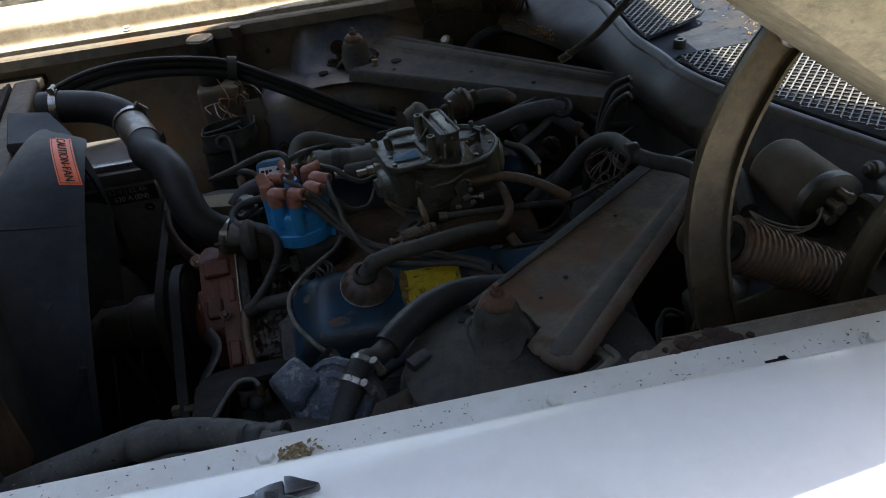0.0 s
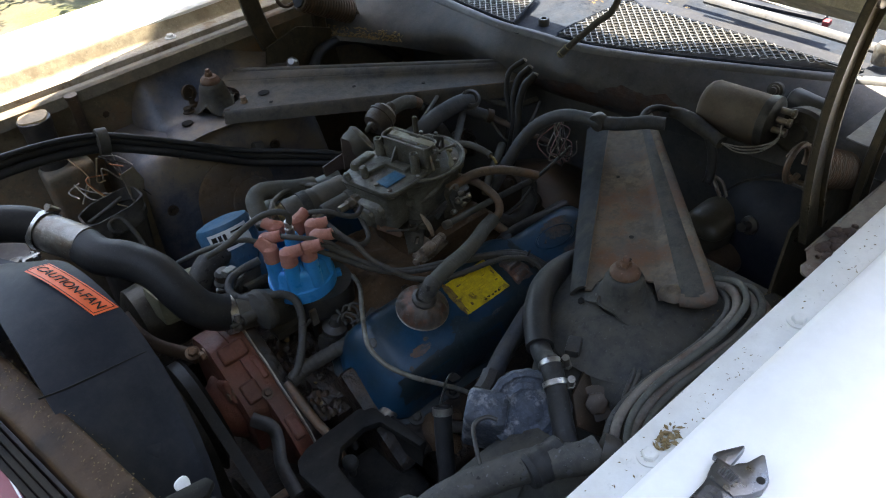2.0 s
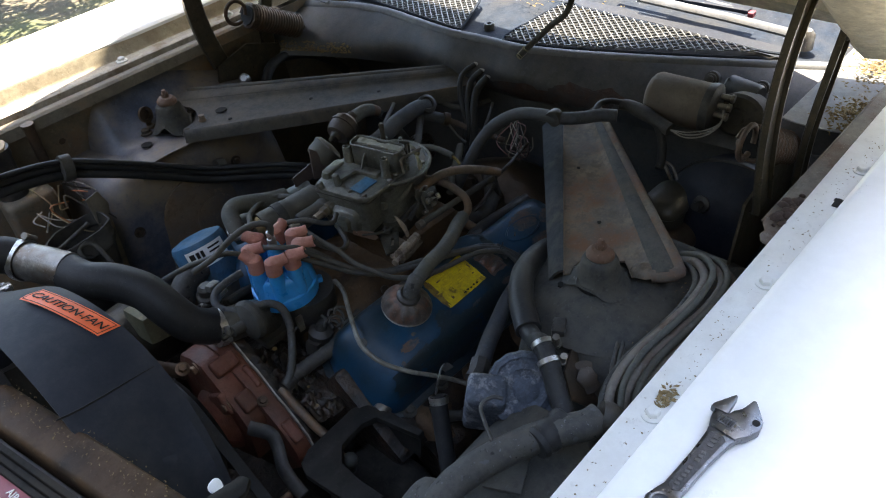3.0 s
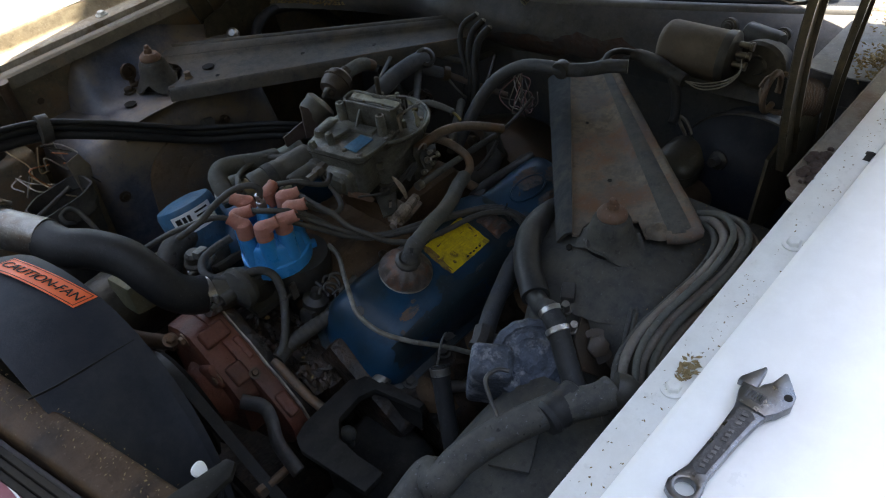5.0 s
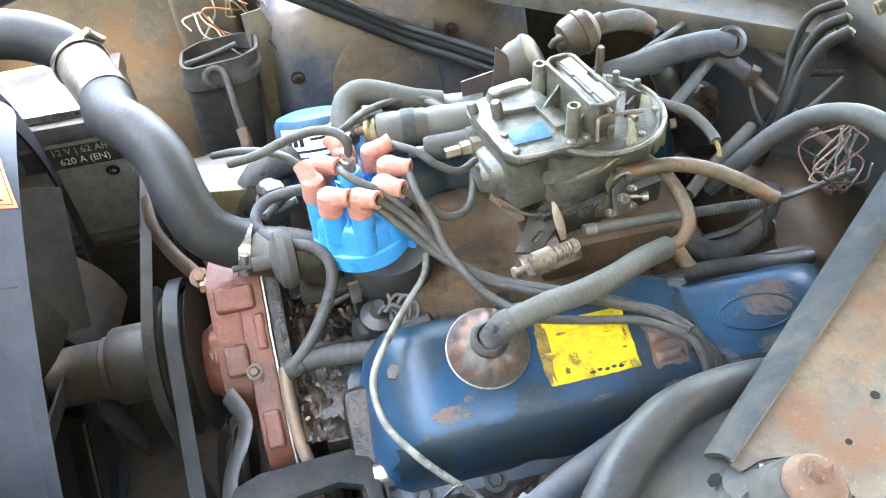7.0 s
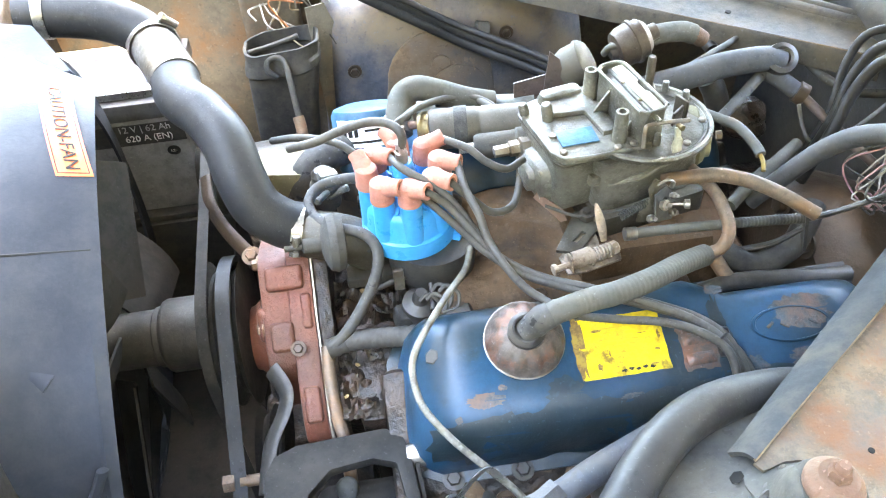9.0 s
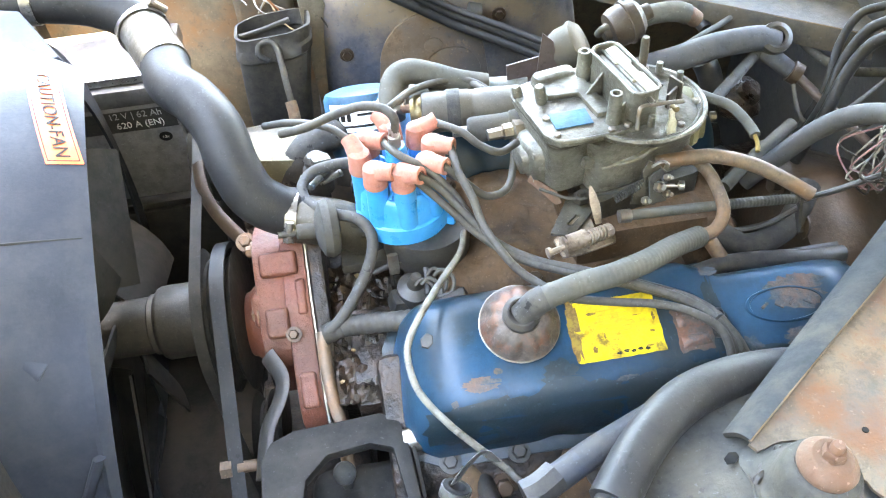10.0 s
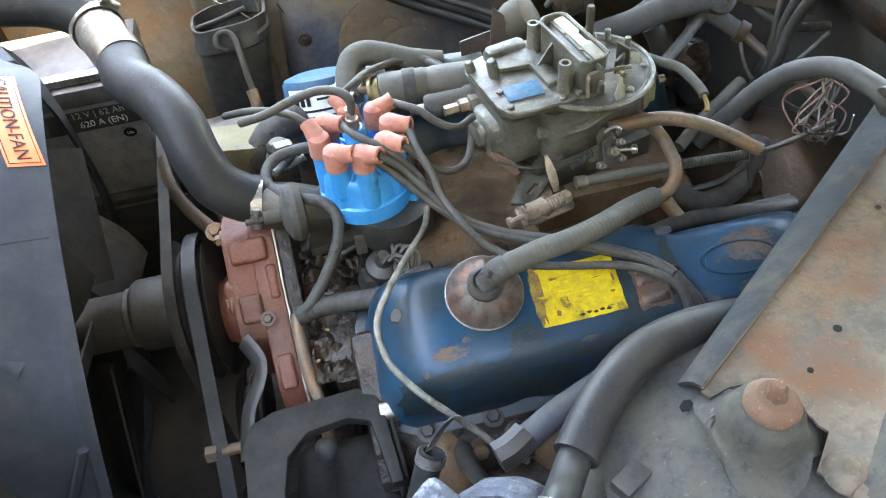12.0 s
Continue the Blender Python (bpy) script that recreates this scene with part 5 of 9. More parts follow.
part("air_flange", lathe([(0.050, 0.831), (0.066, 0.832), (0.0705, 0.836), (0.0715, 0.841), (0.0700, 0.8435), (0.0670, 0.8430), (0.0655, 0.8405), (0.0640, 0.8418), (0.0625, 0.8405), (0.0610, 0.8375), (0.030, 0.8370)], (FX, FY, 0), (0, 0, 1), 64), carb_mat, carb, "round air cleaner flange")
part("dish_floor", lathe([(0.0610, 0.8380), (0.050, 0.8388), (0.030, 0.8390), (0, 0.8390)], (FX, FY, 0), (0, 0, 1), 48), carb_floor, carb, "grimy floor of the flange")
hw, hl = 0.0158, 0.0485
horn_in = rounded(-hw + 0.0022, -hl + 0.0022, hw - 0.0022, hl - 0.0022, 0.009)
part("air_horn", plate(rounded(-hw, -hl, hw, hl, 0.011), 0.043, (0, 0, 0.8815), bevel=0.0006, holes=[horn_in]), carb_mat, carb, "oblong cast air horn")
part("horn_rim", tube([(x, y, 0.8812) for x, y in rounded(-hw, -hl, hw, hl, 0.011)] + [(hw, hl - 0.011, 0.8812)], 0.0017, 6, 2), carb_mat, carb)
# Black plate closes the horn and paints the shade of its depth.
part("throat", plate(rounded(-hw + 0.002, -hl + 0.002, hw - 0.002, hl - 0.002, 0.009), 0.002, (0, 0, 0.846)), print_hole_black, carb, "black plate painting the shade in the throat")
cp = part("choke_plate", plate([(-0.0064, -0.044), (0.0058, -0.044), (0.0062, -0.014), (0.0032, -0.010), (0.0032, 0.006), (0.0062, 0.010), (0.0058, 0.043), (-0.0064, 0.043)], 0.0012, (0.0066, 0, 0.8795), (0, -10, 0), 0.0003), choke_mat, carb, "pale oil-spotted choke plate")
part("lower_choke_plate", plate([(-0.0062, -0.044), (0.006, -0.044), (0.006, 0.043), (-0.0062, 0.043)], 0.0012, (-0.0066, 0, 0.8715), (0, -28, 0), 0.0003), carb_mat, carb)
part("choke_shaft", tube([(-0.001, -0.058, 0.8745), (0.0, 0, 0.8745), (0.0, 0.050, 0.8745)], 0.0026, 10, 3), carb_mat, carb, "dull metal choke shaft")
for y in (-0.020, 0.016):
    part("plate_screw", lathe([(0.0024, 0), (0.0024, 0.0012), (0, 0.0016)], (-0.001, y, 0.8768), (0, 0, 1), 10), brass, carb)
for u, v, h in ((-0.020, 0.050, 0.8785), (-0.028, -0.032, 0.8785)):
    part("hollow_post", lathe([(0.0085, 0.838), (0.0076, 0.850), (0.0068, h - 0.002), (0.0064, h), (0.0040, h), (0.0036, h - 0.010), (0, h - 0.010)], (u, v, 0), (0, 0, 1), 20), carb_mat, carb)
part("web", plate([(0, 0), (0.024, 0), (0.024, 0.030)], 0.003, (-0.040, 0.014, 0.842), (90, 0, 0), 0.0008), carb_mat, carb)
part("web", plate([(0, 0), (0.014, 0), (0.012, 0.028)], 0.003, (-0.020, 0.048, 0.842), (90, 0, -20), 0.0008), carb_mat, carb)
part("web", plate([(0, 0), (0.014, 0), (0.013, 0.026)], 0.003, (-0.027, -0.030, 0.842), (90, 0, -12), 0.0008), carb_mat, carb)
part("stud", lathe([(0.0044, 0.845), (0.0044, 0.908), (0.0034, 0.911), (0, 0.911)], (0.020, 0.000, 0), (0, 0, 1), 12), hub_brown, carb, "dull brown air cleaner stud")
part("stud_nut", lathe([(0.0085, 0.868), (0.0085, 0.8745), (0.006, 0.877), (0, 0.877)], (0.020, 0.0, 0), (0, 0, 1), 6), hub_brown, carb)
part("stud_bridge", box((0.012, 0.016, 0.026), (0.020, 0.0, 0.856), bevel=0.003), carb_mat, carb)
# humps and plugs of the bowl cover and pump
part("accelerator_plug", lathe([(0.0062, 0), (0.0062, 0.017), (0.0045, 0.021), (0, 0.022)], (-0.079, 0.030, 0.8435), (-0.15, 0.0, 1), 16), carb_mat, carb)
part("vent_plug", lathe([(0.0056, 0), (0.0056, 0.010), (0.0035, 0.013), (0, 0.013)], (-0.096, 0.052, 0.842), (-0.2, 0.1, 1), 12), carb_mat, carb)
part("cast_hump", loft([[(-0.052 + x * s, 0.062 + y * s, z) for x, y in rounded(-0.024, -0.010, 0.030, 0.010, 0.008)] for z, s in ((0.838, 1.0), (0.848, 0.95), (0.853, 0.84), (0.855, 0.55))]), carb_mat, carb)
part("small_post", lathe([(0.0042, 0), (0.0035, 0.012), (0, 0.013)], (0.004, -0.052, 0.842), (0, 0, 1), 12), carb_mat, carb)
part("small_post", lathe([(0.0042, 0), (0.0035, 0.012), (0, 0.013)], (0.062, 0.028, 0.842), (0, 0, 1), 12), carb_mat, carb)
part("small_post", lathe([(0.0042, 0), (0.0035, 0.010), (0, 0.011)], (0.074, 0.006, 0.842), (0, 0, 1), 12), carb_mat, carb)
part("small_post", lathe([(0.0042, 0), (0.0035, 0.010), (0, 0.011)], (0.040, 0.048, 0.842), (0, 0, 1), 12), carb_mat, carb)
for u, v in ((-0.090, -0.030), (-0.036, -0.044), (-0.094, 0.060), (-0.018, -0.044), (0.030, -0.066), (0.066, -0.038)):
    part("cover_screw", lathe([(0.0040, 0), (0.0040, 0.0028), (0.0028, 0.0040), (0, 0.0040)], (u, v, 0.8432), (0, 0, 1), 12), worn_steel, carb)
part("pump_cover", loft([[(-0.100 - d, 0.010 + y * s, 0.792 + z * s) for y, z in rounded(-0.026, -0.022, 0.026, 0.022, 0.012)] for d, s in ((-0.006, 1.06), (0.004, 1.0), (0.007, 0.9), (0.009, 0.62), (0.016, 0.55), (0.018, 0.3))]), carb_mat, carb, "cast accelerator pump cover")
for v, z in ((-0.010, 0.776), (-0.010, 0.808), (0.030, 0.776), (0.030, 0.808)):
    part("pump_screw", lathe([(0.0036, 0), (0.0036, 0.003), (0, 0.0036)], (-0.104, v, z), (-1, 0, 0), 10), worn_steel, carb)
part("bowl_lug", box((0.012, 0.010, 0.012), (-0.058, -0.040, 0.806), (0, 12, 0), 0.003), carb_mat, carb)
part("body_rib", tube([(-0.045, -0.0455, 0.80), (-0.012, -0.052, 0.803), (0.018, -0.051, 0.812), (0.050, -0.050, 0.812)], 0.004, 8, 6), carb_mat, carb)
part("side_lug", plate([(0, 0), (0.028, 0), (0.022, 0.026)], 0.006, (-0.020, -0.046, 0.785), (90, 0, 0), 0.001), carb_dark, carb)
part("pump_lever", plate([(0, 0), (0.040, -0.006), (0.044, 0.0), (0.034, 0.008), (0, 0.008)], 0.002, (-0.112, -0.008, 0.775), (75, 20, -52), 0.0006), pink_rust, carb, "rusty pump lever")
part("pump_rod", tube([(-0.104, -0.022, 0.772), (-0.075, -0.046, 0.766), (-0.035, -0.054, 0.766), (0.0, -0.060, 0.776)], 0.0018, 8, 6), tower_grey, carb)
part("fuel_inlet", lathe([(0.012, 0), (0.012, 0.010), (0.009, 0.012), (0.009, 0.022), (0.0065, 0.024), (0.0065, 0.040), (0, 0.040)], (-0.096, 0.040, 0.808), (-1, 0.1, 0), 6), worn_steel, carb)
# choke linkage in front of the horn
part("choke_lever", tube([loc(0.047, -0.092, 0.850), loc(0.048, -0.088, 0.866), loc(0.052, -0.085, 0.872), loc(0.072, -0.085, 0.873), loc(0.094, -0.085, 0.872)], 0.0013, 8, 8, flat=1.7), worn_steel, carb, "worn bent choke lever")
part("fast_idle_link", plate([(-0.0045, -0.014), (0.0055, -0.014), (0.0065, -0.002), (0.0035, 0.004), (0.0040, 0.013), (-0.0030, 0.014), (-0.0025, 0.002), (-0.0065, -0.006)], 0.0028, loc(0.081, -0.094, 0.856), (80, 0, 4), 0.0008), choke_mat, carb, "pale choke link")
part("link_pin", lathe([(0.0030, -0.004), (0.0030, 0.004), (0, 0.005)], loc(0.083, -0.090, 0.869), (0, -1, 0.2), 10), brass, carb)
part("choke_bracket", join(box((0.020, 0.003, 0.016), (0.040, -0.030, 0.852), (0, 0, 30), 0.001), box((0.003, 0.018, 0.022), (0.052, -0.018, 0.852), (0, 0, 12), 0.001)), carb_dark, carb)
part("choke_housing", lathe([(0.030, -0.012), (0.034, 0.0), (0.035, 0.006), (0.031, 0.012), (0.027, 0.013), (0.026, 0.019), (0.014, 0.022), (0, 0.022)], (0.074, -0.012, 0.806), (0.9, -0.40, 0.1), 32), green_old, carb, "olive choke housing")
part("choke_bolt", lathe([(0.005, 0), (0.005, 0.006), (0, 0.007)], (0.090, -0.036, 0.816), (0.9, -0.4, 0.1), 8), worn_steel, carb)
# throttle levers and idle stop
tl = loc(0.062, -0.106, 0.787)
lk = part("throttle_linkage", plate([(-0.020, -0.018), (0.006, -0.024), (0.020, -0.010), (0.022, 0.008), (0.012, 0.020), (0.002, 0.026), (-0.006, 0.016), (-0.004, 0.004), (-0.016, -0.004)], 0.0025, tl, (70, 0, -8), 0.0008, [ring_of(10, 0.0045, (0.004, 0.002))]), carb_floor, carb, "oily dark throttle levers")
part("lever", plate([(-0.012, -0.016), (0.010, -0.018), (0.018, 0.006), (0.006, 0.018), (-0.010, 0.012)], 0.0025, tl + Vector((0.006, -0.008, 0.002)), (62, 10, 10), 0.0008, [ring_of(8, 0.004, (0.002, 0.004))]), tower_grey, lk)
part("lever_curl", tube([tl + Vector((0.001, 0.0, 0.024)), tl + Vector((0.008, -0.004, 0.031)), tl + Vector((0.016, -0.004, 0.026)), tl + Vector((0.015, -0.004, 0.019))], 0.0030, 8, 6, flat=0.5), worn_steel, lk)
for dx, dy, dz, r in ((0.004, -0.010, 0.004, 0.0058), (-0.010, -0.010, -0.010, 0.0045), (0.014, -0.012, -0.008, 0.0042), (0.012, -0.010, 0.014, 0.0036)):
    part("lever_nut", lathe([(r, 0), (r, 0.006), (r * 0.6, 0.007), (r * 0.6, 0.010), (0, 0.010)], tl + Vector((dx, dy, dz)), (0.15, -0.8, 0.5), 6), worn_steel, lk)
part("idle_screw", lathe([(0.0022, 0), (0.0022, 0.018), (0.0052, 0.019), (0.0052, 0.024), (0, 0.025)], tl + Vector((0.010, -0.006, 0.0)), (0.85, -0.5, 0.1), 10), bright_steel, lk)
sp0 = tl + Vector((-0.040, -0.002, -0.004))
part("throttle_spring", tube([sp0 + Vector((0.028 * k / 96, 0, 0.010 * k / 96)) + Vector((0, 0.0042 * math.cos(k * 0.75), 0.0042 * math.sin(k * 0.75))) for k in range(97)], 0.0009, 5, 1), tower_grey, lk)
sol = part("idle_bracket", plate([loc(*q, 0).xy for q in ((-0.044, -0.132), (-0.041, -0.158), (-0.020, -0.157), (0.018, -0.147), (0.020, -0.138), (0.002, -0.124), (0.004, -0.082), (-0.012, -0.080), (-0.022, -0.110))], 0.003, (0, 0, 0.7535), bevel=0.0008), idle_tan, carb, "tan rusty idle stop bracket")
part("back_plate", plate([loc(*q, 0).xy for q in ((-0.046, -0.126), (-0.024, -0.134), (0.010, -0.098), (0.008, -0.074), (-0.012, -0.070))], 0.004, (0, 0, 0.7580), bevel=0.0008, holes=[[loc(*q, 0).xy for q in ((-0.026, -0.116), (-0.022, -0.119), (-0.008, -0.106), (-0.012, -0.103))]]), carb_floor, sol, "dark slotted plate")
part("plate_nut", lathe([(0.0085, 0), (0.0085, 0.007), (0.005, 0.008), (0.005, 0.012), (0, 0.012)], loc(-0.003, -0.086, 0.760), (0, 0, 1), 6), hub_brown, sol)
tab = [loc(0.004 - 0.0012 * k, -0.128 + 0.016 * k / 6 - 0.006 * math.sin(math.pi * k / 6), 0.764 + 0.0385 * k / 6) for k in range(7)]
part("upright_tab", loft([[q + Vector((w * math.cos(j * math.pi / 6), 0.0014 * math.sin(j * math.pi / 6), 0)) for j in range(12)] for q, w in zip(tab, (0.0036, 0.0042, 0.0048, 0.0052, 0.0050, 0.0040, 0.0016))]), idle_tan, sol, "upright rounded tab")
for x in (-0.037, -0.014):
    part("clip_wall", plate([(-0.010, -0.006), (0.010, -0.006), (0.010, 0.004), (0.005, 0.010), (-0.005, 0.010), (-0.010, 0.004)], 0.0026, loc(x, -0.151 + (x + 0.037) * 0.27, 0.762), (90, 0, 102 - CTURN), 0.0006), idle_tan, sol)
part("clip_saddle", loft([[loc(x, -0.151 + (x + 0.037) * 0.27 + 0.0105 * math.cos(a), 0.7620 + 0.0105 * math.sin(a)) for a in (math.pi * k / 12 for k in range(13))] for x in (-0.036, -0.030, -0.022, -0.015)], 0.0016, False), idle_tan, sol)
axis = (loc(0.013, -0.1395, 0.764) - loc(-0.057, -0.1580, 0.762)).normalized()
head = loc(-0.057, -0.1580, 0.762)
part("stop_rod", lathe([(0.0, -0.001), (0.0060, 0.0), (0.0060, 0.004), (0.0034, 0.005), (0.0034, 0.066), (0.0075, 0.067), (0.0075, 0.073), (0.0050, 0.075), (0, 0.075)], head, tuple(axis), 8), idle_tan, sol)
part("spring_seat", lathe([(0.0090, 0.040), (0.0090, 0.044), (0.0034, 0.045)], head, tuple(axis), 16), idle_tan, sol)
side = axis.cross(Vector((0, 0, 1))).normalized()
part("idle_spring", tube([head + axis * (0.045 + 0.021 * k / 60) + 0.0070 * (side * math.cos(k * 0.62) + side.cross(axis) * math.sin(k * 0.62)) for k in range(61)], 0.0012, 6, 1), idle_tan, sol)

for o in list(carb.children):
    o.matrix_basis = Matrix.Translation(C0) @ pose(0, 0, 0, 0, 0, CTURN)

# ---- distributor ----
DX, DY = -0.192, -0.042
dist = thing("distributor", "bright blue distributor cap with terracotta plug boots", "distributor", (DX, DY, 0.68))
part("body", lathe([(0.026, 0.58), (0.030, 0.672), (0.043, 0.692), (0.049, 0.702), (0.050, 0.732), (0.048, 0.739)], (DX, DY, 0), (0.03, -0.02, 1), 40), black_steel, dist, "dirty dark distributor body")
part("cap", lathe([(0.0500, 0.738), (0.0520, 0.740), (0.0520, 0.7560), (0.0515, 0.7595), (0.0485, 0.761), (0.0470, 0.767), (0.0460, 0.782), (0.0445, 0.789), (0.0400, 0.7935), (0.030, 0.795), (0.0, 0.796)], (DX, DY, 0), (0, 0, 1), 72), cap_blue, dist, "glossy blue plastic cap")
BOOTS = []
for k in range(8):
    a = 2 * math.pi * (k - 1) / 8 + 0.06
    bx, by = DX + 0.0385 * math.cos(a), DY + 0.0385 * math.sin(a)
    part("tower", lathe([(0.0126, 0.7595), (0.0122, 0.776), (0.0116, 0.799), (0.0112, 0.821), (0, 0.821)], (bx, by, 0), (0, 0, 1), 24), cap_blue, dist)
    part("web", box((0.016, 0.0035, 0.022), (DX + 0.030 * math.cos(a + 0.39), DY + 0.030 * math.sin(a + 0.39), 0.788), (0, 18, math.degrees(a + 0.39)), 0.0012), cap_blue, dist)
    BOOTS.append((bx, by, a))
part("centre_tower", lathe([(0.017, 0.793), (0.0135, 0.801), (0.0115, 0.829), (0.0095, 0.835), (0, 0.835)], (DX, DY, 0), (0, 0, 1), 22), cap_blue, dist)
part("centre_terminal", lathe([(0.0068, 0.831), (0.0068, 0.847), (0.0056, 0.848), (0.0056, 0.859), (0, 0.86)], (DX, DY, 0), (0, 0, 1), 14), bright_steel, dist, "bright centre terminal")
for dx, dy, size, turn in ((0.046, -0.020, (0.020, 0.012, 0.016), -25), (-0.010, 0.050, (0.014, 0.020, 0.014), 10)):
    part("cap_lug", box(size, (DX + dx, DY + dy, 0.739), (0, 0, turn), 0.003), cap_blue, dist)
BOOT_WAY = [(0.75, -0.62, 0.12), (0.9, -0.45, 0.05), (1, 0.22, 0.32), (-0.5, 0.8, 0.35), (0.8, -0.6, 0.2), (-0.35, 0.75, 0.55), (0.85, -0.5, 0.22), (0.76, -0.6, 0.25)]
BOOT_END = []
for k, (bx, by, a) in enumerate(BOOTS):
    d = Vector(BOOT_WAY[k]).normalized()
    top = Vector((bx, by, 0.8275))
    sleeve = lathe([(0.0120, 0.8100), (0.0128, 0.8105), (0.0130, 0.8130), (0.0124, 0.8200), (0.0122, 0.8270), (0.0110, 0.8335), (0.007, 0.8370), (0, 0.8378)], (bx, by, 0), (0, 0, 1), 24)
    arm = lathe([(0.0090, 0.0), (0.0108, 0.004), (0.0100, 0.012), (0.0088, 0.019), (0.0093, 0.0250), (0.0088, 0.0258), (0.0056, 0.0258), (0.0052, 0.022), (0, 0.022)], top - d * 0.002, d, 22)
    part("plug_boot", join(sleeve, arm), boot_mat, dist, "terracotta rubber boot")
    BOOT_END.append(top + d * 0.020)
part("vacuum_advance", join(lathe([(0.006, -0.05), (0.006, -0.012), (0.030, -0.008), (0.033, 0.0), (0.030, 0.008), (0.018, 0.014), (0.009, 0.016), (0.0085, 0.035), (0.004, 0.036), (0.0035, 0.055), (0, 0.055)], (-0.275, -0.062, 0.752), (-1, -0.12, 0.10), 32), box((0.05, 0.018, 0.004), (-0.24, -0.058, 0.735), bevel=0.001)), tower_grey, dist, "grey vacuum advance can")
for dx, dy in ((0.012, -0.052), (-0.020, -0.050)):
    part("clip", box((0.012, 0.006, 0.03), (DX + dx, DY + dy, 0.712), bevel=0.002), worn_steel, dist)

# ---- front of the bay: shroud, fan, belts, pump, radiator ----
SY, SZ = -0.034, 0.655
shroud = thing("fan_shroud", "dark blue-black plastic fan shroud with chalky scuffs", "fan shroud", (-0.53, SY, 0.36))


def shroud_ring(x, r, p, squeeze=1.0, dip=0.0):
    """The shroud's section at x; dip sinks the moulded panel low on its near side."""
    out = []
    for k in range(84):
        a = radians(83 + 360 * k / 84)
        c, s = math.cos(a), math.sin(a)
        q = r / (abs(c) ** p + abs(s) ** p) ** (1 / p) - dip * (1.0 if 131 < 83 + 360 * k / 84 < 200 else 0.0)
        far = min(1.0, max(0.0, (83 + 360 * k / 84 - 232) / 30, 0.0)) * min(1.0, max(0.0, (443 - 83 - 360 * k / 84) / 38))
        reach = 1 - 0.93 * far * far * (3 - 2 * far)
        y, z = SY + q * c * squeeze, SZ + q * s
        slant = (x + 0.577) / 0.113 * (-0.012 + 0.242 * (max(z, 0.58) - 0.8) - 0.17 * (min(y, 0.05) + 0.2))
        out.append(Vector((-0.577 + (x + 0.577 + slant) * reach, y, z)))
    return out


part("ring", loft([shroud_ring(x, r, p, w, dip) for x, r, p, w, dip in ((-0.464, 0.280, 2.0, 1, 0), (-0.475, 0.2831, 2.0, 1, 0), (-0.480, 0.2845, 2.0, 1, 0.0040), (-0.500, 0.290, 2.0, 1, 0.0055), (-0.530, 0.2925, 2.1, 1.0, 0.0055), (-0.555, 0.291, 2.3, 1.03, 0.003), (-0.577, 0.284, 2.6, 1.06, 0))], 0.004, True), shroud_mat, shroud)
seam = [Vector((x, SY + (r + 0.0012) * math.cos(radians(122)), SZ + (r + 0.0012) * math.sin(radians(122)))) for x, r in ((-0.464, 0.280), (-0.475, 0.2831), (-0.50, 0.290), (-0.53, 0.297), (-0.56, 0.307), (-0.583, 0.320))]
part("seam", tube(seam, 0.0012, 6, 4), print_hole_black, shroud, "dark joint line")
for (x0, a0), (x1, a1), wide in (((-0.484, 160.5), (-0.527, 176.5), 0.006), ((-0.560, 135.4), (-0.508, 143.5), 0.010), ((-0.559, 142.4), (-0.521, 150.5), 0.009)):
    ridge = [Vector((x0 + (x1 - x0) * t, SY + (0.2865 - 0.003 * t) * math.cos(radians(a0 + (a1 - a0) * t)), SZ + (0.2865 - 0.003 * t) * math.sin(radians(a0 + (a1 - a0) * t)))) for t in (0, 0.33, 0.66, 1)]
    part("moulded_rib", tube(ridge, wide, 10, 4, flat=0.6), shroud_mat, shroud)
part("chalk_spot", lathe([(0.008, 0), (0.007, 0.002), (0, 0.0025)], (-0.515, -0.390, 0.900), (0.2, -0.6, 0.7), 16, lambda a, h: 1 + 0.08 * math.sin(3 * a)), white_label, shroud, "white splash of bird dirt")


def shroud_skin(x0, x1, a0, a1, lift):
    def fn(u, v):
        a = radians(a0 + (a1 - a0) * v)
        x = x0 + (x1 - x0) * u + lean_x(a)
        r = min(0.2945, 0.2805 + 0.278 * (-0.464 - x)) + lift
        return Vector((x, SY + r * math.cos(a), SZ + r * math.sin(a)))
    return fn


LA0, LA1 = 84.0, 108.0


def lean_x(a):
    """The label was stuck on askew: how far it shifts along the shroud at the angle a."""
    return -0.0060 + 0.0175 * (math.degrees(a) - (LA0 + LA1) / 2) / ((LA1 - LA0) / 2)

cau = part("caution_label", sheet(shroud_skin(-0.502, -0.473, LA0, LA1, 0.0015), 3, 16, 0.0004), orange_label, shroud, "orange warning label with black letters")


def wrap_text(body, size, x_mid, a_mid, mat_, parent, name):
    """Lettering that runs round the shroud's curve."""
    bm = text_mesh(body, size, 0.0003)
    for v in bm.verts:
        a = radians(a_mid) + v.co.x / 0.2945
        x = x_mid + v.co.y + lean_x(a)
        r = min(0.2945, 0.2805 + 0.278 * (-0.464 - x)) + 0.0023 + v.co.z
        v.co = Vector((x, SY + r * math.cos(a), SZ + r * math.sin(a)))
    bmesh.ops.recalc_face_normals(bm, faces=bm.faces)
    return part(name, bm, mat_, parent, smooth=False)


wrap_text("CAUTION-FAN", 0.0165, -0.4875, (LA0 + LA1) / 2, print_hole_black, cau, "lettering")
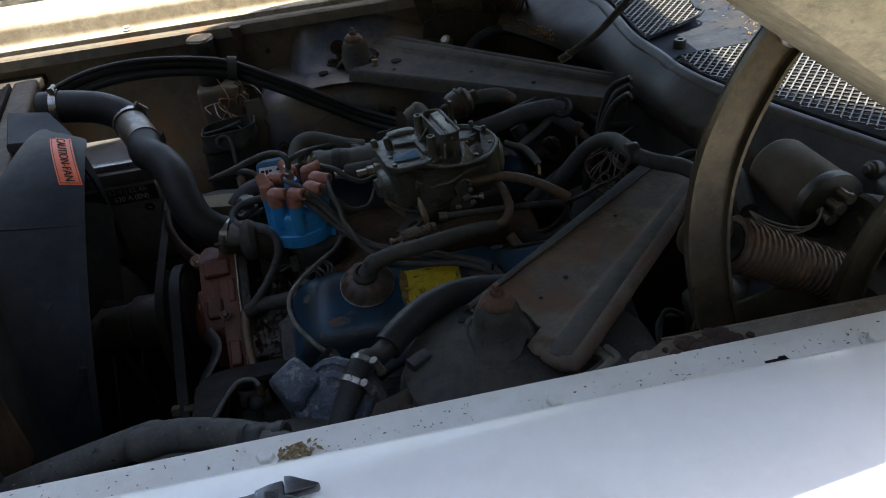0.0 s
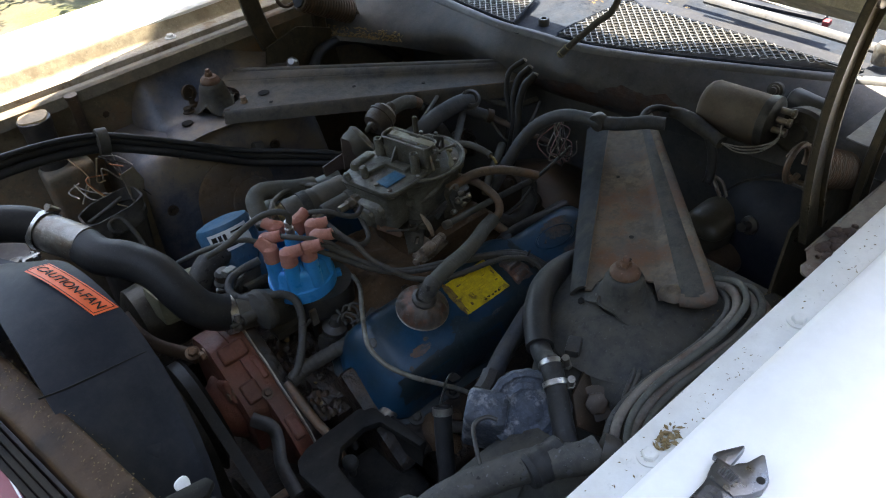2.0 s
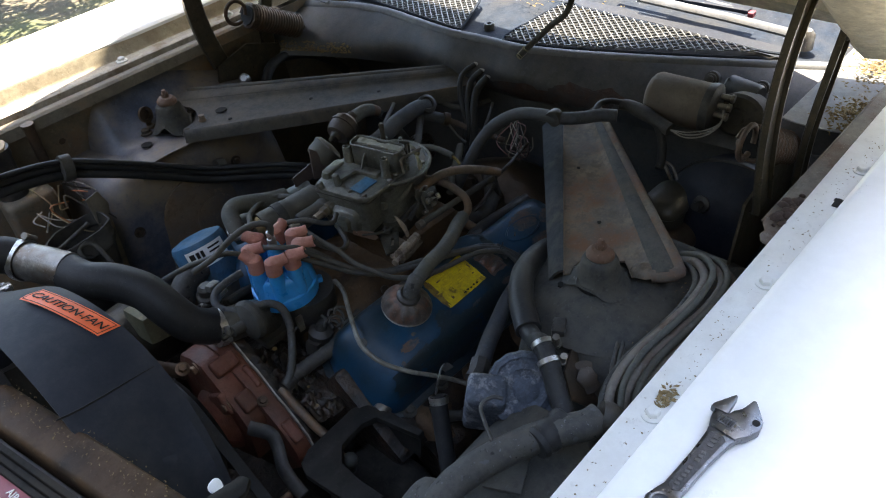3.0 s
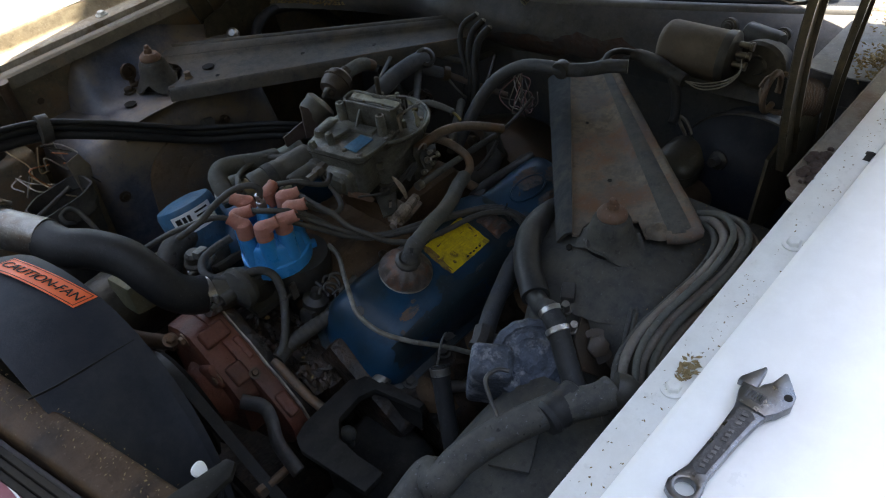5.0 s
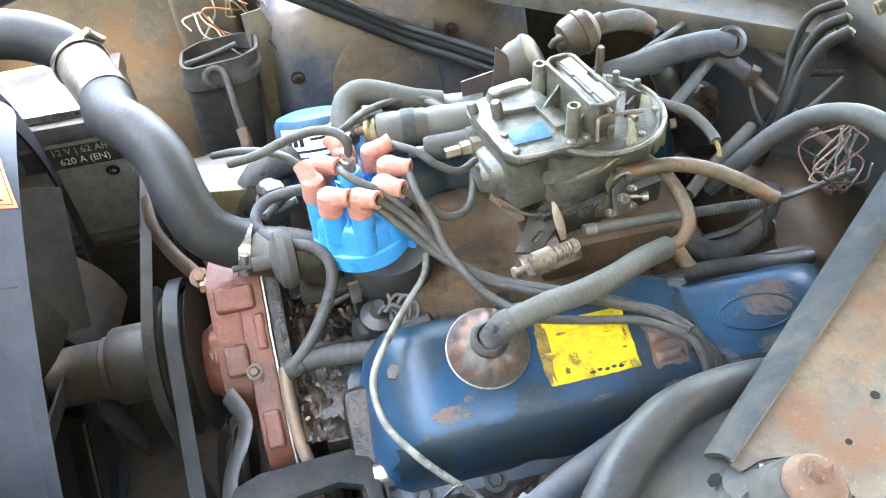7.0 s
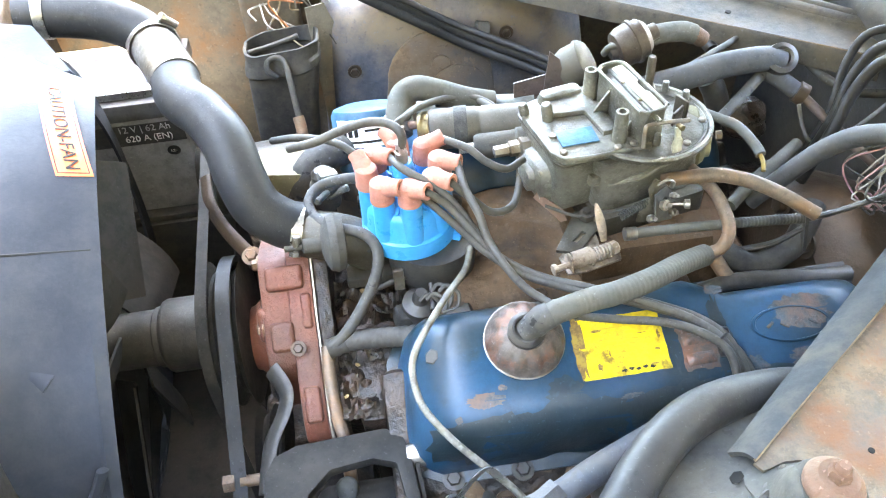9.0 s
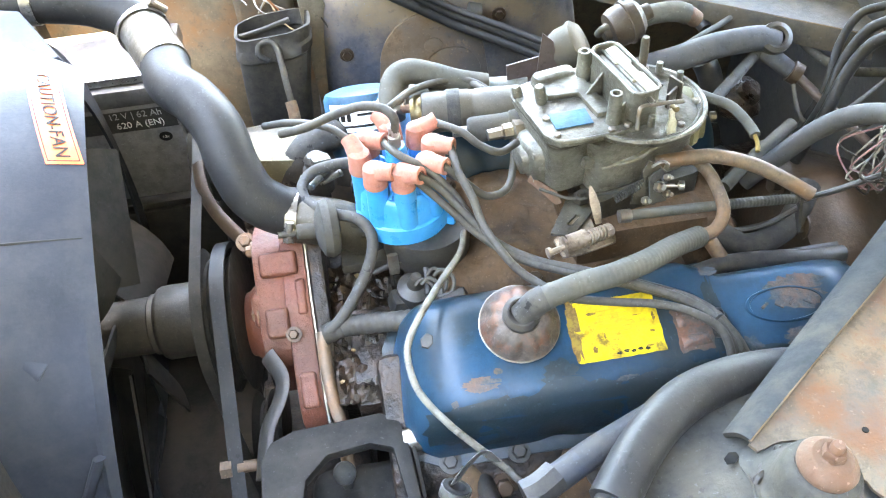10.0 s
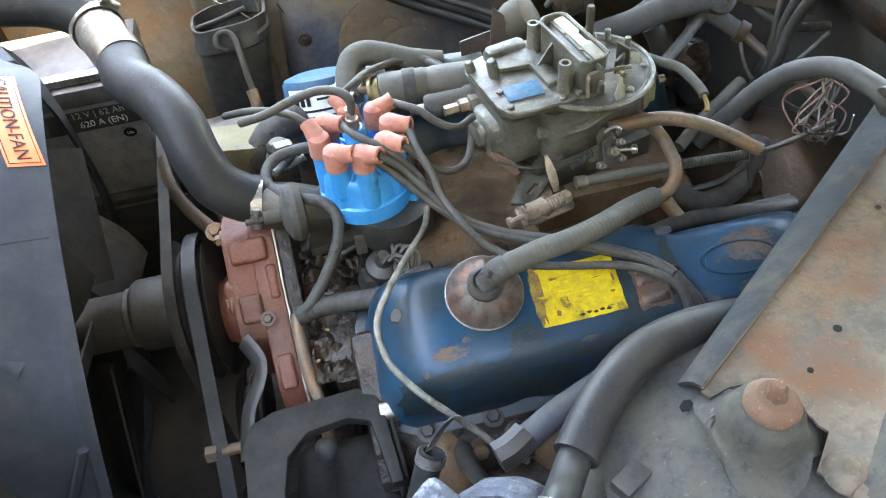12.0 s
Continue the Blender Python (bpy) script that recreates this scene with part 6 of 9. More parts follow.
for x0, x1, a0, a1 in ((-0.500, -0.4992, LA0 + .5, LA1 - .5), (-0.4758, -0.475, LA0 + .5, LA1 - .5), (-0.500, -0.475, LA0 + .5, LA0 + .68), (-0.500, -0.475, LA1 - .68, LA1 - .5)):
    part("border_line", sheet(shroud_skin(x0, x1, a0, a1, 0.0022), 2, 12, 0.0002), print_hole_black, cau)

fan = thing("radiator_fan", "dark engine fan with six blades behind the radiator", "fan", (-0.52, -0.04, 0.615))
part("hub", lathe([(0.0, -0.045), (0.034, -0.045), (0.0345, 0.012), (0.037, 0.014), (0.037, 0.020), (0.043, 0.024), (0.045, 0.028), (0.045, 0.068), (0.048, 0.070), (0.048, 0.076), (0.036, 0.078), (0.036, 0.10), (0, 0.10)], (-0.52, -0.04, 0.615), (1, 0, 0), 40), hub_brown, fan, "greasy dark brown fan hub")
for k in range(6):
    a = math.pi / 3 * k + 0.3
    bl = sheet(lambda u, v: Vector((0.05 * (v - 0.5) + 0.01 * math.sin(math.pi * v), (v - 0.5) * 0.085, 0.05 + 0.17 * u)), 6, 6, 0.003)
    part("blade", moved(bl, Matrix.Translation((-0.555, -0.04, 0.615)) @ pose(0, 0, 0, math.degrees(a), 0, 0)), fan_black, fan)


def belt_loop(circles, x, width, thick=0.008):
    """A flat-sided belt round pulleys given as (y, z, r): the convex line about them, swept to the belt's width."""
    pts = [Vector((y + r * math.cos(a), z + r * math.sin(a))) for y, z, r in circles for a in (2 * math.pi * k / 48 for k in range(48))]
    pts = sorted(pts, key=lambda p: (p.x, p.y))

    def half(seq):
        h = []
        for p in seq:
            while len(h) > 1 and (h[-1] - h[-2]).cross(p - h[-2]) <= 0:
                h.pop()
            h.append(p)
        return h[:-1]

    hull = half(pts) + half(pts[::-1])
    mid = sum(hull, Vector((0, 0))) / len(hull)
    rows = []
    for p in hull + hull[:1]:
        d = (p - mid).normalized() * thick
        rows.append([Vector((x - width / 2, p.x + d.x, p.y + d.y)), Vector((x + width / 2, p.x + d.x, p.y + d.y)), Vector((x + width / 2 - 0.002, p.x, p.y)), Vector((x - width / 2 + 0.002, p.x, p.y))])
    return loft(rows, 0.0, True)


def pulley(x, y, z, r, parent, name, grooves=1):
    prof = [(0.0, -0.016), (r * 0.55, -0.016), (r * 0.6, -0.010)]
    for g_ in range(grooves):
        o = -0.012 + 0.022 * g_
        prof += [(r + 0.004, o), (r - 0.010, o + 0.008), (r - 0.010, o + 0.012), (r + 0.004, o + 0.020)]
    prof += [(r * 0.5, 0.012 + 0.022 * (grooves - 1)), (0, 0.012 + 0.022 * (grooves - 1))]
    return part(name, lathe(prof, (x, y, z), (1, 0, 0), 48), drive_black, parent, "dirty black belt pulley")


drive = thing("belt_drive", "worn black fan belts running round dirty pulleys", "belt drive", (-0.42, -0.05, 0.30))
W, K, P_, A_ = (-0.04, 0.605, 0.086), (-0.05, 0.32, 0.08), (-0.285, 0.455, 0.062), (0.165, 0.685, 0.045)
pulley(-0.428, *W, drive, "pump_pulley", 2)
pulley(-0.428, *K, drive, "crank_pulley", 2)
pulley(-0.415, *P_, drive, "steering_pump_pulley")
pulley(-0.438, *A_, drive, "alternator_pulley")
part("belt", belt_loop((W, P_, K), -0.412, 0.016), hose_mat, drive, "dusty grooved fan belt")
part("belt", belt_loop((W, A_, K), -0.436, 0.013), drive_black, drive, "dark fan belt")
part("pulley_bolt", join(lathe([(0.0065, -0.022), (0.0065, 0.010)], (-0.389, -0.229, 0.575), (1, 0, 0), 10), lathe([(0.010, -0.040), (0.010, -0.028)], (-0.389, -0.229, 0.575), (1, 0, 0), 6)), rust_tube, drive)

alt = thing("alternator", "dark dusty alternator behind its pulley", "alternator", (-0.36, 0.17, 0.64))
part("case", lathe([(0, -0.06), (0.045, -0.06), (0.062, -0.05), (0.065, 0.0), (0.060, 0.05), (0.04, 0.06), (0, 0.06)], (-0.355, 0.17, 0.655), (1, 0, 0), 36), carb_dark, alt)

# water pump and timing cover, red oxide
pump = thing("water_pump", "rust-red cast iron water pump bolted to the engine front", "water pump", (-0.34, -0.09, 0.45))
poly = [(0.045, 0.665), (0.020, 0.706), (-0.015, 0.720), (-0.047, 0.722), (-0.070, 0.706), (-0.080, 0.698), (-0.098, 0.690), (-0.118, 0.672), (-0.130, 0.660), (-0.150, 0.649), (-0.172, 0.630), (-0.190, 0.612), (-0.200, 0.590), (-0.195, 0.560), (-0.165, 0.530), (-0.12, 0.49), (-0.05, 0.46), (0.05, 0.50), (0.06, 0.58)]
UPRIGHT = Matrix(((0, 0, 1, 0), (1, 0, 0, 0), (0, 1, 0, 0), (0, 0, 0, 1)))


def casting(pts, thick, x, bevel):
    return moved(plate([(y + 0.09, z - 0.60) for y, z in pts], thick, bevel=bevel), Matrix.Translation((x, -0.09, 0.60)) @ UPRIGHT)


def on_slope(s, x, lift=0.0):
    # a place on the casting's sloping near face: s from its top, across by x
    return Vector((x, -0.050 - 0.145 * s - 0.61 * lift, 0.720 - 0.113 * s + 0.79 * lift))


upper = [(0.045, 0.655), (0.020, 0.702), (-0.015, 0.716), (-0.047, 0.718), (-0.075, 0.697), (-0.120, 0.662), (-0.136, 0.640), (-0.13, 0.56), (-0.05, 0.52), (0.04, 0.54)]
part("casting", join(casting(poly, 0.028, -0.309, 0.006), casting(upper, 0.036, -0.333, 0.007)), pump_mat, pump)
for s0, s1, x0, x1, high in ((0.02, 0.17, -0.360, -0.318, 0.004), (0.36, 0.54, -0.360, -0.334, 0.0035), (0.20, 0.42, -0.324, -0.312, 0.0025), (0.76, 0.98, -0.332, -0.313, 0.004)):
    q = on_slope((s0 + s1) / 2, (x0 + x1) / 2, high * 0.3)
    part("cast_pad", box((x1 - x0, (s1 - s0) * 0.184, high * 2 + 0.008), q, (37.9, 0, 0), 0.0058, 4), pump_mat, pump)
part("pad_bolt", hexbolt(on_slope(0.53, -0.331, 0.008), (0, -0.6, 0.8), 0.0055, 0.006), oily_brown, pump)
part("nose", join(lathe([(0.060, 0), (0.054, 0.014), (0.040, 0.03), (0.034, 0.05), (0.0, 0.05)], (-0.360, -0.05, 0.60), (-1, 0, 0), 32), box((0.020, 0.060, 0.040), (-0.366, -0.075, 0.655), (-38, 0, 0), 0.009, 4)), pump_mat, pump)
part("gasket", moved(plate([((y + 0.09) * 1.022, (z - 0.60) * 1.03) for y, z in poly], 0.002), Matrix.Translation((-0.3065, -0.09, 0.60)) @ Matrix(((0, 0, 1, 0), (1, 0, 0, 0), (0, 1, 0, 0), (0, 0, 0, 1)))), gasket_mat, pump, "pale edge of the gasket")
part("rear_plate", moved(plate([((y + 0.09) * 0.99, (z - 0.60) * 0.98) for y, z in poly], 0.016, bevel=0.003), Matrix.Translation((-0.290, -0.09, 0.60)) @ Matrix(((0, 0, 1, 0), (1, 0, 0, 0), (0, 1, 0, 0), (0, 0, 0, 1)))), grimy, pump)
for y, z in ((-0.03, 0.703), (-0.095, 0.665), (0.03, 0.65)):
    part("bolt", hexbolt((-0.369, y, z), (-1, 0, 0), 0.007, 0.007), rust_tube, pump)
part("tensioner_arm", tube([(-0.366, -0.134, 0.640), (-0.351, -0.164, 0.635), (-0.356, -0.186, 0.625), (-0.371, -0.216, 0.615), (-0.378, -0.263, 0.600)], 0.011, 10, 6, flat=0.35), black_steel, pump, "bent black adjuster strap")

strut = thing("alternator_brace", "bent brown steel alternator brace", "brace", (-0.37, 0.05, 0.68))
part("strap", tube([(-0.431, 0.099, 0.740), (-0.427, 0.068, 0.720), (-0.411, 0.040, 0.700), (-0.386, 0.006, 0.690), (-0.379, -0.010, 0.690)], 0.012, 10, 6, flat=0.4), oily_brown, strut)
part("bolt", hexbolt((-0.380, -0.005, 0.695), (0, -0.5, 1), 0.0075, 0.007), rust_tube, strut)

# radiator and its support
rad = thing("radiator", "old radiator with a brown painted top tank", "radiator", (-0.63, -0.05, 0.30))
RY = pose(-0.600, 0.0, 0, 0, 0, 9.3) @ pose(0.600, 0.0, 0)
part("top_tank", moved(box((0.046, 0.86, 0.045), (-0.626, 0.0, 0.884), bevel=0.010, seg=3), RY), tank_brown, rad, "brown oily top tank")
part("core", moved(box((0.05, 0.84, 0.50), (-0.628, 0.0, 0.61), bevel=0.004), RY), bakelite, rad)
part("seal_strip", moved(join(*[box((0.007, 0.90, 0.03 - 0.003 * k), (-0.662 - 0.008 * k, 0.0, 0.885 - 0.002 * k), bevel=0.002) for k in range(3)]), RY), fan_black, rad, "ribbed black rubber seal")
part("end_tank", join(box((0.085, 0.115, 0.16), (-0.555, -0.487, 0.815), bevel=0.018, seg=3)), tank_brown, rad, "stained brown tank beneath the filler")
neck = Vector((-0.548, -0.487, 0.893))
cap_r = part("filler_cap", join(lathe([(0.022, 0.0), (0.030, 0.002), (0.036, 0.010), (0.036, 0.015), (0.033, 0.019), (0.026, 0.020), (0.024, 0.017), (0, 0.018)], neck, (0, 0, 1), 40, lambda a, h: 1 + 0.20 * max(0, math.cos(2 * a + 1.9)) ** 14)), cap_steel, rad, "corroded steel filler cap, its paint flaking")
part("flaked_paint", lathe([(0.0255, 0.0184), (0.0235, 0.0194), (0, 0.0194)], neck, (0, 0, 1), 30, lambda a, h: 1 + 0.12 * math.sin(5 * a)), cap_flake, cap_r)
strap_line = [(-0.14, -0.030), (-0.10, -0.034), (-0.070, -0.030), (-0.045, -0.020), (-0.010, -0.014), (0.040, -0.013), (0.070, -0.010), (0.082, 0.000), (0.078, 0.010), (0.030, 0.014), (-0.010, 0.015), (-0.035, 0.019), (-0.055, 0.027), (-0.085, 0.030), (-0.14, 0.020)]
part("hold_strap", plate(strap_line, 0.009, (-0.575, -0.432, 0.938), (0, 6, 0), 0.0035, [rounded(-0.094, -0.013, -0.054, 0.010, 0.006)]), bracket_black, rad, "black steel hold-down strap with an oval hole")
support = part("radiator_support", join(box((0.10, 1.30, 0.02), (-0.755, -0.05, 0.86), bevel=0.004), box((0.02, 1.36, 0.63), (-0.73, -0.05, 0.55), bevel=0.004)), bay_black, car, "black radiator support panel")
part("overflow_hose", tube([(-0.518, -0.490, 0.870), (-0.504, -0.520, 0.860), (-0.497, -0.541, 0.840), (-0.493, -0.552, 0.820)], 0.009, 10, 6), hose_mat, rad)
l1, l2 = Vector((-0.643, -0.153, 0.885)), Vector((-0.640, -0.241, 0.885))
along = (l2 - l1).normalized()
inward = Vector((along.y, -along.x, 0))
inward = inward if inward.x < 0 else -inward
lc = l1 + along * 0.05 + inward * 0.035
lturn = math.degrees(math.atan2(along.y, along.x))
aclab = part("maker_label", plate([(-0.10, -0.035), (0.10, -0.035), (0.10, 0.035), (-0.10, 0.035)], 0.012, lc, (0, 0, lturn)), maroon, car, "maroon air conditioning label with white letters")
part("label_edge", box((0.2, 0.002, 0.0006), lc - inward * 0.033 + Vector((0, 0, 0.0006)), (0, 0, lturn), 0), print_white, aclab)
for txt, dx, sz in (("AIR", -0.020, 0.012), ("CONDITIONER", -0.006, 0.012)):
    part("lettering", moved(text_mesh(txt, sz), Matrix.Translation(lc + inward * dx + along * 0.012 + Vector((0, 0, 0.0007))) @ pose(0, 0, 0, 0, 0, lturn)), print_white, aclab, smooth=False)
part("headlamp_panel", box((0.16, 0.26, 0.12), (-0.80, -0.58, 0.80), (0, 0, 12), 0.02, 3), bay_blue, car, "blue-grey front panel corner")

# upper radiator hose with its joiner
uh = thing("upper_radiator_hose", "black upper radiator hose in two lengths with a steel joiner", "radiator hose", (-0.43, 0.1, 0.72))
j0, j1 = Vector((-0.466, 0.200, 0.872)), Vector((-0.435, 0.128, 0.866))
part("front_length", tube([(-0.612, 0.232, 0.912), (-0.575, 0.230, 0.910), (-0.52, 0.226, 0.90), (-0.482, 0.214, 0.885), j0], 0.028, 24, 8), hose_mat, uh)
part("joiner", tube([j0.lerp(j1, -0.1), j0.lerp(j1, 0.5), j1.lerp(j0, -0.1)], 0.0285, 28, 6), worn_steel, uh, "dull steel joiner tube")
part("rear_length", tube([j1, *[(-0.425, 0.090, 0.860), (-0.399, 0.061, 0.853), (-0.376, 0.024, 0.838), (-0.365, -0.009, 0.812), (-0.352, -0.027, 0.785), (-0.329, -0.031, 0.762), (-0.310, -0.028, 0.750)]], 0.0275, 24, 8), hose_mat, uh)
clamp_band((-0.585, 0.231, 0.911), (1, 0, -0.1), 0.029, uh)
clamp_band(j0.lerp(j1, 0.05), j1 - j0, 0.030, uh, screw=(0.6, 0.3, 0.6))
clamp_band((-0.316, -0.033, 0.7505), (1, -0.1, -0.25), 0.0285, uh, screw=(0, -1, 0.3))
stat = thing("thermostat_housing", "dirty cast thermostat housing at the engine front", "housing", (-0.28, -0.04, 0.70))
part("neck", tube([(-0.308, -0.036, 0.748), (-0.27, -0.045, 0.742), (-0.245, -0.04, 0.72), (-0.235, -0.03, 0.69)], 0.027, 20, 6), carb_dark, stat)
part("flange", box((0.07, 0.09, 0.014), (-0.235, -0.03, 0.695), bevel=0.004), carb_dark, stat)

# battery
bat = thing("battery", "black and grey car battery in the front corner of the bay", "battery", (-0.60, 0.36, 0.56))
part("case", box((0.235, 0.17, 0.165), (-0.602, 0.365, 0.635), bevel=0.006), battery_pale, bat)
part("lid", box((0.24, 0.175, 0.028), (-0.602, 0.365, 0.731), bevel=0.005), battery_mat, bat, "black lid")
BF = 0.2795
bl = part("label_band", box((0.15, 0.0012, 0.034), (-0.562, BF, 0.694), bevel=0), bakelite, bat, "black printed band")
part("lettering", moved(text_mesh("12 V | 62 Ah", 0.0145), pose(-0.541, BF - 0.0008, 0.7035, 90, 0, 0)), print_grey, bl, smooth=False)
part("lettering", moved(text_mesh("620 A (EN)", 0.0145), pose(-0.538, BF - 0.0008, 0.6875, 90, 0, 0)), print_white, bl, smooth=False)
part("lettering", moved(text_mesh("1.2x", 0.0055), pose(-0.510, BF - 0.0034, 0.662, 90, 0, 0)), print_white, part("round_mark", lathe([(0.008, 0), (0.008, 0.0006), (0, 0.0006)], (-0.510, BF - 0.002, 0.662), (0, -1, 0), 24, lambda a, h: 1 + 0.18 * math.cos(a) ** 2), print_hole_black, bat), smooth=False)
for x in (-0.69, -0.515):
    t_ = part("terminal", lathe([(0.011, 0), (0.009, 0.018), (0, 0.019)], (x, 0.34, 0.745), (0, 0, 1), 16), worn_steel, bat)
    part("terminal_clamp", join(lathe([(0.011, 0.003), (0.017, 0.003), (0.017, 0.014), (0.011, 0.014), (0.011, 0.003)], (x, 0.34, 0.745), (0, 0, 1), 20), box((0.03, 0.012, 0.011), (x + 0.025, 0.34, 0.754), bevel=0.002), lathe([(0.006, -0.012), (0.006, 0.012)], (x + 0.03, 0.34, 0.754), (0, 1, 0), 6)), bright_steel, t_)
part("hold_down", join(box((0.26, 0.02, 0.012), (-0.60, 0.30, 0.752), bevel=0.003), box((0.012, 0.02, 0.19), (-0.478, 0.30, 0.665), bevel=0.003)), bright_steel, bat, "bright worn steel hold-down bar")
part("tray", box((0.27, 0.20, 0.012), (-0.60, 0.365, 0.546), bevel=0.003), bay_black, bat)
# Black panel added to darken the sunlit gap below the battery.
part("battery_shelf", box((0.30, 0.012, 0.30), (-0.59, 0.268, 0.388), bevel=0.003), bay_black, car, "added black panel hiding the bright gap under the battery")
SC = [Vector(p) for p in [(-0.660, 0.207, 0.925), (-0.582, 0.178, 0.925), (-0.520, 0.078, 0.915), (-0.558, 0.073, 0.915), (-0.625, 0.075, 0.920)]]
part("shroud_corner", loft([[p + Vector((-0.01, 0.0, -0.10)) for p in SC], [p + Vector((0, 0, -0.004)) for p in SC], [p.lerp(sum(SC, Vector()) / 5, 0.06) for p in SC]]), shroud_mat, shroud)

# ---- hoses, leads and pipes over the engine ----
def hose(name, pts, r, material, label, category="hose", group="", sides=14, **k):
    return solo(name, tube(pts, r, sides, 8, **k), material, label, category, group)


LEADS = "ignition leads"
ll = "dusty grey ignition lead from the blue distributor cap"


def lead(pts, r=0.0042, label=ll):
    return hose("ignition_lead", pts, r, lead_mat, label, "ignition lead", LEADS, 10)


lead([(DX, DY, 0.850), *[(-0.190, -0.045, 0.870), (-0.200, -0.033, 0.876), (-0.222, -0.022, 0.874), (-0.251, -0.018, 0.865), (-0.279, -0.018, 0.855), (-0.309, -0.003, 0.840)]], 0.0048, "dusty grey coil lead arching from the cap's centre")
lead([BOOT_END[5], *[(-0.254, -0.014, 0.845), (-0.278, 0.015, 0.835), (-0.306, 0.044, 0.820), (-0.336, 0.072, 0.800)]], 0.0042)
lead([BOOT_END[4], *[(-0.191, -0.062, 0.838), (-0.162, -0.080, 0.825), (-0.139, -0.095, 0.800), (-0.123, -0.119, 0.780), (-0.099, -0.142, 0.765), (-0.055, -0.169, 0.757), (-0.002, -0.197, 0.757), (0.040, -0.222, 0.757), (0.067, -0.244, 0.757), (0.086, -0.266, 0.748), (0.098, -0.292, 0.722), (0.104, -0.306, 0.675)]])
lead([BOOT_END[6], *[(-0.177, -0.084, 0.818), (-0.150, -0.105, 0.797), (-0.121, -0.131, 0.775), (-0.087, -0.158, 0.762), (-0.039, -0.185, 0.758), (0.010, -0.212, 0.759), (0.050, -0.235, 0.757), (0.078, -0.258, 0.752), (0.100, -0.284, 0.730), (0.114, -0.302, 0.680)]])
lead([BOOT_END[7], *[(-0.153, -0.093, 0.810), (-0.130, -0.118, 0.790), (-0.109, -0.137, 0.772), (-0.074, -0.162, 0.762), (-0.023, -0.189, 0.761), (0.024, -0.220, 0.762), (0.058, -0.242, 0.758), (0.080, -0.266, 0.750), (0.092, -0.292, 0.724), (0.095, -0.308, 0.675)]])
lead([BOOT_END[1], *[(-0.133, -0.084, 0.822), (-0.124, -0.112, 0.810), (-0.119, -0.134, 0.795), (-0.108, -0.162, 0.785), (-0.093, -0.182, 0.772), (-0.077, -0.196, 0.765), (-0.054, -0.221, 0.766), (-0.014, -0.234, 0.765), (0.026, -0.245, 0.765), (0.057, -0.258, 0.760), (0.080, -0.276, 0.748), (0.086, -0.297, 0.722), (0.086, -0.310, 0.675)]])
lead([BOOT_END[0], *[(-0.125, -0.084, 0.805), (-0.106, -0.090, 0.790), (-0.082, -0.075, 0.782), (-0.068, -0.044, 0.786), (-0.061, -0.008, 0.800), (-0.065, 0.033, 0.810), (-0.082, 0.067, 0.815), (-0.102, 0.094, 0.810), (-0.139, 0.105, 0.800)]])
lead([BOOT_END[2], *[(-0.122, -0.035, 0.835), (-0.105, -0.049, 0.825), (-0.084, -0.053, 0.815), (-0.062, -0.035, 0.810)]], 0.0042, "dark ignition lead running back under the coil")
lead([BOOT_END[3], *[(-0.183, 0.027, 0.840), (-0.163, 0.059, 0.830), (-0.127, 0.084, 0.820), (-0.091, 0.083, 0.815), (-0.069, 0.056, 0.810), (-0.059, 0.029, 0.800)]])
tie = thing("cable_tie", "black plastic cable tie round the ignition leads", "cable tie", (0.082, -0.262, 0.745))
part("band", moved(lathe([(0.013, -0.002), (0.0145, -0.002), (0.0145, 0.002), (0.013, 0.002), (0.013, -0.002)], (0, 0, 0), (0, 0, 1), 20), Matrix.Translation((0.083, -0.261, 0.743)) @ pose(0, 0, 0, 30, 60, 0)), bakelite, tie)
part("tail", box((0.003, 0.001, 0.022), (0.075, -0.269, 0.762), (20, 0, 0), 0), bakelite, tie)

br_hose = thing("breather_hose", "dusty tan ribbed breather hose from the oil cap", "breather hose", oc)
part("end_cuff", tube([oc + up * 0.026, oc + up * 0.033 + Vector((0.006, 0.002, 0)), *[(-0.087, -0.234, 0.782), (-0.079, -0.233, 0.785)]], 0.0128, 18, 6), hose_grey, br_hose)
part("ribbed_run", tube([oc + up * 0.028, oc + up * 0.034 + Vector((0.007, 0.002, 0)), *[(-0.078, -0.234, 0.786), (-0.061, -0.231, 0.789), (-0.041, -0.226, 0.789), (-0.013, -0.222, 0.789), (0.025, -0.208, 0.785), (0.063, -0.184, 0.773), (0.099, -0.164, 0.760)]], 0.0112, 18, 8, ridges=0.0003, pitch=0.005), hose_tan, br_hose)
solo("breather_pipe", tube([(0.096, -0.164, 0.760), (0.116, -0.162, 0.765), (0.129, -0.146, 0.775), (0.130, -0.117, 0.785), (0.125, -0.090, 0.790), (0.115, -0.058, 0.790)], 0.0068, 12, 8), rust_tube, "brown steel breather pipe bending up to the carburettor", "pipe")

solo("heater_pipe", tube([(0.079, -0.079, 0.792), (0.102, -0.088, 0.800), (0.131, -0.096, 0.805), (0.164, -0.108, 0.800), (0.193, -0.124, 0.790), (0.224, -0.144, 0.775)], 0.0077, 14, 8), rust_tube, "rust-brown steel pipe behind the carburettor", "pipe")
cab = thing("throttle_cable", "grey throttle rod and cable reaching back to the cowl", "throttle cable", (0.12, -0.135, 0.77))
part("rod", tube([(0.026, -0.136, 0.777), (0.075, -0.135, 0.774), (0.135, -0.1345, 0.770)], 0.0053, 12, 4), hose_tan, cab)
part("joint", lathe([(0, -0.0062), (0.0070, -0.006), (0.0070, 0.006), (0, 0.0062)], (0.028, -0.136, 0.777), (1, 0, -0.05), 14), worn_steel, cab)
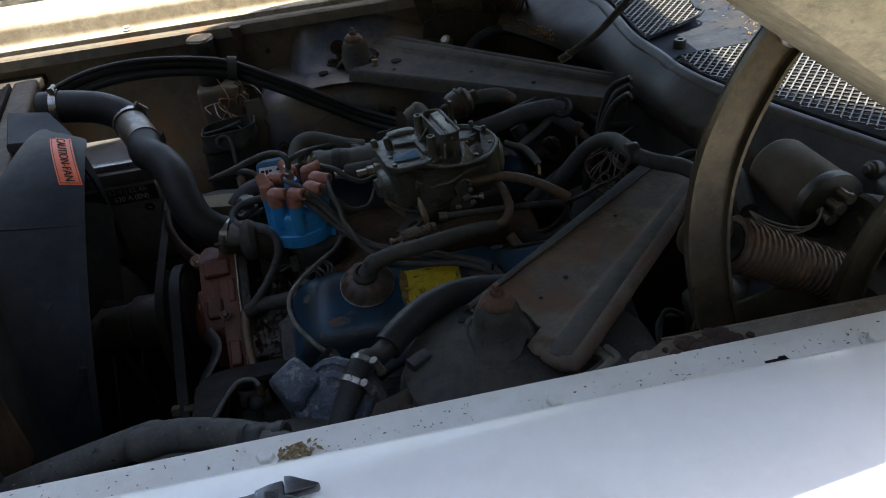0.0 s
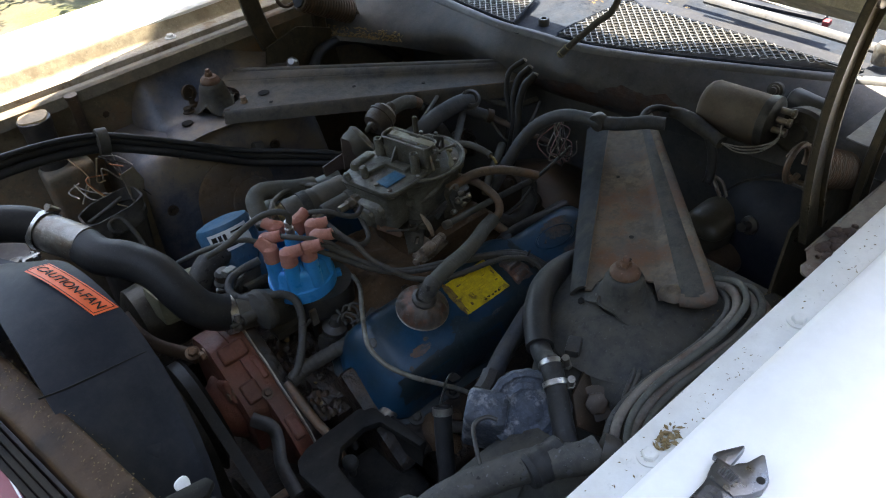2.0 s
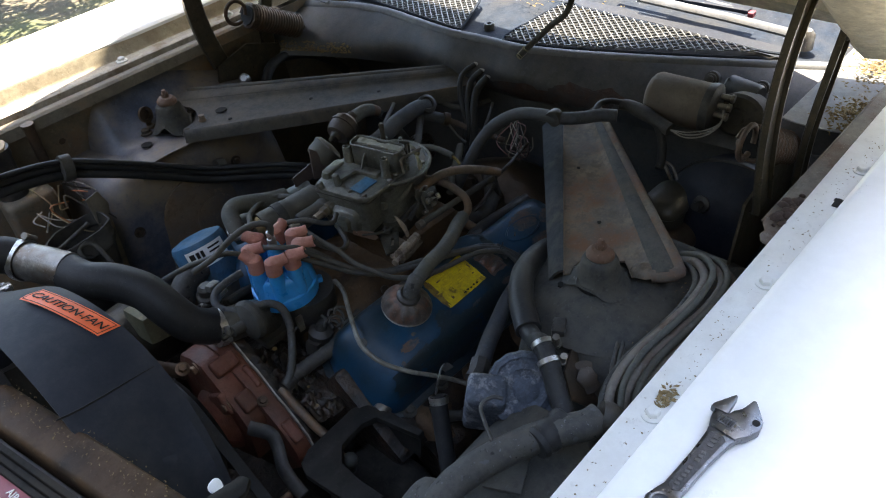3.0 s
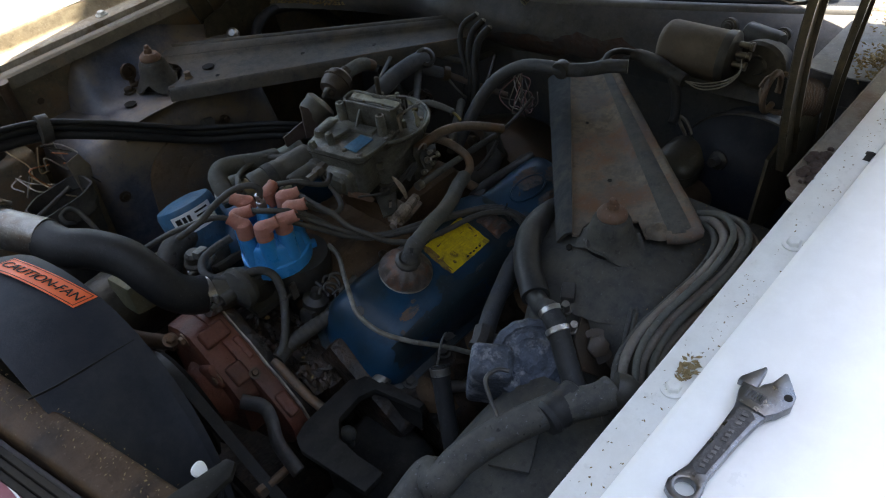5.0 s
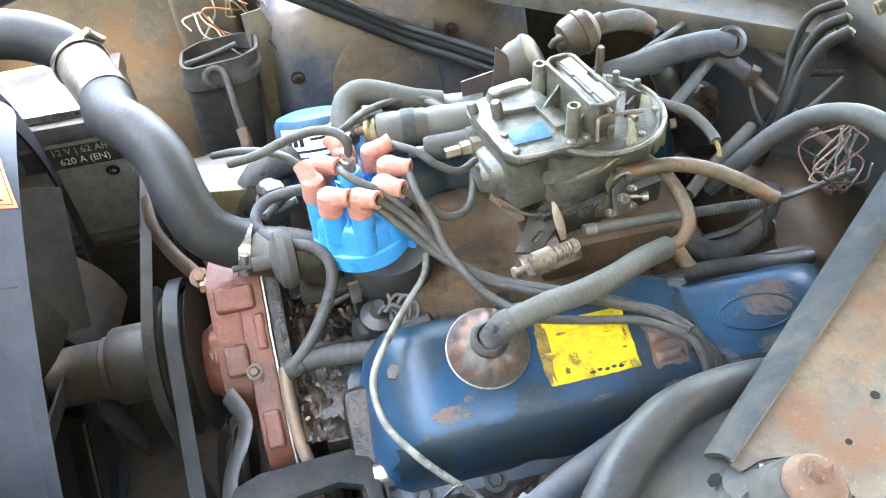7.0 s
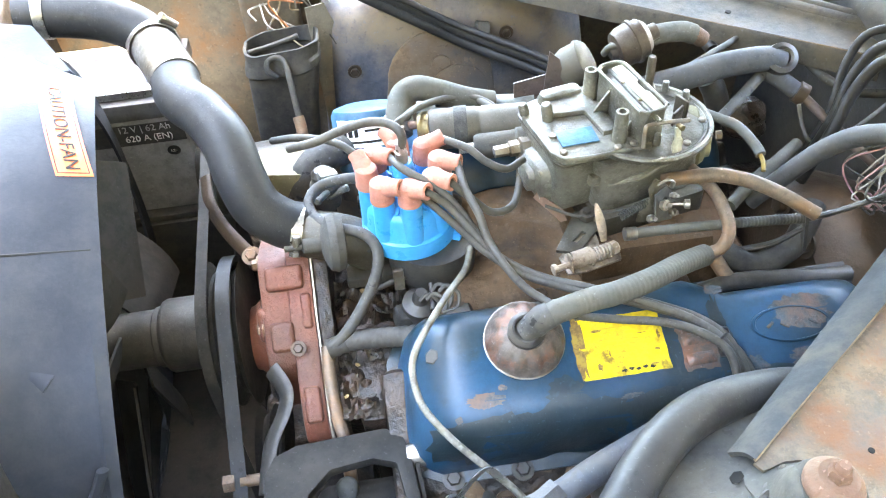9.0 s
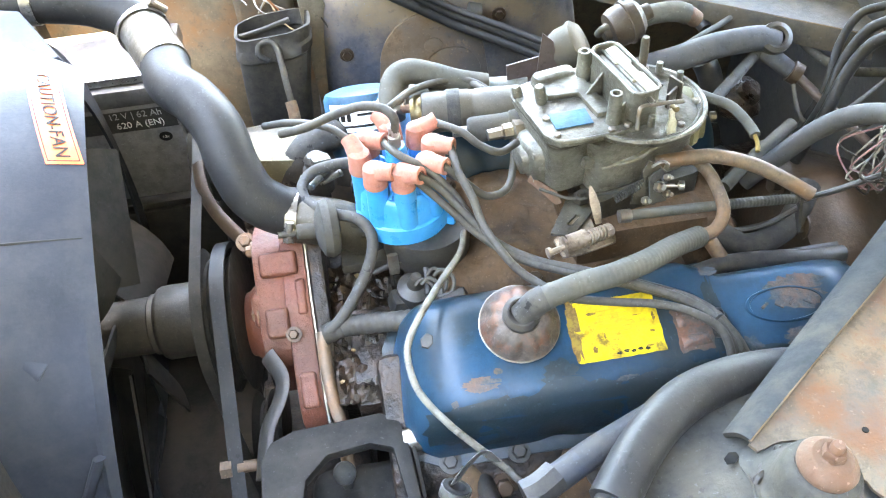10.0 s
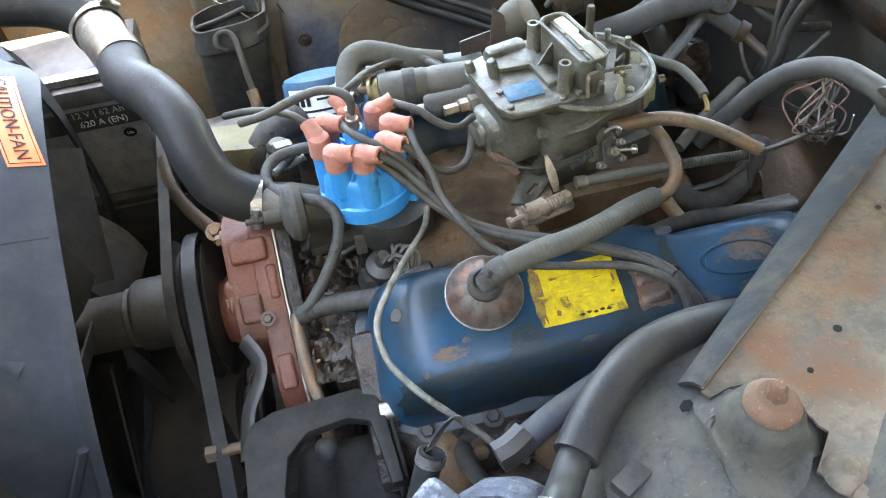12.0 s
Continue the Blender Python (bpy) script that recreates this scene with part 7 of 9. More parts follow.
part("outer_cable", tube([(0.135, -0.1345, 0.770), (0.18, -0.134, 0.766), (0.222, -0.132, 0.760)], 0.0052, 10, 6, ridges=0.0006, pitch=0.004), tower_grey, cab)
part("bracket", join(plate([(-0.012, -0.03), (0.012, -0.03), (0.010, 0.02), (-0.010, 0.02)], 0.003, (0.225, -0.132, 0.752), (80, 0, 70)), tube([(0.226, -0.130, 0.745), (0.205, -0.115, 0.71), (0.17, -0.10, 0.69)], 0.006, 8, 6, flat=0.5)), black_steel, cab)
part("inner_cable", tube([(0.222, -0.136, 0.762), (0.246, -0.143, 0.775), (0.266, -0.151, 0.790), (0.298, -0.152, 0.800)], 0.0032, 8, 6), bakelite, cab)

# harness hose across to the wiper motor, with its taped joint
har = thing("wiring_harness", "thick black taped wiring harness arching to the firewall", "wiring harness", (0.3, -0.15, 0.84))
part("sleeve", tube([(0.202, -0.054, 0.720), (0.229, -0.060, 0.755), (0.255, -0.075, 0.800), (0.274, -0.100, 0.835), (0.289, -0.139, 0.860), (0.294, -0.185, 0.870), (0.297, -0.220, 0.873), (0.314, -0.252, 0.875), (0.335, -0.277, 0.878), (0.348, -0.302, 0.878)], 0.0108, 14, 8), hose_blue, har)
part("tape_joint", tube([(0.392, -0.278, 0.872), (0.400, -0.296, 0.870), (0.392, -0.335, 0.868), (0.383, -0.372, 0.863), (0.381, -0.383, 0.861)], lambda s: 0.0085 + 0.0040 * math.sin(min(1.0, 1.5 * s) * 2.4), 12, 6), duct_mat, har, "taped joint")
part("cuff", lathe([(0.0095, -0.008), (0.0108, -0.007), (0.0108, 0.007), (0.0095, 0.008)], (0.384, -0.368, 0.8635), (-0.2, -0.95, -0.12), 18), duct_mat, har)
part("side_branch", tube([(0.330, -0.268, 0.880), (0.355, -0.262, 0.884), (0.378, -0.268, 0.882), (0.396, -0.284, 0.874)], 0.0055, 10, 6), hose_mat, har)
part("tape_band", lathe([(0.0138, -0.008), (0.0145, -0.006), (0.0145, 0.006), (0.0138, 0.008)], (0.294, -0.215, 0.874), (1, 0, 0.05), 24), bakelite, har)
part("drop", tube([(0.380, -0.362, 0.862), (0.376, -0.374, 0.838), (0.363, -0.382, 0.810), (0.352, -0.384, 0.800)], 0.0075, 10, 6), hose_mat, har)
for k in range(3):
    part("wire", tube([(0.381, -0.383, 0.861), (0.392 + 0.004 * k, -0.405, 0.848 + 0.003 * k), (0.412 + 0.003 * k, -0.430, 0.850 + 0.004 * k), (0.428, -0.446, 0.868 + 0.002 * k), (0.436, -0.444, 0.890)], 0.0011, 6, 6), wire_cols[1], har, "pale wire")

for k, (e, m1, m2, m3) in enumerate((((0.386, 0.043, 0.868), (0.362, 0.059, 0.850), (0.341, 0.048, 0.820), (0.320, 0.020, 0.780)), ((0.378, 0.020, 0.864), (0.358, 0.032, 0.845), (0.337, 0.026, 0.812), (0.318, 0.008, 0.775)), ((0.369, -0.002, 0.860), (0.348, 0.008, 0.840), (0.329, 0.005, 0.805), (0.311, -0.009, 0.770)))):
    w = thing("washer_tube", "thin black tube bending out of the cowl panel", "tube", e, "tubes at the cowl")
    part("run", tube([e, m1, m2, m3, (m3[0] - 0.02, m3[1] + 0.0, m3[2] - 0.07)], (0.0052, 0.0062, 0.0072)[k], 10, 8), hose_mat, w)
    part("cut_end", lathe([(0.0048, -0.001), (0.0048, 0.002), (0, 0.002)], e, (0.7, 0.2, 0.5), 12), wire_cols[1], w, "pale cut end")

ant = thing("hanging_washer_hose", "thin dusty hose hanging down from the open hood", "hose", (0.19, -0.23, 1.03))
part("run", tube([*[(0.191, -0.225, 1.030), (0.211, -0.234, 1.045), (0.233, -0.254, 1.070), (0.250, -0.276, 1.100)], (0.36, -0.22, 1.155), (0.44, -0.20, 1.12)], 0.0045, 10, 8), hose_grey, ant)
part("end", tube([(0.191, -0.225, 1.030), (0.200, -0.226, 1.034), (0.203, -0.230, 1.040)], 0.0052, 10, 4), green_old, ant, "greenish end")

# pale braided cable looping down past the valve cover
pc = thing("vacuum_cable", "pale braided cable looping past the valve cover", "cable", (-0.2, -0.2, 0.70))
part("jacket", tube([*[(-0.132, -0.092, 0.745), (-0.142, -0.125, 0.748), (-0.166, -0.164, 0.755), (-0.194, -0.210, 0.760), (-0.210, -0.241, 0.757), (-0.211, -0.265, 0.748), (-0.204, -0.286, 0.738), (-0.184, -0.309, 0.722), (-0.162, -0.328, 0.708), (-0.139, -0.344, 0.690), (-0.121, -0.360, 0.675), (-0.099, -0.369, 0.660)]], 0.0033, 10, 8, ridges=0.0004, pitch=0.003), worn_white, pc)
solo("band_clamp", tube([(-0.187, -0.362, 0.716), (-0.175, -0.358, 0.733), (-0.160, -0.353, 0.742), (-0.152, -0.357, 0.732)], 0.0085, 8, 8, flat=0.18), bright_steel, "bright open steel band clamp on a hose end", "clamp")
stub = thing("open_hose_end", "black hose end with a loose steel band clamp", "hose", (-0.19, -0.38, 0.66))
part("hose", tube([(-0.186, -0.364, 0.712), (-0.205, -0.385, 0.675), (-0.235, -0.42, 0.61), (-0.26, -0.44, 0.55)], 0.0122, 16, 8, hollow=True), hose_mat, stub)
part("band", lathe([(0.0124, -0.005), (0.0138, -0.005), (0.0138, 0.005), (0.0124, 0.005), (0.0124, -0.005)], (-0.1885, -0.367, 0.707), (0.35, 0.4, 0.75), 30), bright_steel, stub)

# vacuum hose round the distributor, pipes at the block front
hose("vacuum_hose", [(-0.236, -0.004, 0.790), (-0.262, 0.003, 0.785), (-0.287, 0.001, 0.780), (-0.299, -0.017, 0.775), (-0.293, -0.038, 0.770), (-0.270, -0.057, 0.768), (-0.244, -0.068, 0.765), (-0.231, -0.083, 0.755), (-0.235, -0.101, 0.735), (-0.255, -0.124, 0.710), (-0.278, -0.142, 0.690), (-0.294, -0.147, 0.680)], 0.0062, hose_grey, "thin dusty vacuum hose curling round the distributor", "vacuum hose")
hose("dipstick_tube", [(-0.299, -0.138, 0.670), (-0.300, -0.165, 0.655), (-0.297, -0.200, 0.630), (-0.292, -0.223, 0.610), (-0.292, -0.255, 0.570)], 0.0072, rust_tube, "dirty brown dipstick tube at the block front", "pipe")
hose("taped_harness", [(-0.297, -0.146, 0.675), (-0.272, -0.143, 0.680), (-0.235, -0.153, 0.690), (-0.199, -0.164, 0.700), (-0.168, -0.163, 0.710), (-0.141, -0.161, 0.720)], 0.0105, duct_mat, "fraying taped wiring harness", "wiring harness", ridges=0.0012, pitch=0.009)
hose("fuel_line", [(-0.291, -0.148, 0.640), (-0.270, -0.164, 0.615), (-0.258, -0.188, 0.580), (-0.250, -0.210, 0.540)], 0.009, bakelite, "black fuel line running down the block front", "pipe")
hose("sender_wire", [(-0.236, -0.090, 0.700), (-0.212, -0.090, 0.710), (-0.186, -0.093, 0.715), (-0.178, -0.105, 0.710), (-0.180, -0.133, 0.700)], 0.0032, bakelite, "thin black sender wire below the distributor", "wire")
snd = thing("oil_sender", "dirty oil pressure sender with curled wires", "sender", (-0.2, -0.13, 0.68))
part("body", lathe([(0.014, 0), (0.020, 0.008), (0.020, 0.03), (0.010, 0.036), (0.006, 0.05), (0, 0.05)], (-0.195, -0.108, 0.665), (0.1, -0.2, 1), 20), black_steel, snd)
part("plug", box((0.035, 0.026, 0.024), (-0.205, -0.115, 0.672), (0, 15, 10), 0.006), duct_mat, snd)
for k in range(4):
    part("wire", tube([(-0.193, -0.127, 0.710), (-0.184, -0.124, 0.715), (-0.173, -0.133, 0.710), (-0.177, -0.144, 0.700), (-0.192, -0.143, 0.695)], 0.0022, 6, 6) if not k else moved(tube([(-0.193, -0.127, 0.710), (-0.184, -0.124, 0.715), (-0.173, -0.133, 0.710), (-0.177, -0.144, 0.700), (-0.192, -0.143, 0.695)], 0.0022, 6, 6), Matrix.Translation((0.007 * k, 0.004 * (-1) ** k, 0.005 * k))), lead_mat, snd)
rng = random.Random(7)
for k in range(64):
    x, y = rng.uniform(-0.285, -0.225), rng.uniform(-0.20, -0.06)
    s = rng.uniform(0.003, 0.009)
    part("grime_lump", lathe([(s, 0), (s * 0.8, s * 0.5), (s * 0.3, s * 0.8), (0, s * 0.8)], (x, y, 0.645 + 0.018 * (y < -0.13) * -1 + rng.uniform(-0.004, 0.004)), (rng.uniform(-.4, .4), rng.uniform(-.8, 0), 1), 7), (oily_brown, grimy, sludge)[k % 3], engine)
part("oily_sludge", sheet(lambda u, v: Vector((-0.290 + 0.075 * u, -0.215 + 0.185 * v, 0.640 + 0.022 * v + 0.016 * noise.noise((u * 4, v * 9, 2.0)) + 0.007 * noise.noise((u * 12, v * 26, 5.0)))), 26, 60, 0.0), sludge, engine, "wet rusty sludge on the block front")
for k in range(16):
    u, v, s = rng.random(), rng.random(), rng.uniform(0.0018, 0.0045)
    part("flake", moved(plate([(-1.2 * s, -0.3 * s), (-0.2 * s, -0.8 * s), (1.1 * s, -0.4 * s), (0.7 * s, 0.7 * s), (-0.5 * s, 0.6 * s)], 0.0012), Matrix.Translation((-0.285 + 0.06 * u, -0.205 + 0.165 * v, 0.662 + 0.016 * v)) @ pose(0, 0, 0, rng.uniform(-40, 40), rng.uniform(-40, 40), rng.uniform(0, 360))), tower_grey if k % 4 else leaf_dry, engine, "pale flake of dirt")
# exhaust manifold ports and plugs under the near cover
ex = thing("exhaust_manifold", "rusty exhaust manifold below the near valve cover", "manifold", (0, -0.33, 0.55))
part("log", tube([(-0.20, -0.335, 0.555), (-0.05, -0.345, 0.55), (0.1, -0.345, 0.545), (0.22, -0.33, 0.50)], 0.032, 14, 6), grimy, ex)
for x in (-0.17, -0.06, 0.06, 0.17):
    part("port", tube([(x, -0.27, 0.60), (x, -0.31, 0.585), (x + 0.01, -0.34, 0.56)], 0.026, 12, 5), intake_mat, ex)
    part("bolt", hexbolt((x + 0.035, -0.315, 0.60), (0, -0.7, 0.7), 0.009, 0.010), oily_brown, ex)
for x in (-0.155, -0.045, 0.075):
    sp = thing("spark_plug_boot", "dusty black spark plug boot in the cylinder head", "spark plug", (x, -0.33, 0.60), "spark plug boots")
    part("boot", tube([(x, -0.300, 0.598), (x + 0.004, -0.335, 0.612), (x + 0.012, -0.365, 0.628)], lambda s: 0.011 - 0.003 * s, 12, 6), bakelite, sp)
    part("tip", lathe([(0.0075, 0), (0.0075, 0.010), (0, 0.010)], (x + 0.012, -0.365, 0.628), (0.1, -0.8, 0.5), 12), tower_grey, sp)

# coolant and heater hoses beside the near tower
ha = thing("heater_hose", "blue-grey heater hose dropping beside the valve cover", "heater hose", (-0.02, -0.36, 0.70), "heater hoses")
part("run", tube([*[(0.157, -0.294, 0.700), (0.097, -0.309, 0.715), (0.061, -0.315, 0.720), (0.014, -0.327, 0.720), (-0.027, -0.342, 0.718), (-0.067, -0.357, 0.715), (-0.097, -0.370, 0.710), (-0.121, -0.377, 0.700)]], 0.0128, 16, 8), hose_blue, ha)
part("end_fitting", tube([(-0.101, -0.370, 0.712), (-0.117, -0.379, 0.710), (-0.131, -0.383, 0.708)], 0.0150, 8, 5), bakelite, ha)
hb = thing("heater_hose", "thick black sleeved hose dropping past the tower", "heater hose", (-0.05, -0.42, 0.76), "heater hoses")
part("sleeve", tube([*[(0.166, -0.333, 0.735), (0.121, -0.334, 0.760), (0.076, -0.347, 0.785), (0.035, -0.359, 0.800), (0.002, -0.372, 0.808), (-0.027, -0.390, 0.812), (-0.053, -0.412, 0.812), (-0.073, -0.434, 0.812), (-0.085, -0.448, 0.810)]], 0.0178, 18, 8, hollow=True), hose_mat, hb)
part("inner_hose", tube([*[(-0.073, -0.434, 0.812), (-0.085, -0.448, 0.810), (-0.101, -0.472, 0.818)], *[(-0.113, -0.492, 0.834), (-0.126, -0.512, 0.827), (-0.142, -0.535, 0.806), (-0.160, -0.563, 0.785)]], 0.0130, 16, 8), hose_mat, hb)
for p3, d3 in (((-0.113, -0.493, 0.834), (0.35, 0.55, 0.18)), ((-0.127, -0.513, 0.827), (0.35, 0.55, 0.30))):
    clamp_band(p3, d3, 0.0134, hb, 0.0065, (1, 0, 0.3))

# corroded housing, lower hose, splash panel and wires along the near apron
vb = thing("heater_valve", "chalky corroded aluminium pump body beside the fender", "pump body", (-0.156, -0.483, 0.770))
vc_ = Vector((-0.152, -0.494, 0.785))
part("drum", lathe([(0.030, -0.045), (0.046, -0.035), (0.050, -0.01), (0.050, 0.006), (0.047, 0.012), (0.041, 0.0135), (0.0385, 0.0105), (0.034, 0.0100), (0.031, 0.0125), (0.0265, 0.0132), (0.023, 0.0105), (0.017, 0.0100), (0.014, 0.0120), (0, 0.0125)], vc_, (-0.45, -0.45, 0.75), 84, lambda a, h: 1 + 0.012 * math.sin(17 * a) * (h > -0.02) + 0.02 * math.sin(3 * a + 1)), alu_corr, vb)
part("block", box((0.045, 0.05, 0.085), (-0.190, -0.457, 0.770), (10, -15, 35), 0.010, 3), alu_corr, vb)
for k in range(6):
    a = 1.05 * k
    ax = Vector((-0.45, -0.45, 0.75)).normalized()
    e1 = ax.orthogonal().normalized()
    part("screw", lathe([(0.0055, 0), (0.0055, 0.008), (0, 0.010)], vc_ + 0.043 * (math.cos(a) * e1 + math.sin(a) * ax.cross(e1)) + ax * 0.004, ax, 8), alu_corr, vb)
lh = thing("lower_hose", "long black dirt-flecked hose lying along the fender apron", "hose", (-0.3, -0.55, 0.78))
part("run", tube([*[(-0.172, -0.616, 0.845), (-0.187, -0.610, 0.842), (-0.206, -0.593, 0.838), (-0.235, -0.569, 0.832), (-0.279, -0.547, 0.826), (-0.321, -0.533, 0.820), (-0.354, -0.529, 0.812)], *[(-0.347, -0.507, 0.800), (-0.411, -0.512, 0.790), (-0.467, -0.523, 0.785), (-0.531, -0.540, 0.780)]], 0.0175, 18, 8), hose_grey, lh)
part("coupling", lathe([(0.0178, -0.024), (0.0200, -0.022), (0.0200, -0.014), (0.0186, -0.012), (0.0186, -0.004), (0.0200, -0.002), (0.0200, 0.006), (0.0186, 0.008), (0.0186, 0.014), (0.0200, 0.016), (0.0178, 0.022)], (-0.218, -0.582, 0.835), (-1, 0.2, -0.05), 28), hose_mat, lh)
part("elbow", tube([(-0.172, -0.616, 0.845), (-0.166, -0.626, 0.840), (-0.169, -0.628, 0.820), (-0.173, -0.624, 0.800)], 0.0195, 14, 5), black_steel, lh)
panel = part("splash_panel", sheet(lambda u, v: Vector((-0.62 + 0.46 * u, -0.455 - 0.215 * v, 0.765 - 0.10 * (1 - u) ** 2 + 0.02 * math.sin(math.pi * v) - 0.05 * (1 - min(1, v * 6)))), 20, 14, 0.003), tower_grey, car, "dusty grey splash panel")
part("panel_tab", plate([(-0.03, -0.02), (0.028, -0.024), (0.03, 0.01), (0.012, 0.014), (0.006, 0.026), (-0.012, 0.02), (-0.026, 0.024)], 0.004, (-0.265, -0.556, 0.797), (0, 4, 30), 0.0015), tower_grey, car)
part("rust_bracket", plate([(-0.035, -0.03), (0.03, -0.035), (0.038, 0.02), (0.0, 0.04), (-0.035, 0.03)], 0.004, (-0.082, -0.535, 0.770), (50, -20, 40), 0.001), oily_brown, car)
part("bracket_bolt", hexbolt((-0.082, -0.536, 0.775), (-0.4, -0.5, 0.7), 0.014, 0.012), oily_brown, car)
hose("drain_hose", [(-0.269, -0.540, 0.840), (-0.257, -0.520, 0.846), (-0.244, -0.504, 0.850), (-0.228, -0.507, 0.852), (-0.221, -0.517, 0.850)], 0.0024, bakelite, "thin black hose end sticking up", "hose")
for k, (dx, dy, dz, r) in enumerate(((0.0, 0.012, 0.0, 0.0058), (0.006, 0.002, 0.010, 0.0042), (0.010, -0.006, -0.004, 0.0066), (0.014, -0.014, 0.004, 0.0046), (-0.006, 0.020, -0.006, 0.0040), (0.016, -0.020, -0.010, 0.0050))):
    sway = 0.004 * math.sin(2.3 * k)
    hose("apron_hose", [(x + dx, y + dy + sway * math.sin(9 * x), z + dz) for x, y, z in [(-0.134, -0.615, 0.800), (-0.107, -0.603, 0.820), (-0.067, -0.603, 0.835), (-0.014, -0.612, 0.845), (0.042, -0.618, 0.850), (0.101, -0.608, 0.845), (0.141, -0.575, 0.830), (0.140, -0.543, 0.820)]], r, (gutter_brown, hose_tan, gutter_brown, hose_tan, hose_grey, gutter_brown)[k], "dusty hose clipped along the inner fender", "hose", "hoses along the fender")
for k in range(2):
    hose("apron_wire", [(x + 0.007 * k, y - 0.004 * k, z) for x, y, z in [(-0.049, -0.467, 0.800), (-0.022, -0.498, 0.800), (-0.013, -0.523, 0.800), (-0.025, -0.546, 0.800), (-0.061, -0.563, 0.800), (-0.092, -0.578, 0.790)]], 0.003, lead_mat, "thin grey wire pair on the tower", "wire", "wires on the tower")
solo("wire_plug", box((0.028, 0.018, 0.013), (-0.051, -0.473, 0.803), (0, 0, 30), 0.003), bakelite, "black plug at the end of a wire", "connector")
psb = thing("steering_pump_bracket", "black pressed steel steering pump bracket", "bracket", (-0.29, -0.27, 0.62))
part("bracket", plate([(-0.075, -0.13), (-0.078, -0.01), (-0.068, 0.012), (-0.045, 0.022), (0.045, 0.024), (0.062, 0.014), (0.068, -0.01), (0.072, -0.10), (0.060, -0.10), (0.052, -0.022), (0.03, -0.012), (-0.012, -0.016), (-0.034, -0.040), (-0.040, -0.08), (-0.040, -0.13)], 0.012, (-0.292, -0.262, 0.652), (-6, 0, 2), 0.004), bracket_black, psb)
part("side_flange", box((0.004, 0.10, 0.05), (-0.222, -0.30, 0.625), (0, 10, 4), 0.001), bracket_black, psb)
part("bolt", join(lathe([(0.012, -0.004), (0.012, 0.022), (0.008, 0.024), (0, 0.024)], (-0.223, -0.272, 0.645), (1, 0, 0.1), 18)), worn_steel, psb)
psp = thing("steering_pump", "dusty grey power steering pump reservoir", "steering pump", (-0.28, -0.30, 0.45))
part("reservoir", join(box((0.12, 0.13, 0.12), (-0.275, -0.305, 0.515), bevel=0.028, seg=4), lathe([(0.05, -0.05), (0.055, 0.05)], (-0.32, -0.30, 0.47), (1, 0, 0), 30)), bracket_black, psp)
part("ball_stud", lathe([(0.006, -0.03), (0.006, -0.010), (0.011, -0.006), (0.0125, 0.0), (0.011, 0.006), (0.006, 0.011), (0, 0.012)], (-0.294, -0.271, 0.600), (0, 0, 1), 18), tower_grey, psp)

# adjustable wrench on the fender
wr = thing("adjustable_wrench", "satin chrome adjustable wrench lying on the white fender", "wrench", (-0.22, -0.75, 0.943))
WM = Matrix.Translation((-0.289, -0.751, 0.9435)) @ pose(0, 0, 0, 1.5, 0, -3.5)
part("handle", moved(plate([(-0.0140, -0.0045), (-0.0105, -0.0112), (-0.002, -0.0138), (0.008, -0.0118), (0.018, -0.0092), (0.06, -0.0096), (0.090, -0.0118), (0.102, -0.0150), (0.102, 0.0145), (0.090, 0.0115), (0.06, 0.0094), (0.018, 0.0090), (0.008, 0.0116), (-0.002, 0.0138), (-0.0105, 0.0112), (-0.0140, 0.0045)], 0.0085, (0, 0, 0.0085), (0, 0, 0), 0.0016, [ring_of(20, 0.0080)]), WM), chrome_worn, wr)
part("grip_recess", moved(plate([(0.019, -0.0058), (0.06, -0.0064), (0.090, -0.0078), (0.093, -0.004), (0.093, 0.004), (0.090, 0.0078), (0.06, 0.0064), (0.019, 0.0058), (0.016, 0.0)], 0.0008, (0, 0, 0.0088)), WM), dark_steel, wr, "dark recessed grip panel")
for k in range(13):
    if k not in (5, 9):
        part("stamped_mark", moved(box((0.0032, 0.0052 if k > 9 else 0.0040, 0.0005), (0.024 + 0.0053 * k, 0, 0.0092), (0, 0, 14), 0), WM), chrome_worn, wr)
part("fixed_jaw", moved(plate([(0.096, -0.0125), (0.106, -0.0190), (0.119, -0.0240), (0.130, -0.0220), (0.138, -0.0150), (0.1478, -0.0055), (0.1470, -0.0030), (0.1310, 0.0000), (0.1245, 0.0045), (0.1180, 0.0060), (0.1165, 0.0190), (0.1060, 0.0170), (0.096, 0.0130)], 0.0105, (0, 0, 0.0105), bevel=0.0014), WM), chrome_worn, wr)
part("sliding_jaw", moved(plate([(0.1185, 0.0070), (0.1165, 0.0235), (0.1215, 0.0230), (0.1440, 0.0125), (0.1420, 0.0100), (0.1285, 0.0080)], 0.008, (0, 0, 0.0095), bevel=0.0012), WM), chrome_worn, wr)
part("worm", moved(join(box((0.011, 0.015, 0.0012), (0.1090, 0.003, 0.0104), bevel=0), *[lathe([(0.0038, -0.0009), (0.0046, 0), (0.0038, 0.0009)], (0.1090, -0.0025 + 0.0026 * k, 0.0092), (0, 1, 0), 14) for k in range(5)]), WM), dark_steel, wr, "knurled adjusting worm")
part("pin_hole", moved(lathe([(0.0036, 0), (0.0036, 0.0006), (0, 0.0006)], (0.1244, -0.0178, 0.0104), (0, 0, 1), 16), WM), print_hole_black, wr)

# ---- far side of the bay and the firewall ----
mot = thing("wiper_motor", "grimy brown wiper motor can on the firewall", "wiper motor", (0.47, -0.36, 0.87))
ma, mb = Vector((0.453, -0.306, 0.872)), Vector((0.465, -0.416, 0.869))
md = (mb - ma).normalized()
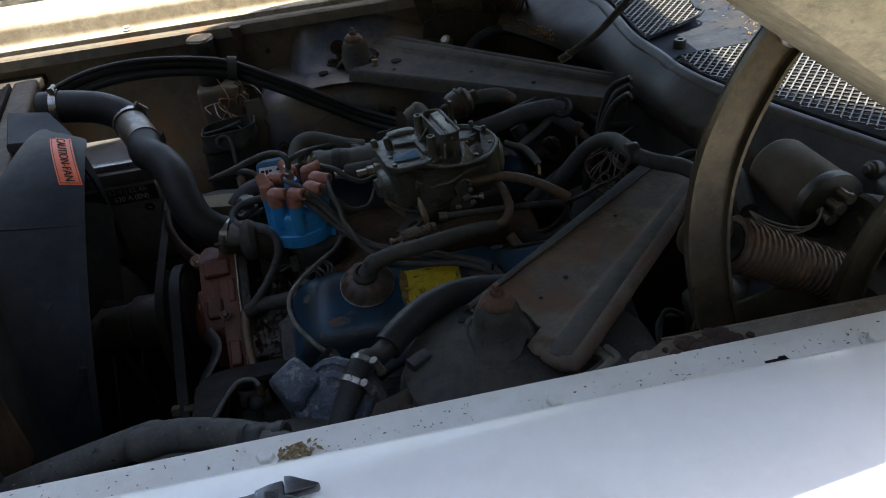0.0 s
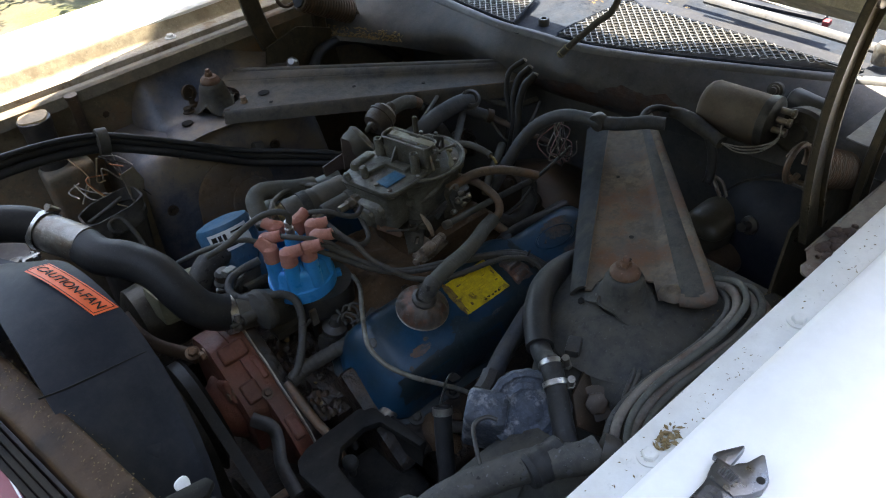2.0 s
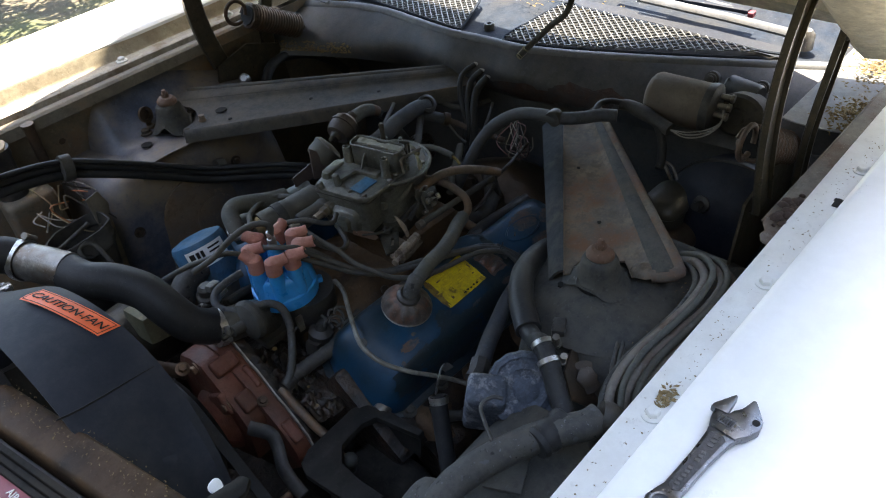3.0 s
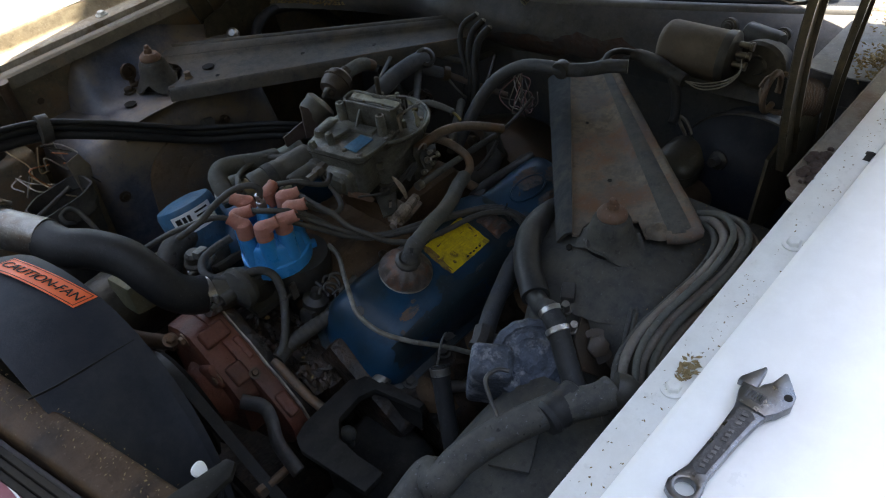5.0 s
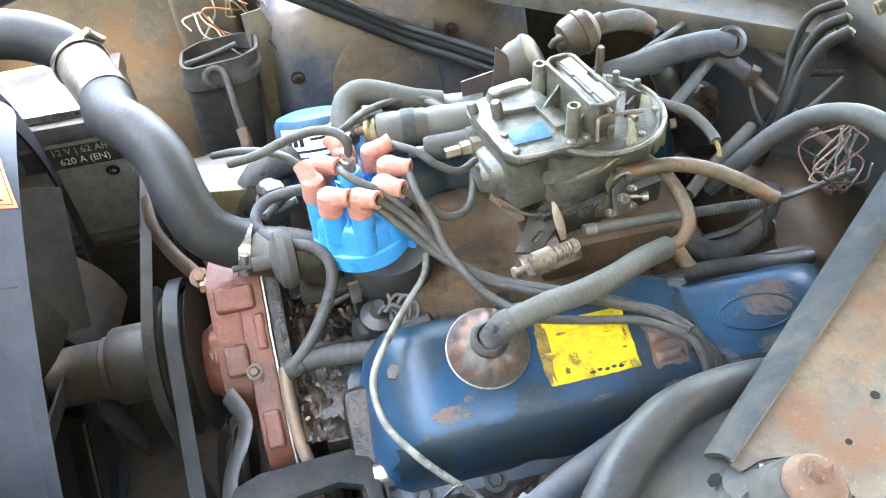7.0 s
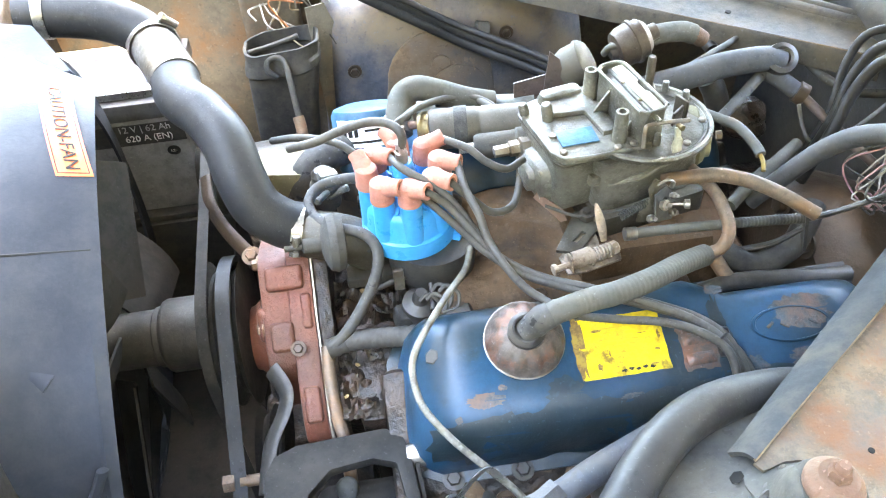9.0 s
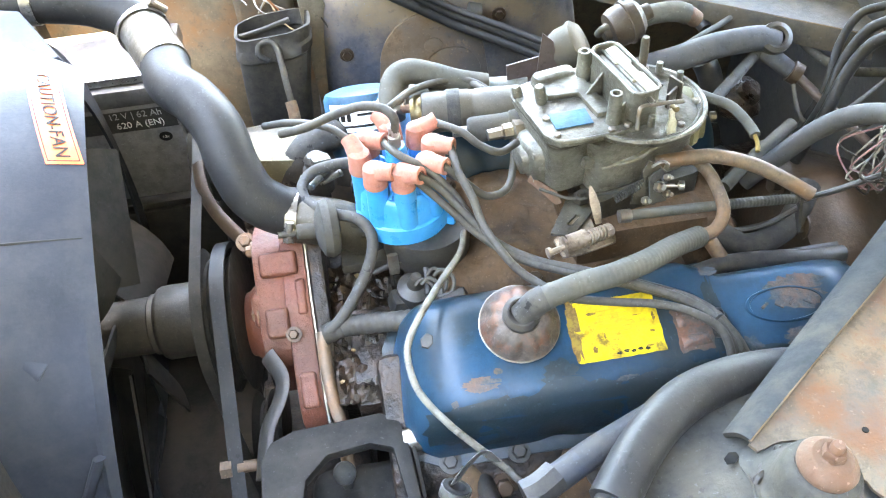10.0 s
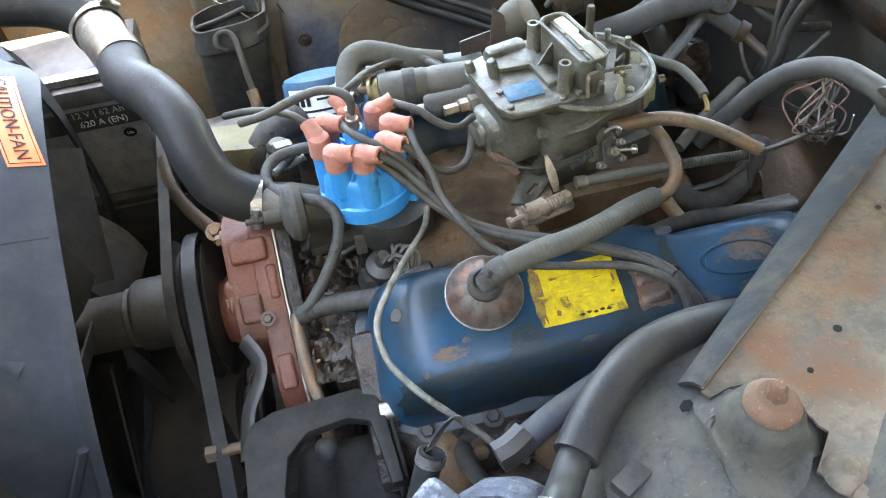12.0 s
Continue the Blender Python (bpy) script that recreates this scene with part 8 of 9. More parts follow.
part("can", lathe([(0, -0.004), (0.030, -0.003), (0.038, 0.003), (0.041, 0.010), (0.0415, 0.095), (0.040, 0.108), (0.036, 0.110), (0, 0.110)], ma, md, 44), motor_mat, mot)
part("end_plate", lathe([(0.0425, 0.098), (0.0435, 0.102), (0.0435, 0.112), (0.030, 0.118), (0.012, 0.120), (0.012, 0.130), (0, 0.130)], ma, md, 36), bakelite, mot)
part("gear_case", lathe([(0.036, -0.030), (0.040, -0.024), (0.040, 0.014), (0.034, 0.020), (0.016, 0.022), (0.014, 0.030), (0, 0.031)], mb + md * 0.034 + Vector((0.030, 0, -0.014)), (-0.9, 0.0, 0.3), 30, lambda a, h: 1 + 0.10 * math.cos(2 * a)), bay_black, mot)
for k in range(3):
    part("terminal", lathe([(0.005, 0), (0.005, 0.016), (0.007, 0.017), (0.007, 0.022), (0, 0.022)], mb + Vector((0.0 - 0.01 * k, -0.01, 0.028 - 0.012 * k)), md, 10), worn_steel, mot)
for x, y, z in ((0.553, -0.368, 0.876), (0.578, -0.448, 0.868)):
    gm = thing("firewall_grommet", "round black firewall grommet", "grommet", (x, y, z), "firewall grommets")
    part("boss", lathe([(0.0135, -0.006), (0.0130, 0.004), (0.0095, 0.005), (0.0090, 0.008), (0.0060, 0.009), (0.0055, 0.013), (0, 0.013)], (x - 0.004, y, z), (-1, -0.1, 0.35), 24), bakelite, gm)
wcan = thing("washer_pump_can", "small dull black cylinder mounted on the cowl beside the motor", "motor", (0.550, -0.428, 0.872))
wa, wb = Vector((0.551, -0.398, 0.872)), Vector((0.538, -0.461, 0.872))
part("can", lathe([(0, -0.002), (0.014, -0.001), (0.019, 0.004), (0.0185, 0.008), (0.019, 0.012), (0.019, (wb - wa).length - 0.005), (0.016, (wb - wa).length), (0, (wb - wa).length)], wa, wb - wa, 28), cowl_black, wcan)
part("clamp_foot", box((0.018, 0.012, 0.05), wa.lerp(wb, 0.5) + Vector((0.012, 0, -0.022)), (0, 0, 0), 0.003), black_steel, wcan)
bst = thing("brake_booster", "large black brake booster on the firewall", "brake booster", (0.42, -0.50, 0.68))
part("front_shell", lathe([(0, -0.075), (0.05, -0.072), (0.095, -0.055), (0.122, -0.022), (0.130, 0.0), (0.0, 0.001)], (0.405, -0.500, 0.690), (1, 0, 0), 56), booster_navy, bst)
part("crimp_ring", lathe([(0.128, -0.001), (0.133, 0.001), (0.133, 0.009), (0.128, 0.012)], (0.405, -0.500, 0.690), (1, 0, 0), 56), black_steel, bst)
part("rear_shell", lathe([(0, 0.008), (0.124, 0.010), (0.118, 0.055), (0, 0.06)], (0.405, -0.500, 0.690), (1, 0, 0), 56), booster_navy, bst)
part("check_valve", lathe([(0.016, 0), (0.014, 0.012), (0.007, 0.014), (0.007, 0.034), (0, 0.034)], (0.352, -0.47, 0.765), (-1, 0, 0.4), 18), bakelite, bst)
mc = thing("brake_master_cylinder", "dirty brown brake master cylinder with a wire bail", "brake cylinder", (0.33, -0.42, 0.70))
tank = [(0.345 + 0.048 * math.copysign(abs(math.cos(a)) ** 0.6, math.cos(a)) * f, -0.412 + 0.036 * math.copysign(abs(math.sin(a)) ** 0.6, math.sin(a)) * f, z) for z, f in ((0.690, 0.86), (0.742, 0.95), (0.746, 1.03), (0.752, 1.03), (0.758, 0.96), (0.766, 0.80), (0.770, 0.45)) for a in (2 * math.pi * k / 32 for k in range(32))]
part("reservoir", loft([[Vector(q) for q in tank[32 * k:32 * k + 32]] for k in range(2)]), tank_olive, mc)
part("lid", loft([[Vector(q) for q in tank[32 * k:32 * k + 32]] for k in range(1, 7)]), tank_olive, mc, "domed olive-brown lid with a rolled rim")
part("bail", tube([(0.372, -0.400, 0.700), (0.380, -0.395, 0.760), (0.380, -0.388, 0.778), (0.392, -0.372, 0.788), (0.398, -0.385, 0.780), (0.388, -0.402, 0.765)], 0.003, 8, 8), worn_steel, mc, "bright wire bail")
part("bore", lathe([(0.024, -0.05), (0.026, 0.07), (0, 0.07)], (0.33, -0.45, 0.70), (1, -0.1, 0), 24), oily_brown, mc)
for k in range(2):
    solo("brake_pipe", tube([(0.33 + 0.03 * k, -0.40, 0.70), (0.28, -0.38 + 0.01 * k, 0.72 - 0.02 * k), (0.25 + 0.01 * k, -0.46, 0.66), (0.22, -0.56, 0.60)], 0.0035, 8, 8), lead_mat, "thin steel brake pipe from the master cylinder", "pipe", "brake pipes")

# coil, solenoid, blue canister behind the distributor
coil = thing("ignition_coil", "dusty grey ignition coil with a brass-coloured collar", "ignition coil", (-0.1, 0.04, 0.78))
c0, c1 = Vector((-0.155, 0.052, 0.802)), Vector((-0.040, 0.040, 0.803))
cd = (c1 - c0).normalized()
part("can", lathe([(0, 0.0), (0.0225, 0.002), (0.0235, 0.006), (0.0235, 0.055), (0.0225, 0.057), (0.0225, 0.062), (0.0235, 0.064), (0.0235, 0.112), (0.020, 0.116), (0, 0.116)], c0, cd, 36), coil_mat, coil)
part("collar", lathe([(0.0, -0.012), (0.018, -0.012), (0.0215, -0.006), (0.0215, 0.001)], c0, cd, 24), brass, coil, "worn brass collar")
part("terminal", lathe([(0.005, -0.028), (0.005, -0.012)], c0 + Vector((0, 0, 0.008)), cd, 10), pink_rust, coil)
part("strap", lathe([(0.0237, 0.03), (0.025, 0.03), (0.025, 0.045), (0.0237, 0.045), (0.0237, 0.03)], c0, cd, 36), tower_grey, coil)
slv = thing("idle_solenoid", "small grey throttle solenoid beside the carburettor", "solenoid", (-0.08, 0.005, 0.78))
s0, s1 = Vector((-0.108, 0.008, 0.802)), Vector((-0.036, 0.002, 0.806))
part("can", lathe([(0, -0.002), (0.0125, 0), (0.0145, 0.004), (0.0145, 0.046), (0.0165, 0.048), (0.0165, 0.060), (0.010, 0.062), (0.010, 0.075), (0, 0.075)], s0, s1 - s0, 28), tower_grey, slv)
part("plunger", lathe([(0.0055, -0.018), (0.0055, 0.0)], s0, s1 - s0, 12), bright_steel, slv)
can = thing("fuel_filter_can", "blue filter canister with a white printed label", "filter canister", (-0.235, 0.13, 0.70))
part("can", lathe([(0.040, 0.69), (0.046, 0.70), (0.047, 0.735), (0.0475, 0.770), (0.044, 0.777), (0.030, 0.781), (0, 0.782)], (-0.222, 0.142, 0), (0, 0, 1), 44), filter_blue, can)
lbl = part("label", sheet(lambda u, v: Vector((-0.222 + 0.0483 * math.cos(radians(215 + 85 * u)), 0.142 + 0.0483 * math.sin(radians(215 + 85 * u)), 0.734 + 0.034 * v)), 12, 2, 0.0004), white_label, can, "white label with black print")
for a0, a1, z0, z1 in ((222, 233, 0.747, 0.763), (236, 243, 0.747, 0.763), (246, 252, 0.747, 0.763), (262, 290, 0.760, 0.763), (262, 286, 0.753, 0.756), (222, 285, 0.739, 0.742)):
    part("print_bar", sheet(lambda u, v: Vector((-0.222 + 0.0489 * math.cos(radians(a0 + (a1 - a0) * u)), 0.142 + 0.0489 * math.sin(radians(a0 + (a1 - a0) * u)), z0 + (z1 - z0) * v)), 4, 1, 0.0002), print_hole_black, lbl)
part("base_bracket", join(lathe([(0.050, 0.665), (0.050, 0.69), (0.042, 0.692)], (-0.222, 0.142, 0), (0, 0, 1), 30), box((0.10, 0.05, 0.012), (-0.2, 0.10, 0.668), bevel=0.003)), carb_dark, can)
for o in list(can.children):
    o.matrix_basis = Matrix.Translation((-0.222, 0.142, 0.74)) @ pose(0, 0, 0, -26, 0, 0) @ Matrix.Translation((0.222, -0.142, -0.74))
hose("bypass_elbow_hose", [(-0.188, 0.052, 0.800), (-0.186, 0.075, 0.815), (-0.178, 0.094, 0.825), (-0.161, 0.101, 0.828), (-0.135, 0.100, 0.820), (-0.106, 0.094, 0.810), (-0.072, 0.092, 0.800)], 0.0150, hose_tan, "dusty bent rubber elbow hose behind the distributor", "hose")
clamp_band((-0.187, 0.068, 0.808), (0, 0.1, 1), 0.0155, bpy.data.objects["bypass_elbow_hose"], 0.010, (-0.5, -1, 0))
hose("intake_pipe", [(-0.160, 0.116, 0.775), (-0.119, 0.109, 0.778), (-0.071, 0.098, 0.780), (-0.021, 0.088, 0.782)], 0.0235, peeled_blue, "blue pipe with peeling pale paint behind the coil", "pipe", "", 18)
solo("coil_bracket", join(plate([(0, 0), (0.058, 0.006), (0.062, 0.022), (0.05, 0.030), (0.0, 0.022)], 0.003, (-0.046, 0.090, 0.800), (78, 0, 0)), plate([(0, 0), (0.032, -0.008), (0.020, 0.045), (0.008, 0.055)], 0.003, (-0.015, 0.076, 0.810), (80, 0, -5))), maroon_steel, "dark brown bent steel bracket beside the carburettor", "bracket")
bel = thing("vacuum_bellows", "dusty tan rubber and metal vacuum unit behind the carburettor", "vacuum unit", (0.02, 0.10, 0.82))
part("drum", lathe([(0, -0.02), (0.024, -0.018), (0.027, -0.010), (0.027, 0.004), (0.0285, 0.006), (0.0285, 0.010), (0.022, 0.016), (0, 0.018)], (0.031, 0.095, 0.835), (0.8, -0.2, 0.5), 32), coil_mat, bel)
part("boot", lathe([(0, -0.030), (0.009, -0.029), (0.012, -0.022), (0.021, -0.020), (0.0245, -0.012), (0.0255, 0.000), (0.0275, 0.001), (0.0275, 0.005), (0.024, 0.006), (0.0245, 0.014), (0.018, 0.021), (0.011, 0.023), (0.010, 0.034), (0, 0.035)], (0.107, 0.131, 0.835), (0.85, 0.15, 0.25), 32), oily_brown_can, bel, "brown stained metal can")
part("nipple", tube([(0.088, 0.122, 0.838), (0.078, 0.125, 0.835), (0.074, 0.130, 0.825)], 0.0045, 10, 6), coil_mat, bel)
part("pipe", tube([(0.125, 0.137, 0.835), (0.150, 0.144, 0.835), (0.178, 0.148, 0.832), (0.194, 0.147, 0.826)], 0.0125, 14, 6), hose_tan, bel, "tan rubber pipe")
part("pipe_end", tube([(0.187, 0.147, 0.829), (0.196, 0.145, 0.826), (0.206, 0.146, 0.818)], 0.0105, 12, 6), pink_rust, bel, "rusty pipe end")
back_h = "dusty hose running behind the carburettor to the firewall"
BH = "hoses behind the carburettor"
hose("rear_hose", [(0.110, 0.093, 0.790), (0.136, 0.088, 0.800), (0.160, 0.082, 0.808), (0.199, 0.087, 0.814), (0.230, 0.086, 0.818), (0.262, 0.086, 0.818), (0.281, 0.083, 0.812)], 0.0155, hose_blue, "fat blue-black vacuum hose behind the carburettor", "hose", BH)
hose("rear_hose", [(0.201, 0.096, 0.790), (0.208, 0.090, 0.775), (0.217, 0.088, 0.750), (0.229, 0.097, 0.720)], 0.015, bakelite, "black elbow hose dropping behind the carburettor", "hose", BH)
sock = thing("hose_socket", "dark round rubber socket at the firewall", "socket", (0.278, 0.084, 0.815), BH)
part("cup", lathe([(0.010, -0.004), (0.010, 0.012), (0.013, 0.014), (0.0185, 0.012), (0.0195, 0.004), (0.0185, -0.012), (0.014, -0.016)], (0.278, 0.084, 0.815), (-0.1, -0.7, 0.7), 28), bakelite, sock)
part("hole", lathe([(0.0105, 0), (0.0105, 0.001), (0, 0.001)], (0.276, 0.081, 0.817), (-0.1, -0.7, 0.7), 20), hole_shade, sock)
hose("rear_pipe", [(0.184, 0.022, 0.785), (0.211, 0.043, 0.790), (0.237, 0.064, 0.795), (0.263, 0.085, 0.800)], 0.0068, hose_grey, back_h, "hose", BH)
hose("rear_pipe", [(0.268, 0.083, 0.800), (0.280, 0.071, 0.795), (0.289, 0.059, 0.790), (0.298, 0.050, 0.785)], 0.0105, hose_blue, back_h, "hose", BH)
hose("rear_pipe", [(0.295, 0.052, 0.787), (0.299, 0.046, 0.784), (0.323, 0.002, 0.765), (0.350, -0.051, 0.745)], 0.0058, pipe_mauve, "dull mauve steel pipe running down the firewall", "pipe", BH)
solo("pipe_clip", lathe([(0.0125, -0.006), (0.0135, -0.006), (0.0135, 0.006), (0.0125, 0.006), (0.0125, -0.006)], (0.297, 0.051, 0.786), (0.6, -0.4, -0.3), 20), oily_brown, "rusty clip on a firewall hose", "clip")
hose("rear_pipe", [(0.322, 0.138, 0.800), (0.326, 0.103, 0.797), (0.332, 0.077, 0.793), (0.342, 0.056, 0.790), (0.360, 0.036, 0.788), (0.396, 0.022, 0.790)], 0.0056, hose_grey, back_h, "hose", BH)
hose("rear_pipe", [(0.166, 0.092, 0.815), (0.199, 0.113, 0.815), (0.228, 0.130, 0.815), (0.256, 0.148, 0.815)], 0.0038, lead_mat, back_h, "hose", BH)
hose("rear_pipe", [(0.222, 0.179, 0.800), (0.223, 0.164, 0.800), (0.223, 0.145, 0.800)], 0.0085, hose_mat, back_h, "hose", BH)
hose("control_rod", [(0.377, -0.003, 0.800), (0.342, -0.022, 0.795), (0.290, -0.047, 0.785)], 0.0026, lead_mat, "thin dark control rod crossing the firewall", "rod")
hose("rear_wire", [(0.290, 0.037, 0.780), (0.286, 0.017, 0.770), (0.287, 0.002, 0.760), (0.291, -0.003, 0.755)], 0.0026, lead_mat, "thin wire hanging on the firewall", "wire")
hose("sleeved_wire", [(0.162, 0.019, 0.800), (0.174, 0.005, 0.800), (0.187, -0.010, 0.800), (0.194, -0.027, 0.797), (0.199, -0.046, 0.792), (0.199, -0.056, 0.790)], 0.0058, hose_tan, "sleeved wire with a yellow end behind the choke", "wire")
part("yellow_end", tube([(0.199, -0.054, 0.790), (0.198, -0.066, 0.787), (0.195, -0.075, 0.783)], 0.0026, 8, 6), wire_yellow, bpy.data.objects["sleeved_wire"], "dull yellow bared end")
gl = thing("grease_lump", "dark rust-stained casting low behind the choke", "casting", (0.260, 0.080, 0.740))
part("lump", lathe([(0.0, -0.03), (0.022, -0.026), (0.030, -0.010), (0.026, 0.006), (0.016, 0.012), (0.014, 0.020), (0, 0.022)], (0.253, 0.079, 0.740), (0.3, -0.5, 0.8), 20, lambda a, h: 1 + 0.15 * math.sin(3 * a + 40 * h)), sludge, gl)
hose("rear_hose", [(0.152, -0.106, 0.700), (0.182, -0.125, 0.690), (0.225, -0.116, 0.695), (0.249, -0.099, 0.710), (0.270, -0.075, 0.720)], 0.014, duct_mat, "sagging black hose low behind the carburettor", "hose", BH)
hose("rear_hose", [(0.101, -0.162, 0.700), (0.139, -0.158, 0.705), (0.183, -0.160, 0.705), (0.230, -0.167, 0.705), (0.270, -0.165, 0.700)], 0.009, bakelite, "black hose lying behind the valve cover", "hose", BH)
hose("rear_pipe", [(0.172, -0.067, 0.730), (0.205, -0.045, 0.740), (0.237, -0.028, 0.750), (0.275, -0.004, 0.755)], 0.0075, hose_tan, back_h, "hose", BH)
hose("rear_pipe", [(0.129, -0.136, 0.720), (0.136, -0.149, 0.710), (0.144, -0.158, 0.700)], 0.008, rust_tube, back_h, "hose", BH)
tied = thing("loose_wires", "bundle of loose pink and white wires by the firewall", "wires", (0.28, -0.12, 0.78))
rw = random.Random(11)
wb0 = Vector((0.301, -0.129, 0.800))
for k in range(12):
    o = Vector((rw.uniform(-0.015, 0.015), rw.uniform(-0.015, 0.015), 0))
    part("wire", tube([wb0 + o + Vector((0, 0, 0.035)), wb0 + o * 2 + Vector((rw.uniform(-.03, .03), rw.uniform(-.02, .02), 0.01)), wb0 + o + Vector((rw.uniform(-.025, .025), rw.uniform(-.015, .015), -0.022)), wb0 - o * 0.8 + Vector((rw.uniform(-.02, .02), 0, -0.040)), wb0 - o * 1.6 + Vector((rw.uniform(-.02, .02), 0, -0.012))], 0.0011, 6, 6), wire_cols[k % 3], tied)
ftp = thing("relay_stack", "black relay with a pale top and tangled cut wires", "relay", (-0.372, 0.50, 0.80))
part("housing", lathe([(0.026, 0.80), (0.027, 0.88), (0.029, 0.885), (0.029, 0.900), (0.026, 0.902)], (-0.368, 0.520, 0), (0, 0, 1), 30), bakelite, ftp)
part("top", lathe([(0.027, 0.9005), (0.026, 0.9045), (0.012, 0.907), (0, 0.906)], (-0.368, 0.520, 0), (0, 0, 1), 26, lambda a, h: 1 + 0.06 * math.sin(4 * a)), wire_cols[4], ftp, "pale weathered top")
part("base", box((0.09, 0.06, 0.17), (-0.355, 0.505, 0.72), bevel=0.012, seg=3), apron_mat, ftp)
part("post", lathe([(0.010, 0.80), (0.010, 0.905), (0.012, 0.906), (0.012, 0.912), (0, 0.912)], (-0.292, 0.530, 0), (0, 0, 1), 18), oily_brown, ftp)
for k in range(16):
    b0 = Vector((rw.uniform(-0.37, -0.27), rw.uniform(0.44, 0.49), rw.uniform(0.76, 0.83)))
    b1 = b0 + Vector((rw.uniform(-.05, .06), rw.uniform(-.05, .0), rw.uniform(-.05, .04)))
    b2 = b1 + Vector((rw.uniform(-.03, .05), rw.uniform(-.03, .01), rw.uniform(-.06, .0)))
    part("cut_wire", tube([b0, b1, b2], 0.0014, 6, 6), wire_cols[(1, 3, 4, 2, 1)[k % 5]], ftp)
for k, (dx, dz, r) in enumerate(((0.0, 0.0, 0.0085), (0.004, -0.017, 0.0085), (-0.002, 0.013, 0.005))):
    hose("cooler_pipe", [(x + dx, y - 0.004 * k, z + dz) for x, y, z in [*[(-0.698, 0.360, 0.854), (-0.595, 0.380, 0.895), (-0.501, 0.390, 0.907), (-0.400, 0.400, 0.897), (-0.305, 0.405, 0.873)], *[(-0.229, 0.385, 0.840), (-0.146, 0.375, 0.792), (-0.071, 0.365, 0.748)], *[(0.011, 0.310, 0.730), (0.061, 0.262, 0.722), (0.098, 0.238, 0.700), (0.112, 0.226, 0.640)]]], r, hose_mat, "long black pipe bundle along the inner fender", "pipe", "pipes along the inner fender", 12)
for px in ((-0.299, 0.395, 0.871), (-0.040, 0.362, 0.736)):
    cl = thing("pipe_clip", "weathered clip holding the pipe bundle", "clip", px, "pipe clips")
    part("band", moved(lathe([(0.020, -0.009), (0.0215, -0.009), (0.0215, 0.009), (0.020, 0.009), (0.020, -0.009)], (0, 0, 0), (1, 0, -0.2), 24), Matrix.Translation(px) @ Matrix.Diagonal((1, 0.75, 1.15, 1))), lead_mat, cl)
duct = thing("air_duct", "open-topped black rubber air duct", "air duct", (-0.345, 0.37, 0.56))
secs = []
for z, hx, hy, cx_, cy_ in ((0.56, 0.042, 0.030, -0.352, 0.350), (0.66, 0.045, 0.030, -0.345, 0.358), (0.728, 0.050, 0.030, -0.338, 0.366), (0.732, 0.053, 0.033, -0.338, 0.366), (0.740, 0.053, 0.033, -0.337, 0.367), (0.744, 0.050, 0.030, -0.337, 0.367), (0.765, 0.052, 0.031, -0.335, 0.370)):
    secs.append([Vector((cx_ + hx * math.copysign(abs(math.cos(a)) ** 0.45, math.cos(a)), cy_ + hy * math.copysign(abs(math.sin(a)) ** 0.45, math.sin(a)) + 0.004 * math.sin(3 * a + z * 30), z + 0.10 * hx * math.cos(a))) for a in (2 * math.pi * k / 40 for k in range(40))])
part("shell", loft(secs, -0.004), duct_mat, duct)
part("crease", tube([(-0.383, 0.352, 0.761), (-0.35, 0.372, 0.757), (-0.31, 0.378, 0.765)], 0.004, 8, 6), duct_mat, duct)
# Black slab paints the shade down inside the duct.
part("dark_inside", box((0.08, 0.045, 0.004), (-0.345, 0.362, 0.66), bevel=0), print_hole_black, duct)
dp = thing("transmission_dipstick", "hooked steel dipstick standing in its rubber sleeve", "dipstick", (-0.29, 0.30, 0.60))
part("hook", tube([(-0.345, 0.320, 0.735), (-0.357, 0.322, 0.745), (-0.355, 0.331, 0.755), (-0.342, 0.331, 0.760), (-0.331, 0.325, 0.752), (-0.327, 0.304, 0.735), (-0.324, 0.283, 0.710), (-0.321, 0.269, 0.690)], 0.0045, 10, 8), tower_grey, dp)
part("sleeve", tube([(-0.323, 0.272, 0.695), (-0.321, 0.262, 0.683), (-0.320, 0.250, 0.668)], 0.0085, 12, 5), rust_tube, dp)
cov = thing("belt_guard", "olive plastic cover near the thermostat", "cover", (-0.31, 0.11, 0.70))
part("shell", join(plate([(-0.045, -0.035), (0.03, -0.045), (0.05, 0.0), (0.045, 0.035), (-0.045, 0.04)], 0.05, (-0.336, 0.120, 0.735), (-12, 4, 0), 0.008)), green_old, cov)
hose("bypass_hose", [(-0.325, 0.087, 0.700), (-0.309, 0.092, 0.725), (-0.289, 0.106, 0.740), (-0.263, 0.114, 0.745), (-0.235, 0.121, 0.740)], 0.021, hose_grey, "fat dusty bypass hose beside the olive cover", "hose")
vs = thing("vacuum_switch", "dusty vacuum switch with several spigots", "vacuum switch", (-0.27, 0.0, 0.70))
part("body", lathe([(0.016, 0), (0.018, 0.03), (0.014, 0.034), (0.014, 0.045), (0.009, 0.05), (0, 0.05)], (-0.283, 0.038, 0.725), (0, 0, 1), 16), carb_dark, vs)
for k, a in enumerate((0.3, 1.6, 2.9, 4.2)):
    part("spigot", lathe([(0.004, 0.0), (0.004, 0.022), (0.005, 0.023), (0.004, 0.026), (0, 0.026)], Vector((-0.280, 0.024, 0.745)) + Vector((0, 0, 0.008 * (k % 2))), (math.cos(a), math.sin(a), 0.2), 10), carb_mat, vs)
part("cap_screw", box((0.022, 0.014, 0.012), (-0.277, 0.025, 0.775), (0, 10, 20), 0.003), carb_mat, vs)
far_h = thing("far_heater_hose", "black hose looping under the far brace", "hose", (0.2, 0.4, 0.80))
